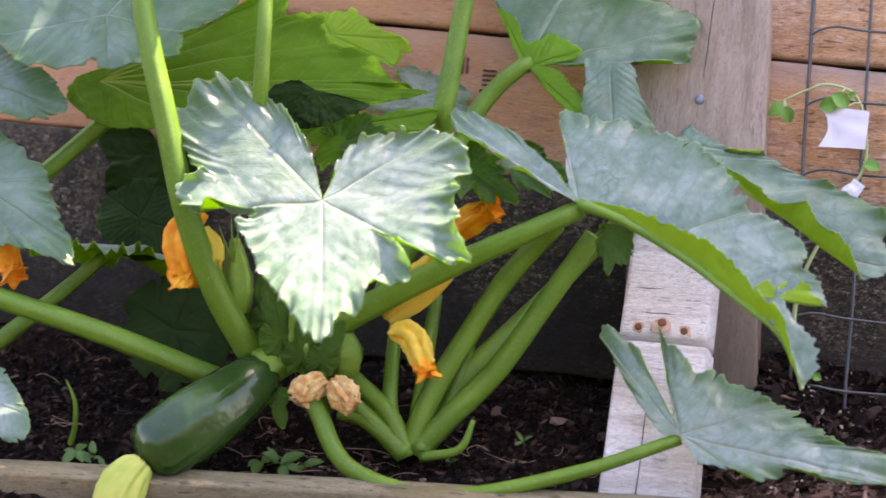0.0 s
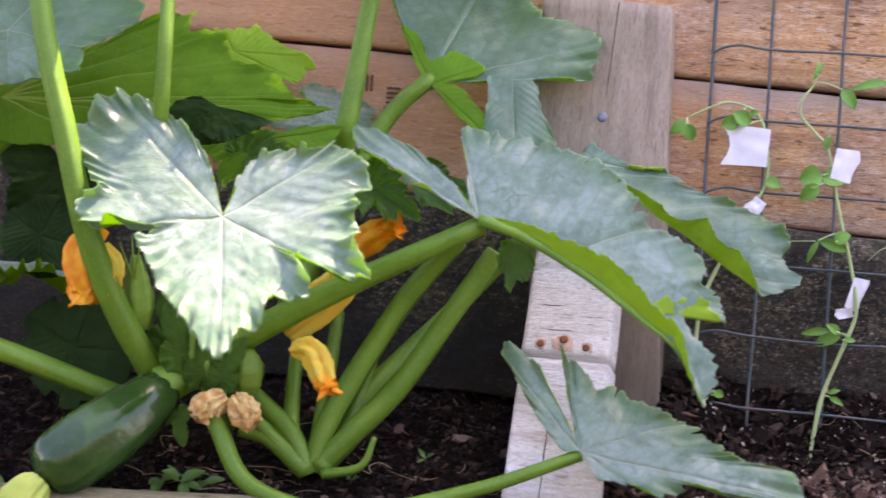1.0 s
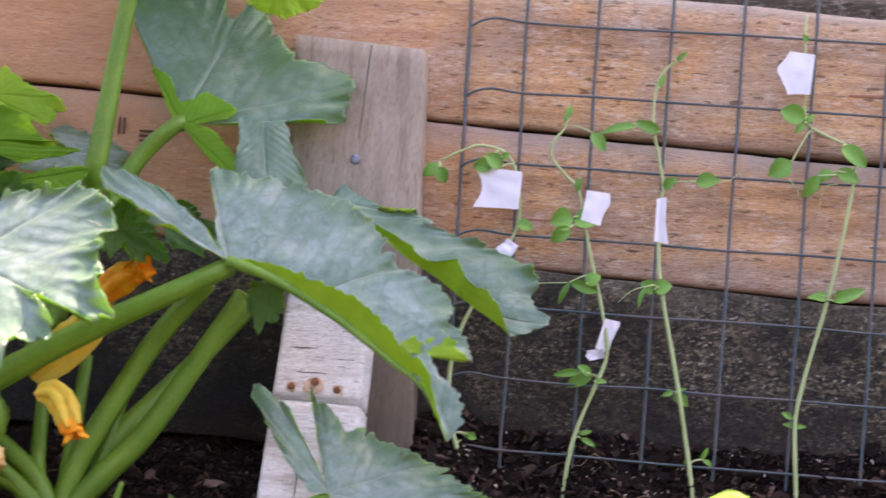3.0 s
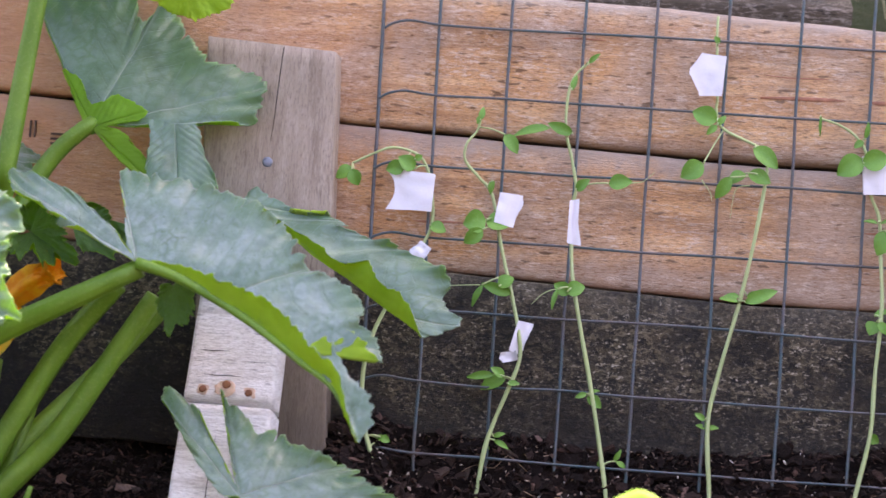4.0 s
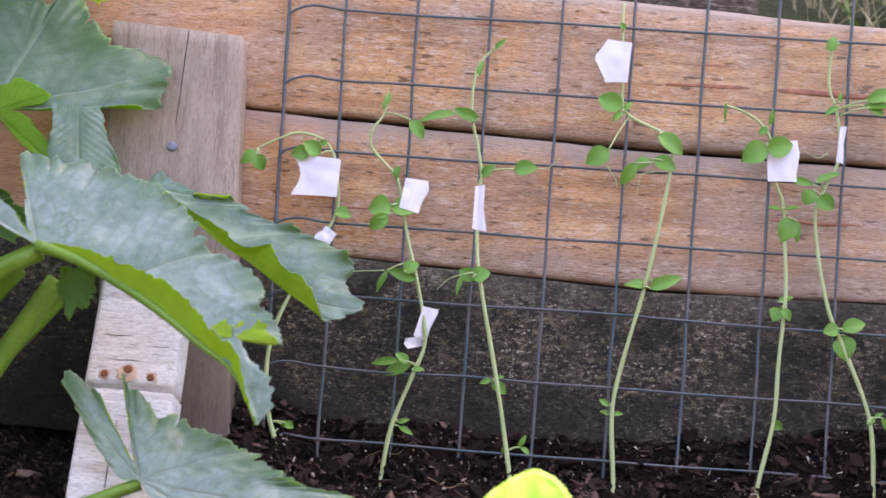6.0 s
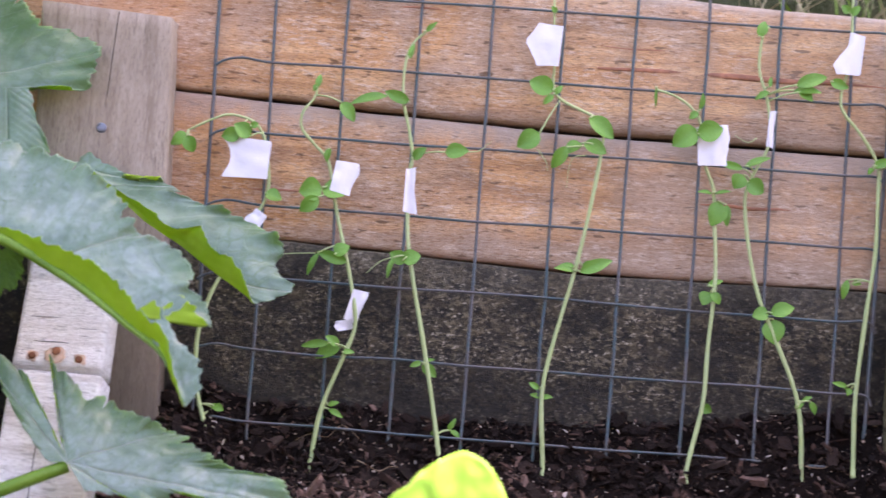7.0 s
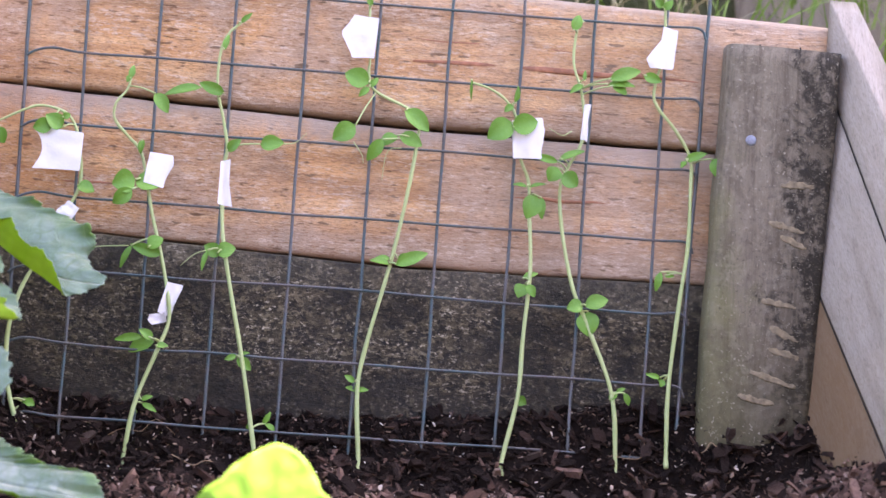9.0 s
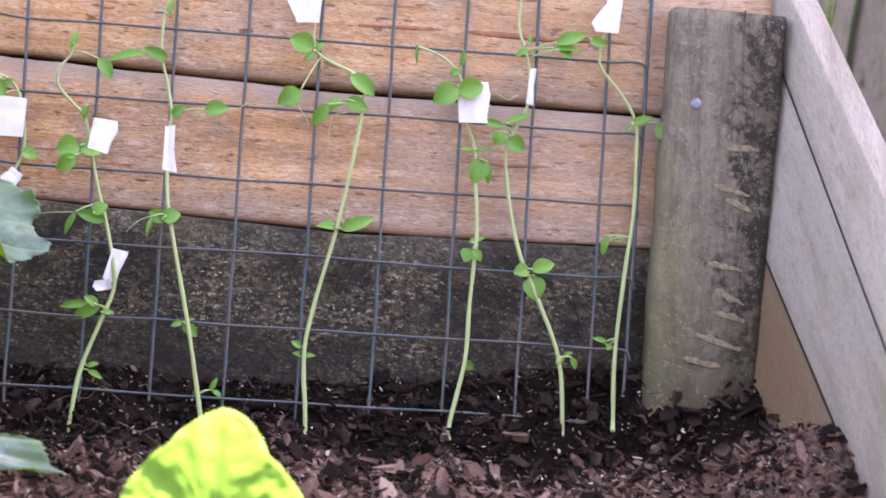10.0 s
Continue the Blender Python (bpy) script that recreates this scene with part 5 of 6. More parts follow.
def margin_blade(centre, lie, margin, spine=(), veins=(), ruffle=1.0, curl=0.6, fold=0.0, dish=0.0, teeth=1.0, seed=1, rings=34):
    """A lobed leaf, set out by its margin's tips and bays in turn round the stalk's end.
    lie: how far the blade recedes for a metre along x and up; margin: x and z in mm, then the place on the spine (0 to 1) from which that
    stretch grows and how far it is bent to or from the front; veins: the margin's points to which main veins run;
    ruffle, curl, teeth: how lively the rim is; fold: rise of the halves beside the midrib; dish: how hollow the blade is."""
    c = np.array(centre)

    def depth(x, z, more=0.0):
        return c[1] + lie[0] * (x - c[0]) + lie[1] * (z - c[2]) + more
    bones = [c] + [np.array((x / 1000, depth(x / 1000, z / 1000), z / 1000)) for x, z in spine]
    runs = np.concatenate(([0.0], np.cumsum([np.linalg.norm(b - a) for a, b in zip(bones, bones[1:])])))

    def on_spine(k):
        return np.array([np.interp(k * runs[-1], runs, [b[i] for b in bones]) for i in range(3)])
    full = [(*m, 0.0, 0.0)[:4] if len(m) == 2 else ((*m, 0.0) if len(m) == 3 else m) for m in margin]
    points = [np.array((x / 1000, depth(x / 1000, z / 1000, d / 1000), z / 1000)) for x, z, k, d in full]
    size = float(np.mean([np.linalg.norm(p - c) for p in points]))
    vein_ways = [(points[v] - c) / np.linalg.norm(points[v] - c) for v in veins]
    # the rim: a rounded line through the points, toothed by its length
    rim, roots, length = [], [], 0.0
    for k, (p, q) in enumerate(zip(points, points[1:])):
        before, after = points[max(k - 1, 0)], points[min(k + 2, len(points) - 1)]
        steps = max(3, int(np.linalg.norm(q - p) / 0.0011))
        for i in range(steps + (k == len(points) - 2)):
            t = i / steps
            soft = 0.5 * (2 * p + (q - before) * t + (2 * before - 5 * p + 4 * q - after) * t * t + (3 * p - before - 3 * q + after) * t ** 3)
            at = soft * 0.55 + (p + (q - p) * t) * 0.45
            root = on_spine(full[k][2] + (full[k + 1][2] - full[k][2]) * t)
            if rim:
                length += float(np.linalg.norm(at - rim[-1]))
            rim.append(at)
            roots.append(root)
    rim, roots = np.array(rim), np.array(roots)
    n = len(rim)
    if not spine:
        # keep the rim turning one way round, so that no sector doubles back
        face = np.array((lie[0], -1.0, lie[1])) / math.sqrt(1 + lie[0] ** 2 + lie[1] ** 2)
        right = np.cross(face, (0.0, 0.0, 1.0))
        right /= np.linalg.norm(right)
        high = np.cross(face, right)
        a = np.unwrap(np.arctan2((rim - c) @ high, (rim - c) @ right))
        sense = 1.0 if a[-1] > a[0] else -1.0
        b = sense * np.maximum.accumulate(sense * a + 0.0) + sense * np.arange(n) * 1e-5
        far = np.hypot((rim - c) @ right, (rim - c) @ high)
        rim = c + far[:, None] * (np.cos(b)[:, None] * right + np.sin(b)[:, None] * high) + ((rim - c) @ face)[:, None] * face
    lengths = np.concatenate(([0.0], np.cumsum(np.linalg.norm(np.diff(rim, axis=0), axis=1))))
    out = rim - roots
    reach = np.linalg.norm(out, axis=1)
    way = out / np.maximum(reach, 1e-4)[:, None]
    bite, wave, roll = np.zeros(n), np.zeros(n), np.zeros(n)
    for i, l in enumerate(lengths):
        coarse = (l / 0.0125 + 0.8 * noise.noise(Vector((l * 60, seed, 4)))) % 1.0
        fine = (l / 0.0041 + 0.9 * noise.noise(Vector((l * 150, seed, 7)))) % 1.0
        lively = 0.7 + 0.9 * noise.noise(Vector((l * 40, seed, 9)))
        bite[i] = teeth * (0.0034 * (0.5 - abs(coarse - 0.5) * 1.6) * lively + 0.0012 * (abs(fine - 0.5) * 2 - 0.5) + 0.0030 * noise.noise(Vector((l * 260, seed, 2))) + 0.0055 * noise.noise(Vector((l * 75, seed, 12))))
        wave[i] = 0.0090 * noise.noise(Vector((l * 42, seed, 3))) + 0.0085 * noise.noise(Vector((l * 105, seed, 5)))
        roll[i] = max(0.0, noise.noise(Vector((l * 48, seed * 1.7, 6))) - 0.02) * 4.5
    for _ in range(2):
        wave[1:-1] = (wave[:-2] + wave[1:-1] * 2 + wave[2:]) / 4
    wave *= np.clip(reach / 0.06, 0, 1)
    roll *= np.clip((reach / size - 0.55) / 0.3, 0, 1)
    reach = np.maximum(reach + bite * np.minimum(1.0, reach / 0.02), 0.0006)
    across_angle = np.full(n, 1.5)
    spread = rim - c
    spread /= np.maximum(np.linalg.norm(spread, axis=1), 1e-4)[:, None]
    for v in vein_ways:
        across_angle = np.minimum(across_angle, np.arccos(np.clip(spread @ v, -1, 1)))
    s = np.linspace(0, 1, rings + 1) ** 0.86
    grid = np.zeros((rings + 1, n, 3))
    tags = np.zeros((rings + 1, n, 3))
    for j, f in enumerate(s):
        grid[j] = roots + way * (reach * f)[:, None]
        r = np.linalg.norm(grid[j] - c, axis=1) / size
        tags[j, :, 0], tags[j, :, 1], tags[j, :, 2] = r * np.cos(across_angle), r * np.sin(across_angle), f * np.clip(reach / size / 0.75, 0.4, 1)
    du, dv = np.gradient(grid, axis=0), np.gradient(grid, axis=1)
    normal = np.cross(du, dv)
    up = np.array((lie[0], -1.0, lie[1]))
    width = np.linalg.norm(normal, axis=2)
    normal /= np.maximum(width, 1e-12)[:, :, None]
    flip = 1.0 if np.sum(normal * width[:, :, None] * up) > 0 else -1.0
    normal *= flip
    thin = width < 1e-9
    normal[thin] = up / np.linalg.norm(up)
    for _ in range(3):
        blur = normal.copy()
        blur[:, 1:] += normal[:, :-1]
        blur[:, :-1] += normal[:, 1:]
        blur[1:] += normal[:-1]
        normal = blur / np.maximum(np.linalg.norm(blur, axis=2), 1e-9)[:, :, None]
    lift = np.zeros((rings + 1, n))
    slide = np.zeros((rings + 1, n))
    for j, f in enumerate(s):
        for i in range(n):
            along, across, _ = tags[j, i]
            p = Vector(grid[j, i])
            groove = math.exp(-(across / 0.022) ** 2)
            phase = along * 6.5 - across * 5.5
            quilt = abs(math.sin(math.pi * phase)) ** 0.6
            h = 0.0006 * quilt * min(1.0, across * 6) * min(1.0, (1 - f) * 5 + 0.35) - 0.0007 * groove
            h += 0.0030 * noise.noise(p * 38 + Vector((seed, 0, 0))) + 0.0005 * noise.noise(p * 95) + 0.0004 * noise.noise(p * 190)
            h += fold * min(0.4, abs(p.x - c[0])) * abs(p.x - c[0]) / 0.1 - dish * (1 - f) * f * size
            h += ruffle * wave[i] * max(0.0, (f - 0.5) * 2) ** 3
            lift[j, i] = h * min(1.0, f * 6)
            t = max(0.0, (f - 0.84) / 0.16)
            if t > 0 and roll[i] > 0:
                band = min(0.008, 0.16 * reach[i])
                turn = min(2.6, roll[i] * curl * 1.6)
                rho = band / max(turn, 0.05)
                slide[j, i] = rho * math.sin(turn * t) - band * t
                lift[j, i] += rho * (1 - math.cos(turn * t))
    grid = grid + normal * lift[:, :, None] + way[None] * slide[:, :, None]
    du, dv = np.gradient(grid, axis=0), np.gradient(grid, axis=1)
    skin_normal = np.cross(du, dv) * flip
    skin_normal /= np.maximum(np.linalg.norm(skin_normal, axis=2), 1e-12)[:, :, None]
    bm = bmesh.new()
    layer = bm.verts.layers.float_vector.new("leafco")
    edges = []
    for skin in (0, 1):
        made = []
        for j in range(rings + 1):
            row = []
            for i in range(n):
                v = bm.verts.new(Vector(grid[j, i] - skin_normal[j, i] * 0.0006 * skin))
                v[layer] = tags[j, i]
                row.append(v)
            made.append(row)
        for a, b in zip(made, made[1:]):
            for k in range(n - 1):
                face = bm.faces.new((a[k], b[k], b[k + 1], a[k + 1]) if (skin == 0) == (flip > 0) else (a[k], a[k + 1], b[k + 1], b[k]))
                face.material_index = skin
        edges.append(made[-1])
    upper, lower = edges
    for k in range(n - 1):
        bm.faces.new((upper[k], lower[k], lower[k + 1], upper[k + 1]) if flip > 0 else (upper[k], upper[k + 1], lower[k + 1], lower[k]))
    return bm, bones


def margin_leaf(centre, lie, margin, stalk=(), thick=0.008, top="leaf_top", under="leaf_under", label="", rib=False, **shape):
    """A leaf set out by its margin and, under it, its ribbed stalk; rib: a proud midrib runs along the spine."""
    bm, bones = margin_blade(centre, lie, margin, **shape)
    blade = part("leaf", bm, [M[top], M[under]], plant, label)
    up = Vector((lie[0], -1.0, lie[1])).normalized()
    if stalk:
        line = smooth_path([Vector(p) for p in stalk] + [Vector(centre) - up * thick * 0.8], 7)
        part("stalk", tube(bmesh.new(), line, lambda s: thick * (1.12 - 0.42 * s), 20, 0.17), M["stalk"], blade)
    if rib:
        part("midrib", tube(bmesh.new(), smooth_path([Vector(b) - up * 0.001 + Vector((0, -0.002, 0)) for b in bones], 5), lambda s: thick * 0.45 * (1 - 0.85 * s), 10, 0.08), M["stalk"], blade)
    return blade


# broad middle leaf, facing the path
margin_leaf((-0.323, -0.21, -0.154), (-0.1, 0.6), ((-332, -137), (-346, -114), (-370, -93), (-401, -80), (-425, -79), (-438, -96), (-442, -115), (-426, -129), (-413, -142), (-422, -152), (-419, -167), (-403, -167), (-382, -165), (-362, -162), (-374, -175), (-356, -199), (-326, -225), (-299, -244), (-288, -229), (-277, -214), (-256, -201), (-257, -186), (-278, -173), (-243, -185), (-214, -195), (-226, -167), (-234, -144), (-230, -121), (-255, -104), (-289, -106), (-314, -119), (-320, -142)), veins=(4, 11, 17, 24, 28), stalk=((-0.32, -0.12, -0.26), (-0.330, -0.145, -0.20)), thick=0.006, ruffle=1.3, curl=1.0, fold=0.05, seed=1, label="broad silvery leaf with a ruffled, curled rim")
# long leaf hanging over the white stake, its near half folded up along the midrib
margin_leaf((-0.166, -0.16, -0.141), (-0.05, 0.45), ((-183, -134, 0, -8), (-221, -114, 0, -22), (-250, -100, 0, -16), (-264, -88, 0, -4), (-247, -86, 0, 1), (-214, -100, 0, 2), (-184, -122, 0, 2), (-177, -127), (-180, -109), (-189, -83), (-171, -81), (-134, -87, 0.05), (-101, -95, 0.15), (-79, -107, 0.22), (-57, -135, 0.3), (-27, -149, 0.42), (-15, -170, 0.5), (-2, -194, 0.6), (-20, -178, 0.62), (-32, -174, 0.64), (-36, -179, 0.68), (-29, -194, 0.8), (-3, -221, 0.92), (-10, -241, 1.0), (-25, -206, 0.86, -12), (-49, -184, 0.66, -14), (-75, -162, 0.46, -14), (-104, -150, 0.28, -12), (-133, -142, 0.12, -8), (-156, -139, 0.03, -3)), spine=((-135, -150), (-91, -172), (-52, -197), (-29, -213), (-11, -241),), veins=(3, 9, 14, 17, 23), stalk=((-0.352, -0.135, -0.248), (-0.268, -0.145, -0.198)), thick=0.0092, ruffle=0.7, curl=0.35, seed=2, rib=True, under="leaf_backlit")
# its neighbour further back, folded the same way
margin_leaf((-0.112, -0.062, -0.09), (-0.12, 0.6), ((-120, -93), (-115, -79), (-75, -95), (-59, -94, 0.05), (-38, -106, 0.15), (-5, -116, 0.35), (20, -126, 0.5), (30, -136, 0.6), (24, -145, 0.68), (37, -165, 0.85), (24, -172, 0.95), (15, -172, 1.0), (4, -153, 0.88, -12), (-14, -141, 0.7, -14), (-26, -127, 0.55, -16), (-39, -130, 0.42, -12), (-62, -118, 0.25, -10), (-88, -103, 0.1, -6), (-106, -92, 0.02, -2)), spine=((-66, -124), (-39, -139), (-8, -159), (14, -172),), veins=(2, 5, 9, 11), top="leaf_mid", stalk=((-0.268, -0.118, -0.316), (-0.25, -0.10, -0.268), (-0.19, -0.060, -0.19)), thick=0.0075, ruffle=0.7, curl=0.35, seed=3, under="leaf_backlit")
# low leaf by the stake's foot
margin_leaf((-0.089, -0.158, -0.283), (0.0, 0.62), ((-99, -284), (-118, -267), (-133, -248), (-142, -237), (-153, -224), (-146, -220), (-131, -227), (-122, -238), (-108, -256), (-98, -270), (-92, -277), (-97, -265), (-104, -246), (-114, -217), (-107, -227), (-83, -241), (-65, -245), (-33, -258), (-25, -256), (-2, -274), (24, -280), (42, -282), (60, -300), (22, -302), (-7, -298), (-19, -297), (-35, -306), (-53, -299), (-75, -298)), veins=(4, 13, 18, 22, 26), stalk=((-0.330, -0.165, -0.285), (-0.300, -0.172, -0.325), (-0.235, -0.172, -0.336), (-0.155, -0.165, -0.314)), thick=0.0058, ruffle=0.8, curl=0.4, seed=4)
# high leaf in front of the post, and the backs of its lowest lobes
margin_leaf((-0.228, -0.066, -0.044), (0.1, 0.55), ((-235, -40), (-251, -11), (-269, 18), (-284, 45), (-263, 57), (-222, 61), (-209, 34), (-196, 62), (-180, 33), (-158, 10), (-131, 7), (-115, -6), (-119, -23), (-118, -31), (-130, -35), (-158, -39), (-185, -42), (-209, -43)), veins=(3, 7, 11, 13), top="leaf_mid", stalk=((-0.300, -0.10, -0.20), (-0.262, -0.07, -0.085), (-0.230, -0.070, -0.046)), thick=0.0066, ruffle=0.7, curl=0.3, seed=5)
margin_leaf((-0.17, -0.067, -0.04), (0.1, 0.4), ((-190, -38), (-184, -52), (-183, -80), (-157, -104), (-135, -83), (-148, -57), (-154, -40)), veins=(3,), top="leaf_mid", teeth=0.8, ruffle=0.6, curl=0.4, seed=35, label="hanging lobe of the high leaf")
# basal lobes of the same leaf, turned so that their backs show
margin_leaf((-0.226, -0.071, -0.046), (0.1, 0.4), ((-232, -44), (-244, -24), (-258, 2), (-243, -6), (-232, -27), (-222, -28), (-212, -22), (-191, -32), (-195, -39), (-216, -45), (-203, -49), (-181, -68), (-173, -87), (-195, -76), (-214, -58)), veins=(2, 7, 12), top="leaf_under", teeth=0.6, ruffle=0.4, curl=0.0, seed=28)
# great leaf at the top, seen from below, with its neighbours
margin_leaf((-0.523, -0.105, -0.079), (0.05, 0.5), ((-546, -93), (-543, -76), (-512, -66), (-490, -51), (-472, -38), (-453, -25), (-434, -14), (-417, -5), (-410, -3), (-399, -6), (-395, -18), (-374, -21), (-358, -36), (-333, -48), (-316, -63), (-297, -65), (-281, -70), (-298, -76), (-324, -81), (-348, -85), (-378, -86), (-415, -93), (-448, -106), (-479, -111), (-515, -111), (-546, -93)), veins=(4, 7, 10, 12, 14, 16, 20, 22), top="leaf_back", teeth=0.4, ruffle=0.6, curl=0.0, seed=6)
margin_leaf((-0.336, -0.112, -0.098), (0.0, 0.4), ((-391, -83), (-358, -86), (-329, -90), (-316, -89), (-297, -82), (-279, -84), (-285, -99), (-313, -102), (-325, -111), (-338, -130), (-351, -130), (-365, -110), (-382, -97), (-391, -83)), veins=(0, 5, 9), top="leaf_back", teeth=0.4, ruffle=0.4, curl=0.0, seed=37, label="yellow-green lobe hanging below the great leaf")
margin_leaf((-0.38, -0.035, -0.029), (0.0, 0.4), ((-406, -20), (-394, -11), (-368, -8), (-348, -20), (-325, -29), (-317, -41), (-321, -50), (-344, -48), (-371, -38), (-392, -31), (-406, -20)), veins=(1, 4, 6), top="leaf_lime", under="leaf_backlit", teeth=0.7, ruffle=0.6, curl=0.0, seed=8)
margin_leaf((-0.505, -0.15, -0.037), (0.0, 0.6), ((-581, -57), (-602, -23), (-558, 10), (-476, 14), (-414, -12), (-424, -33), (-444, -46), (-447, -62), (-466, -70), (-492, -75), (-528, -76), (-555, -76), (-581, -57)), veins=(0, 3, 6, 9), top="leaf_mid", teeth=0.4, ruffle=0.6, curl=0.2, seed=7)
# leaves at the far end of the plant
margin_leaf((-0.592, -0.15, -0.087), (0.1, 0.6), ((-616, -93), (-621, -64), (-598, -58), (-565, -71), (-542, -83), (-525, -105), (-540, -110), (-571, -113), (-599, -111), (-616, -93)), veins=(2, 5, 7), top="leaf_mid", teeth=0.9, ruffle=0.7, curl=0.2, seed=10)
margin_leaf((-0.584, -0.17, -0.158), (0.1, 0.6), ((-610, -164), (-612, -126), (-581, -122), (-556, -134), (-533, -151), (-519, -173), (-499, -198), (-497, -210), (-513, -206), (-536, -200), (-564, -204), (-592, -191), (-610, -164)), veins=(2, 4, 6, 9), top="leaf_mid", teeth=0.9, ruffle=0.8, curl=0.3, seed=11)
margin_leaf((-0.56, -0.2, -0.298), (0.1, 0.6), ((-583, -300), (-567, -280), (-543, -282), (-526, -296), (-511, -312), (-510, -325), (-520, -328), (-545, -319), (-583, -300)), veins=(2, 4), teeth=0.5, ruffle=0.4, curl=0.1, seed=12)
# leaves deep in the plant, their shade put into the dark colour
margin_leaf((-0.504, -0.06, -0.172), (0.0, 0.3), ((-536, -176), (-532, -157), (-515, -145), (-493, -143), (-474, -155), (-468, -179), (-476, -198), (-499, -203), (-524, -194), (-536, -176)), veins=(1, 3, 5, 7), top="leaf_shaded", under="leaf_shaded", teeth=0.3, ruffle=0.3, curl=0.0, seed=14)
margin_leaf((-0.454, -0.1, -0.249), (0.0, 0.3), ((-497, -249), (-495, -229), (-477, -214), (-448, -207), (-422, -218), (-412, -247), (-415, -275), (-433, -290), (-458, -290), (-483, -273), (-497, -249)), veins=(1, 3, 5, 7), top="leaf_shaded", under="leaf_shaded", teeth=0.12, ruffle=0.2, curl=0.0, seed=31)
# shaded fold under the great leaf, shaped as a separate dark leaf
spread_leaf((-0.352, -0.15, -0.079), ((-0.387, -0.15, -0.084), (-0.336, -0.15, -0.081), (-0.315, -0.15, -0.086), (-0.334, -0.15, -0.098), (-0.366, -0.15, -0.095)), (0, -0.8, -0.5), (), top="leaf_shaded", under="leaf_shaded", cut=(0.03,), ruffle=0.05, seed=29, teeth=0.05)
leaf((-0.308, -0.035, -0.068), (0.95, 0.0, -0.30), (0.1, -0.5, 0.85), 0.046, (), cut=0.3, droop=0.12, ruffle=0.05, seed=9)
# young leaf above, seen from below
spread_leaf((-0.164, -0.085, 0.057), ((-0.196, -0.085, 0.045), (-0.181, -0.085, 0.036), (-0.153, -0.09, 0.03), (-0.135, -0.085, 0.04), (-0.134, -0.08, 0.058)), (0, 0.6, 0.8), (), top="leaf_under", under="leaf_backlit", cut=(0.1,), ruffle=0.05, seed=32, teeth=0.06)
# frilled leaves between the big ones
spread_leaf((-0.343, -0.115, -0.11), ((-0.354, -0.12, -0.101), (-0.34, -0.12, -0.091), (-0.32, -0.12, -0.091), (-0.305, -0.125, -0.102), (-0.322, -0.13, -0.117)), (0.1, -0.85, 0.5), (), top="leaf_green", cut=(0.2,), ruffle=0.14, seed=17, teeth=0.16)
spread_leaf((-0.254, -0.10, -0.122), ((-0.265, -0.11, -0.106), (-0.246, -0.11, -0.099), (-0.228, -0.115, -0.117), (-0.212, -0.12, -0.144), (-0.234, -0.13, -0.145), (-0.254, -0.13, -0.142)), (0.15, -0.85, 0.5), (), top="leaf_green", cut=(0.2,), ruffle=0.14, seed=16, teeth=0.16)
spread_leaf((-0.236, -0.06, -0.114), ((-0.236, -0.06, -0.092), (-0.213, -0.06, -0.101), (-0.188, -0.07, -0.122), (-0.2, -0.075, -0.133)), (0.15, -0.85, 0.5), (), top="leaf_green", cut=(0.25,), ruffle=0.10, seed=30, teeth=0.10)
# tall stalks whose leaves stand above the rest
leaf((-0.495, -0.165, 0.135), (0.2, -0.8, 0.3), (0.0, -0.4, 0.9), 0.11, ((-0.386, -0.135, -0.258), (-0.405, -0.160, -0.220), (-0.424, -0.180, -0.169), (-0.442, -0.190, -0.104), (-0.465, -0.190, -0.030), (-0.480, -0.180, 0.050)), 0.0088, cut=0.35, droop=0.2, seed=25)
leaf((-0.402, -0.13, 0.135), (0.3, 0.6, 0.3), (0.0, -0.3, 0.95), 0.05, ((-0.365, -0.10, -0.24), (-0.401, -0.12, -0.145), (-0.391, -0.15, -0.116), (-0.384, -0.17, -0.085), (-0.383, -0.175, -0.058), (-0.384, -0.175, -0.024), (-0.392, -0.16, 0.035), (-0.401, -0.14, 0.08)), 0.0055, cut=0.35, droop=0.2, seed=26)
leaf((-0.250, -0.085, 0.14), (0.5, 0.5, 0.3), (0.0, -0.3, 0.95), 0.10, ((-0.310, -0.09, -0.22), (-0.284, -0.08, -0.107), (-0.278, -0.09, -0.080), (-0.274, -0.09, -0.044), (-0.270, -0.09, -0.005), (-0.262, -0.09, 0.06)), 0.0078, cut=0.35, droop=0.2, seed=27)
# one more inner leaf in the green darkened for shade
leaf((-0.497, -0.045, -0.125), (0.3, -0.1, -0.9), (0.1, -0.9, 0.4), 0.05, (), top="leaf_shaded", cut=0.35, droop=0.1, ruffle=0.05, seed=13)
leaf((-0.515, -0.09, -0.195), (0.9, 0.0, 0.1), (0.0, 0.1, 1.0), 0.06, ((-0.64, -0.16, -0.335), (-0.60, -0.14, -0.295), (-0.545, -0.105, -0.235)), 0.0068, cut=0.3, droop=0.2, ruffle=0.09, seed=15)
spread_leaf((-0.148, -0.13, -0.153), ((-0.157, -0.13, -0.154), (-0.155, -0.13, -0.172), (-0.148, -0.135, -0.186), (-0.138, -0.135, -0.178), (-0.135, -0.13, -0.15)), (0, -0.9, 0.3), (), top="leaf_green", cut=(0.2,), ruffle=0.10, seed=18, teeth=0.10)


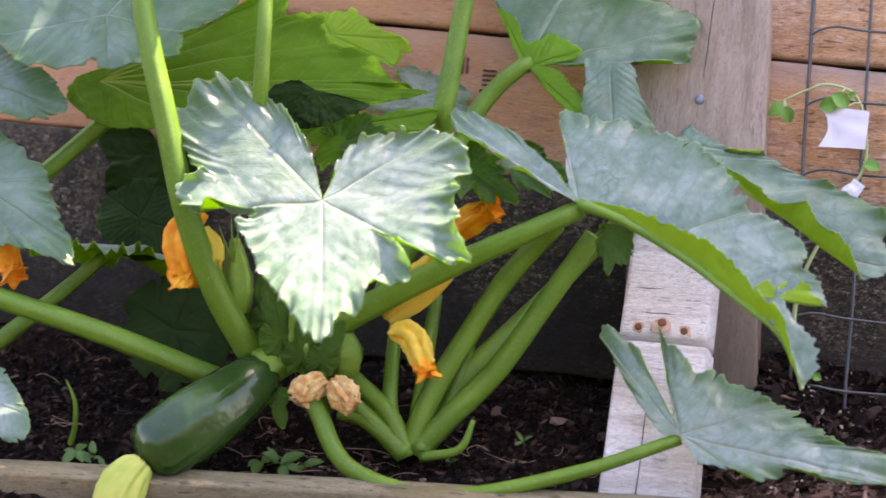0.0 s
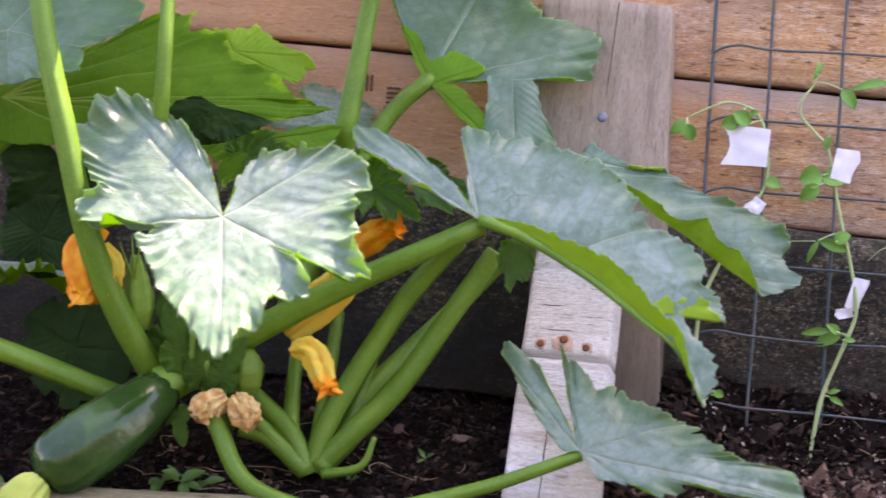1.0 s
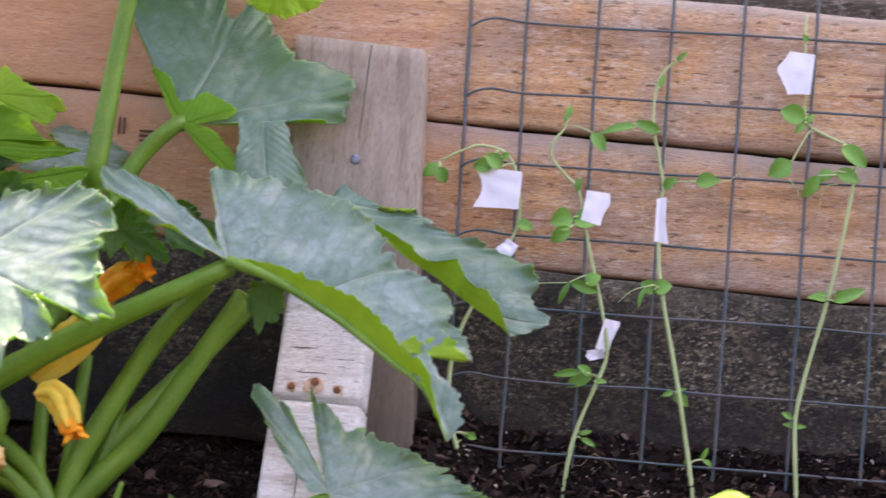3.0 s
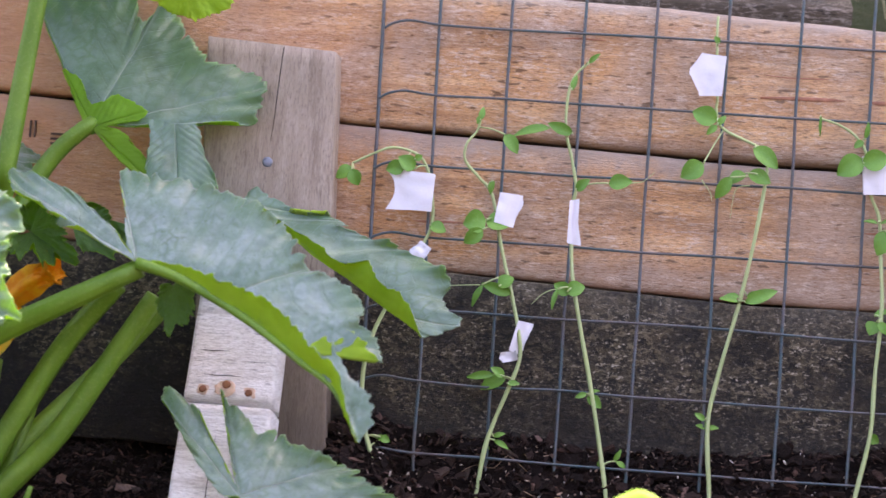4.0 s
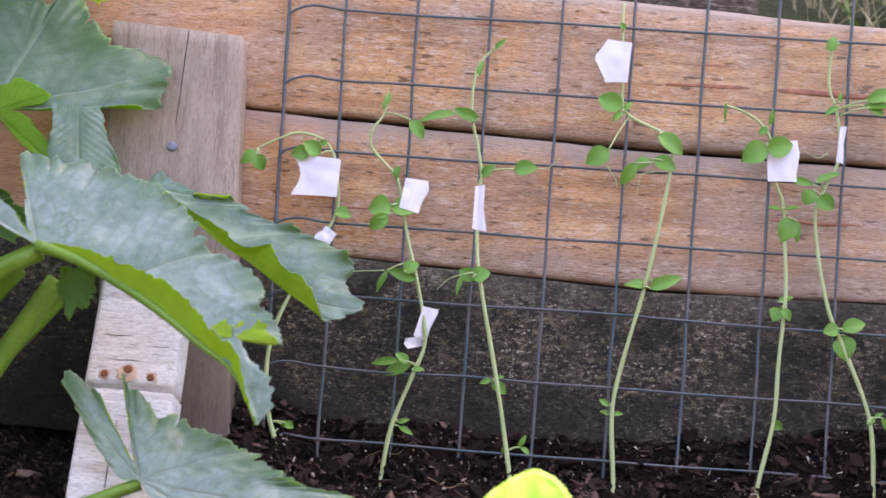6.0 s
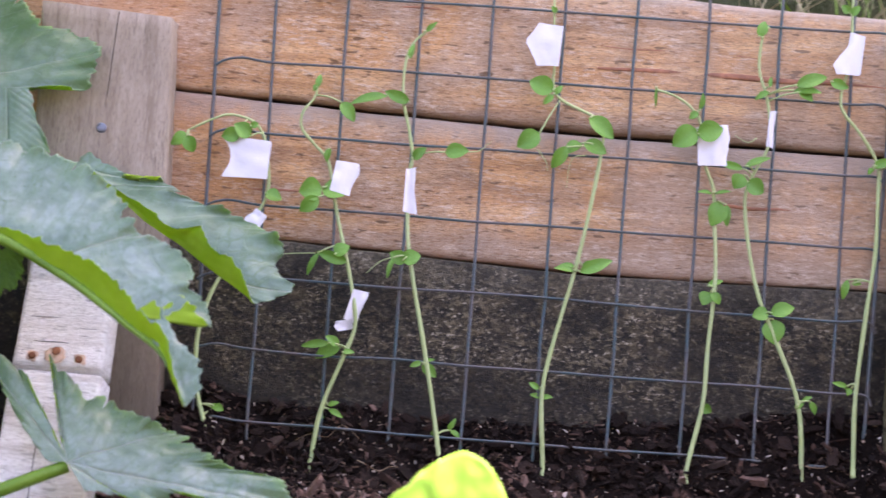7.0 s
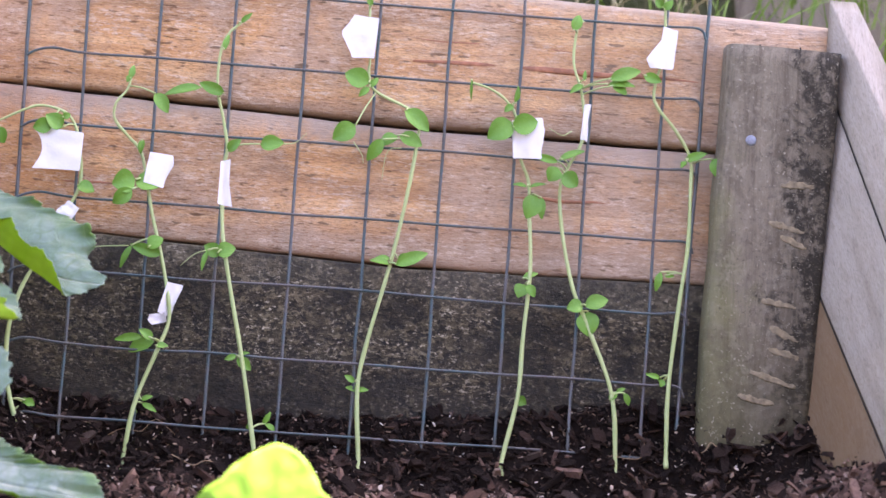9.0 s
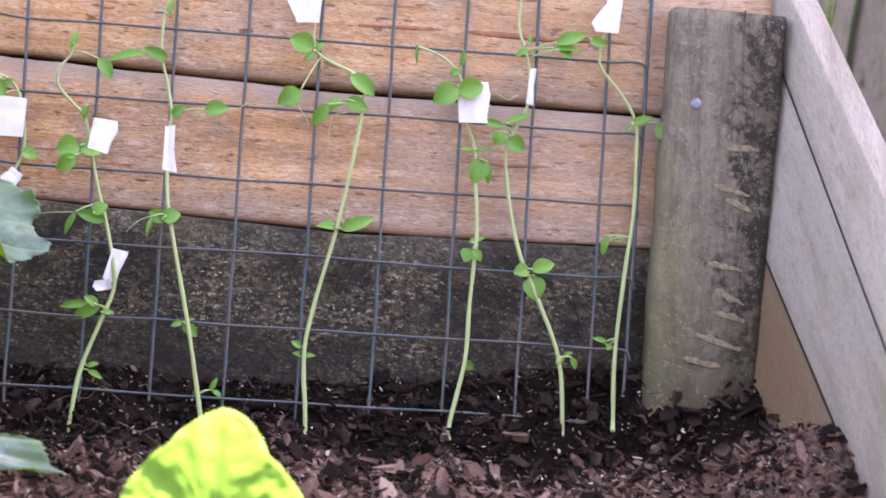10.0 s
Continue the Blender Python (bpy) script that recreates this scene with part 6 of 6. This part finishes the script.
for x, y, z, way, size in ((-0.361, -0.150, -0.246, (-0.3, -0.1, 0.95), 0.030), (-0.345, -0.150, -0.258, (0.1, -0.2, 0.95), 0.028), (-0.374, -0.135, -0.240, (-0.1, 0.0, 0.95), 0.034), (-0.330, -0.155, -0.258, (0.35, -0.1, 0.85), 0.022), (-0.335, -0.13, -0.270, (0.3, -0.1, -0.9), 0.018), (-0.36, -0.15, -0.285, (0.3, -0.3, -0.8), 0.016)):
    leaf((x, y, z), way, (0.1, -0.9, 0.35), size, (), top="leaf_crown", under="leaf_crown", cut=0.62, droop=0.15, ruffle=0.05, seed=int(-x * 1000), lengths=(1.35, 0.26, 0.26, 0.16, 0.16), teeth=0.02, label="small green young leaf at the crown")


def bare_stalk(points, thick, thin=0.65):
    line = smooth_path([Vector(p) for p in points], 7)
    return part("stalk", tube(bmesh.new(), line, lambda s: thick * (1.1 - (1.1 - thin) * s), 20, 0.17), M["stalk"], plant)


# the stalks of the hidden leaves and the fan of stems at the foot of the plant
bare_stalk(((-0.27, -0.12, -0.314), (-0.247, -0.12, -0.287), (-0.219, -0.118, -0.254), (-0.191, -0.115, -0.207), (-0.162, -0.118, -0.16)), 0.0078, 0.85)
bare_stalk(((-0.274, -0.12, -0.314), (-0.262, -0.118, -0.275), (-0.241, -0.115, -0.232), (-0.218, -0.115, -0.192), (-0.186, -0.125, -0.154)), 0.0078, 0.85)
bare_stalk(((-0.385, -0.13, -0.280), (-0.406, -0.135, -0.278), (-0.474, -0.165, -0.255), (-0.551, -0.180, -0.236), (-0.640, -0.190, -0.216)), 0.0076, 0.9)
bare_stalk(((-0.640, -0.110, -0.215), (-0.600, -0.112, -0.185), (-0.560, -0.10, -0.145), (-0.505, -0.085, -0.085), (-0.48, -0.078, -0.050)), 0.0068, 0.85)
bare_stalk(((-0.274, -0.125, -0.318), (-0.290, -0.125, -0.290), (-0.325, -0.125, -0.262)), 0.0066, 0.9)
bare_stalk(((-0.275, -0.128, -0.316), (-0.302, -0.130, -0.296), (-0.322, -0.132, -0.292)), 0.0062, 0.8)
bare_stalk(((-0.274, -0.125, -0.315), (-0.298, -0.13, -0.296), (-0.316, -0.135, -0.281)), 0.0062, 0.7)
bare_stalk(((-0.277, -0.12, -0.316), (-0.29, -0.12, -0.286), (-0.297, -0.095, -0.212)), 0.0062, 0.7)
bare_stalk(((-0.272, -0.12, -0.315), (-0.271, -0.115, -0.284), (-0.272, -0.09, -0.208)), 0.0062, 0.7)
bare_stalk(((-0.267, -0.125, -0.314), (-0.253, -0.11, -0.286), (-0.242, -0.085, -0.212)), 0.0062, 0.7)
bare_stalk(((-0.262, -0.135, -0.316), (-0.236, -0.138, -0.308), (-0.228, -0.138, -0.288)), 0.0035, 0.5)


def rounded(profile, line, sides=20, lobes=0, depth=0.0, crinkle=0.0, seed=0, steps=10, twist=0.0):
    """A body of changing thickness round a line: profile(s) gives the radius."""
    bm = bmesh.new()
    path = smooth_path([Vector(p) for p in line], steps)
    rings, side = [], None
    for i, p in enumerate(path):
        s = i / (len(path) - 1)
        way = (path[min(i + 1, len(path) - 1)] - path[max(i - 1, 0)]).normalized()
        side = (way.orthogonal() if side is None else side - way * side.dot(way)).normalized()
        up = way.cross(side)
        ring = []
        for k in range(sides):
            a = 2 * math.pi * k / sides
            r = profile(s) * (1 + depth * math.cos(a * lobes + twist * s))
            q = p + (side * math.cos(a) + up * math.sin(a)) * r
            if crinkle:
                q += (q - p).normalized() * crinkle * (noise.noise(q * 150 + Vector((seed, 0, 0))) + 0.8 * noise.noise(q * 420) + 0.4 * noise.noise(q * 900))
            ring.append(bm.verts.new(q))
        rings.append(ring)
    for a, b in zip(rings, rings[1:]):
        for k in range(sides):
            bm.faces.new((a[k], a[(k + 1) % sides], b[(k + 1) % sides], b[k]))
    bm.faces.new(rings[0][::-1])
    bm.faces.new(rings[-1])
    return bm


def body(s):
    return 0.0005 + 0.0240 * (max(0.0, 1 - (2 * s - 1.12) ** 4 * 0.75)) ** 0.5 * (0.62 + 0.38 * min(1, s * 1.5)) * min(1.0, (1 - s) * 14) ** 0.45


fruit = part("fruit", rounded(body, ((-0.367, -0.135, -0.262), (-0.392, -0.165, -0.292), (-0.436, -0.197, -0.334)), 40, 6, 0.032), M["fruit"], plant, "glossy dark green courgette fruit")
part("blossom", rounded(lambda s: 0.0022 + 0.0130 * math.sin(math.pi * min(1, 0.12 + s * 0.72)) ** 0.75, ((-0.432, -0.200, -0.334), (-0.439, -0.207, -0.345), (-0.443, -0.212, -0.360), (-0.443, -0.214, -0.380)), 60, 10, 0.10, 0.0008), M["blossom_end"], fruit, "pale green and yellow closed blossom with ribs")
part("stem_end", rounded(lambda s: 0.013 - 0.002 * s, ((-0.375, -0.145, -0.268), (-0.362, -0.135, -0.258), (-0.350, -0.125, -0.255)), 12, 5, 0.12), M["stalk"], fruit)


def petal_sheet(root, way, out, length, wide, flare, seed, crinkle):
    """One thin ruffled petal that grows along way and turns outwards."""
    side = way.cross(out).normalized()
    rows, cols = 14, 10
    skins = []
    for skin in (0, 1):
        grid = []
        for j in range(rows + 1):
            t = j / rows
            turn = flare * t ** 1.6
            run = way * math.cos(turn * 0.6) + out * math.sin(turn * 0.6)
            half = wide * (0.55 + 0.75 * math.sin(math.pi * min(1.0, 0.25 + 0.6 * t))) * (1 - t ** 6 * 0.7)
            row = []
            for i in range(cols + 1):
                u = i / cols * 2 - 1
                lift = out * (-0.55 * half * u * u + crinkle * (0.3 + t) * (noise.noise(Vector((u * 2.6 + seed, t * 4.0, seed))) + 0.6 * noise.noise(Vector((u * 6, t * 9 + seed, 1)))))
                tip = 1 + 0.10 * noise.noise(Vector((u * 4, seed, 3)))
                p = root + run * length * t * tip + side * half * u + lift + out * (0.06 * length * (1 - abs(u)) * t) - out * 0.0005 * skin
                row.append(p)
            grid.append(row)
        skins.append(grid)
    bm = bmesh.new()
    for skin, grid in enumerate(skins):
        made = [[bm.verts.new(p) for p in row] for row in grid]
        for a, b in zip(made, made[1:]):
            for k in range(cols):
                bm.faces.new((a[k], a[k + 1], b[k + 1], b[k]) if skin == 0 else (a[k], b[k], b[k + 1], a[k + 1]))
    return bm


def flower(line, size, colour, tip_colour, seed, crinkle=0.0007, label="", folds=5, flare=0.5):
    """A half-closed or withering blossom: a fluted tube and five thin ruffled petals at its mouth."""
    withered = colour == "petal_dry"
    bloom = part("flower", rounded(lambda s: size * (0.32 + 0.62 * math.sin(math.pi * min(1, 0.08 + s * 0.72)) ** 0.9), line, 60, folds, 0.20, crinkle, seed, 18, 1.2), M[colour], plant, label)
    end = Vector(line[-1])
    way = (end - Vector(line[-2])).normalized()
    rng = random.Random(seed)
    first = way.orthogonal().normalized()
    for k in range(7 if withered else 5):
        out = first.copy()
        out.rotate(Matrix.Rotation(2 * math.pi * k / (7 if withered else 5) + rng.uniform(-0.25, 0.25), 3, way))
        long = size * rng.uniform(0.7, 1.4) * (0.5 if withered else 1.0)
        bm = petal_sheet(end - way * size * 0.75 + out * size * 0.45, way, out, long + size * 0.6, size * rng.uniform(0.60, 0.85), (0.25 if withered else flare) * rng.uniform(0.5, 1.7), seed + k, size * (0.34 if withered else 0.20))
        part("petal", bm, M[tip_colour], bloom)
    return bloom


flower(((-0.425, -0.15, -0.165), (-0.437, -0.155, -0.185), (-0.430, -0.158, -0.210)), 0.011, "petal", "petal", 3, label="drooping orange flower")
flower(((-0.419, -0.162, -0.178), (-0.411, -0.163, -0.190), (-0.410, -0.165, -0.203)), 0.008, "petal_yellow", "petal_yellow", 4, label="yellow-green flower tube")
flower(((-0.585, -0.16, -0.195), (-0.565, -0.165, -0.195), (-0.55, -0.168, -0.215)), 0.010, "petal", "petal", 5, label="orange flower")
flower(((-0.27, -0.10, -0.175), (-0.252, -0.105, -0.158), (-0.238, -0.11, -0.150)), 0.010, "petal", "petal", 6, label="orange flower behind the broad leaf")
flower(((-0.298, -0.125, -0.225), (-0.278, -0.125, -0.205), (-0.258, -0.125, -0.185)), 0.013, "petal_yellow", "petal", 7, label="long yellow flower with an orange mouth")
flower(((-0.285, -0.15, -0.235), (-0.270, -0.155, -0.236), (-0.259, -0.158, -0.256)), 0.0088, "petal_yellow", "petal", 8, 0.0012, "hanging orange flower")
flower(((-0.325, -0.16, -0.270), (-0.335, -0.165, -0.278), (-0.337, -0.167, -0.284)), 0.0105, "petal_dry", "petal_dry", 9, 0.0016, "withered brown flower", 11)
flower(((-0.318, -0.16, -0.270), (-0.311, -0.165, -0.277), (-0.305, -0.167, -0.284)), 0.0098, "petal_dry", "petal_dry", 10, 0.0016, "withered yellow-brown flower", 9)
part("bud", rounded(lambda s: 0.0015 + 0.0095 * math.sin(math.pi * min(1, 0.1 + 0.85 * s)) ** 0.8 * (1 - 0.3 * s), ((-0.394, -0.14, -0.232), (-0.397, -0.142, -0.210), (-0.402, -0.142, -0.182)), 20, 5, 0.14, 0.001), M["bud"], plant, "pointed green flower bud")
for way in ((-0.010, 0.004), (0.004, 0.006), (-0.002, 0.010)):
    part("sepal", tube(bmesh.new(), smooth_path([Vector((-0.399, -0.148, -0.200)), Vector((-0.400 + way[0] * 0.6, -0.150, -0.188 + way[1] * 0.5)), Vector((-0.402 + way[0], -0.148, -0.178 + way[1]))], 4), lambda s: 0.0014 * (1 - 0.85 * s), 6), M["bud"], plant, "narrow green sepal of a bud")
for x, z, h in ((-0.355, -0.262, 0.055), (-0.335, -0.262, 0.05), (-0.345, -0.268, 0.035), (-0.32, -0.268, 0.03)):
    part("bud", rounded(lambda s: 0.0015 + 0.009 * math.sin(math.pi * min(1, 0.15 + 0.8 * s)) ** 0.8, ((x, -0.135, z), (x + 0.003, -0.14, z + h * 0.5), (x + 0.002, -0.142, z + h)), 16, 5, 0.18, 0.0012), M["bud"], plant, "small green bud")

# ---- white stake leaning on the post ----
stake = thing("wooden_stake", "white-painted flaking stake leaning back against the post", "stake", (-0.11, -0.16, -0.35))


def stake_section(a, b):
    def section(s):
        f = a + (b - a) * s
        left = Vector((-0.141, -0.155, -0.355)).lerp(Vector((-0.147, -0.052, -0.150)), f)
        right = Vector((-0.078, -0.155, -0.355)).lerp(Vector((-0.088, -0.052, -0.150)), f)
        back = Vector((0.004, 0.016, -0.008))
        return left, right, right + back, left + back
    return section


part("board", board(0.2, stake_section(0.0, 0.622), 0.003, 24, 0.0010, 31), M["stake"], stake)
part("board", board(0.2, stake_section(0.638, 1.0), 0.004, 16, 0.0010, 32), M["stake"], stake)
for x, y, z, r in ((-0.132, -0.0868, -0.2175, 0.0026), (-0.116, -0.0885, -0.2135, 0.0029), (-0.101, -0.0872, -0.2180, 0.0026)):
    part("screw", disc(bmesh.new(), (x, y, z), (0, -0.9, 0.44), r, 0.0012, 12), M["rust"], stake, "rusty screw head")

for x, y, z, r in ((-0.132, -0.0862, -0.2175, 0.0042), (-0.117, -0.0878, -0.2160, 0.0066), (-0.101, -0.0868, -0.2185, 0.0048)):
    stain = disc(bmesh.new(), (x, y, z), (0, -0.9, 0.44), r, 0.0002, 18)
    for v in stain.verts:
        v.co += (v.co - Vector((x, y, z))) * 0.35 * noise.noise(v.co * 300)
    part("rust_stain", stain, M["rust_stain"], stake)
for x0, f, length in ((-0.128, 0.80, 0.020), (-0.105, 0.86, 0.016), (-0.098, 0.77, 0.015), (-0.118, 0.72, 0.03), (-0.112, 0.92, 0.018)):
    at = Vector((x0, -0.155, -0.355)).lerp(Vector((x0, -0.052, -0.150)), f)
    part("crack", tube(bmesh.new(), smooth_path([at + Vector((length * (k / 4 - 0.5), -0.0002, 0.0012 * noise.noise(Vector((k * 1.7, f * 40, 0))))) for k in range(5)], 4), lambda s: 0.0003 * math.sin(math.pi * (0.1 + 0.85 * s)), 6), M["crack"], stake)

drip = smooth_path([Vector((-0.1165 + dx, -0.155, -0.355)).lerp(Vector((-0.1195 + dx, -0.052, -0.150)), f) + Vector((0, -0.0003, 0)) for f, dx in ((0.12, 0.0), (0.22, 0.0004), (0.36, -0.0005), (0.50, 0.0), (0.61, 0.0006))], 4)
part("crack", tube(bmesh.new(), drip, lambda s: 0.0004 * (1 - 0.5 * s), 6), M["crack"], stake, "dark crack down the paint")
part("knot", disc(bmesh.new(), Vector((-0.118, -0.155, -0.355)).lerp(Vector((-0.118, -0.052, -0.150)), 0.06), (0, -0.9, 0.44), 0.0055, 0.001, 14), M["crack"], stake, "dark knot low on the stake")

# ---- ink stamp on the second plank: illegible bars ----
stamp = thing("ink_stamp", "faded illegible black stamp on an orange plank", "stamp", (-0.275, 0.004, -0.05))
for x0, z0, w, h in ((-0.2905, -0.047, 0.0012, 0.012), (-0.287, -0.047, 0.0012, 0.012), (-0.2745, -0.0445, 0.010, 0.0016), (-0.2745, -0.0480, 0.010, 0.0016), (-0.2745, -0.0515, 0.010, 0.0016), (-0.2745, -0.0550, 0.010, 0.0016), (-0.2760, -0.0595, 0.008, 0.0022)):
    part("bar", slab(bmesh.new(), (x0, 0.0042, z0), (x0 + w, 0.0060, z0 + h)), M["ink"], stamp, smooth=False)

# ---- weeds and roots on the soil ----
def weed(x, y, seed, size, count):
    """A small seedling with a few narrow leaves, on the soil at the world's x and y."""
    rng = random.Random(seed)
    z = soil_height(x, y) - 0.002
    ob = thing("weed_seedling", "small green weed seedling in the dark compost", "weed", (x, y, z), "weeds in the bed", basis=Matrix.Identity(4))
    top = Vector((x, y, z + size * 0.6))
    part("stem", tube(bmesh.new(), smooth_path([Vector((x, y, z)), top], 4), 0.0008, 6), M["weed"], ob)
    for k in range(count):
        a = 2 * math.pi * k / count + rng.uniform(-0.5, 0.5)
        way = Vector((math.cos(a), math.sin(a), rng.uniform(-0.6, 0.9)))
        part("leaf", leaflet(bmesh.new(), top + way.normalized() * size * 0.5, way, Vector((0, -0.5, 1)), size * rng.uniform(0.6, 1.1), rng.uniform(0.35, 0.6)), M["weed"], ob)
    return ob


for number, (x, y, size, count) in enumerate(((-0.495, -0.290, 0.014, 5), (-0.485, -0.285, 0.012, 4), (-0.460, -0.215, 0.008, 3), (-0.370, -0.275, 0.016, 4), (-0.352, -0.282, 0.017, 5), (-0.338, -0.275, 0.012, 4), (-0.205, -0.205, 0.009, 3), (-0.245, -0.25, 0.008, 3))):
    weed(x, y, 90 + number, size, count)
blade = thing("grass_seedling", "single upright grass blade in the compost", "grass", (-0.508, -0.27, 0.295), basis=Matrix.Identity(4))
part("blade", tube(bmesh.new(), smooth_path([Vector((-0.510, -0.272, 0.295)), Vector((-0.503, -0.272, 0.315)), Vector((-0.502, -0.270, 0.335)), Vector((-0.508, -0.268, 0.350))], 5), lambda s: 0.0025 * (1 - s) ** 0.6 + 0.0002, 6), M["stalk"], blade)


def roots(count, seed):
    """Dry root hairs and straws lying about."""
    rng = random.Random(seed)
    bm = bmesh.new()
    for _ in range(count):
        x, y = (rng.uniform(-0.40, -0.15), rng.uniform(-0.30, -0.22)) if rng.random() < 0.4 else (rng.uniform(-0.6, 0.5), rng.uniform(-0.27, -0.11))
        a, length = rng.uniform(0, 6.28), rng.uniform(0.012, 0.045)
        pts = []
        for k in range(5):
            px, py = x + math.cos(a) * length * k / 4, y + math.sin(a) * length * 0.5 * k / 4
            py = max(-0.30, min(-0.10, py))
            a += rng.gauss(0, 0.45)
            pts.append(Vector((px, py, soil_height(px, py) + 0.002 + rng.uniform(0, 0.003))))
        tube(bm, smooth_path(pts, 3), rng.uniform(0.00015, 0.00035), 5)
    ob = part("dry_roots", bm, M["root"], None)
    return tagged(ob, "dry straw-coloured root hairs on the compost", "roots", "", "stuff")


roots(70, 7)

# ---- blurred young leaf in front of the bed ----
seedling = thing("squash_seedling", "sunlit yellow-green young squash leaf on its stalk", "seedling", (0.15, -0.36, -0.5))
young = part("leaf", leaf_blade((0.157, -0.345, -0.320), (0.03, 0.12, 0.99), (0.0, -0.92, 0.35), 0.064, cut=0.24, droop=0.12, ruffle=0.01, seed=20, teeth=0.0, lengths=(1.04, 0.74, 0.74, 0.72, 0.72), angles=(0.0, 0.95, -0.95, 2.0, -2.0)), [M["leaf_sunny"], M["leaf_sunny"]], seedling)
part("stalk", tube(bmesh.new(), smooth_path([Vector((0.157, -0.344, -0.323)), Vector((0.155, -0.33, -0.38)), Vector((0.15, -0.36, -0.5))], 6), 0.003, 10), M["stalk"], young)
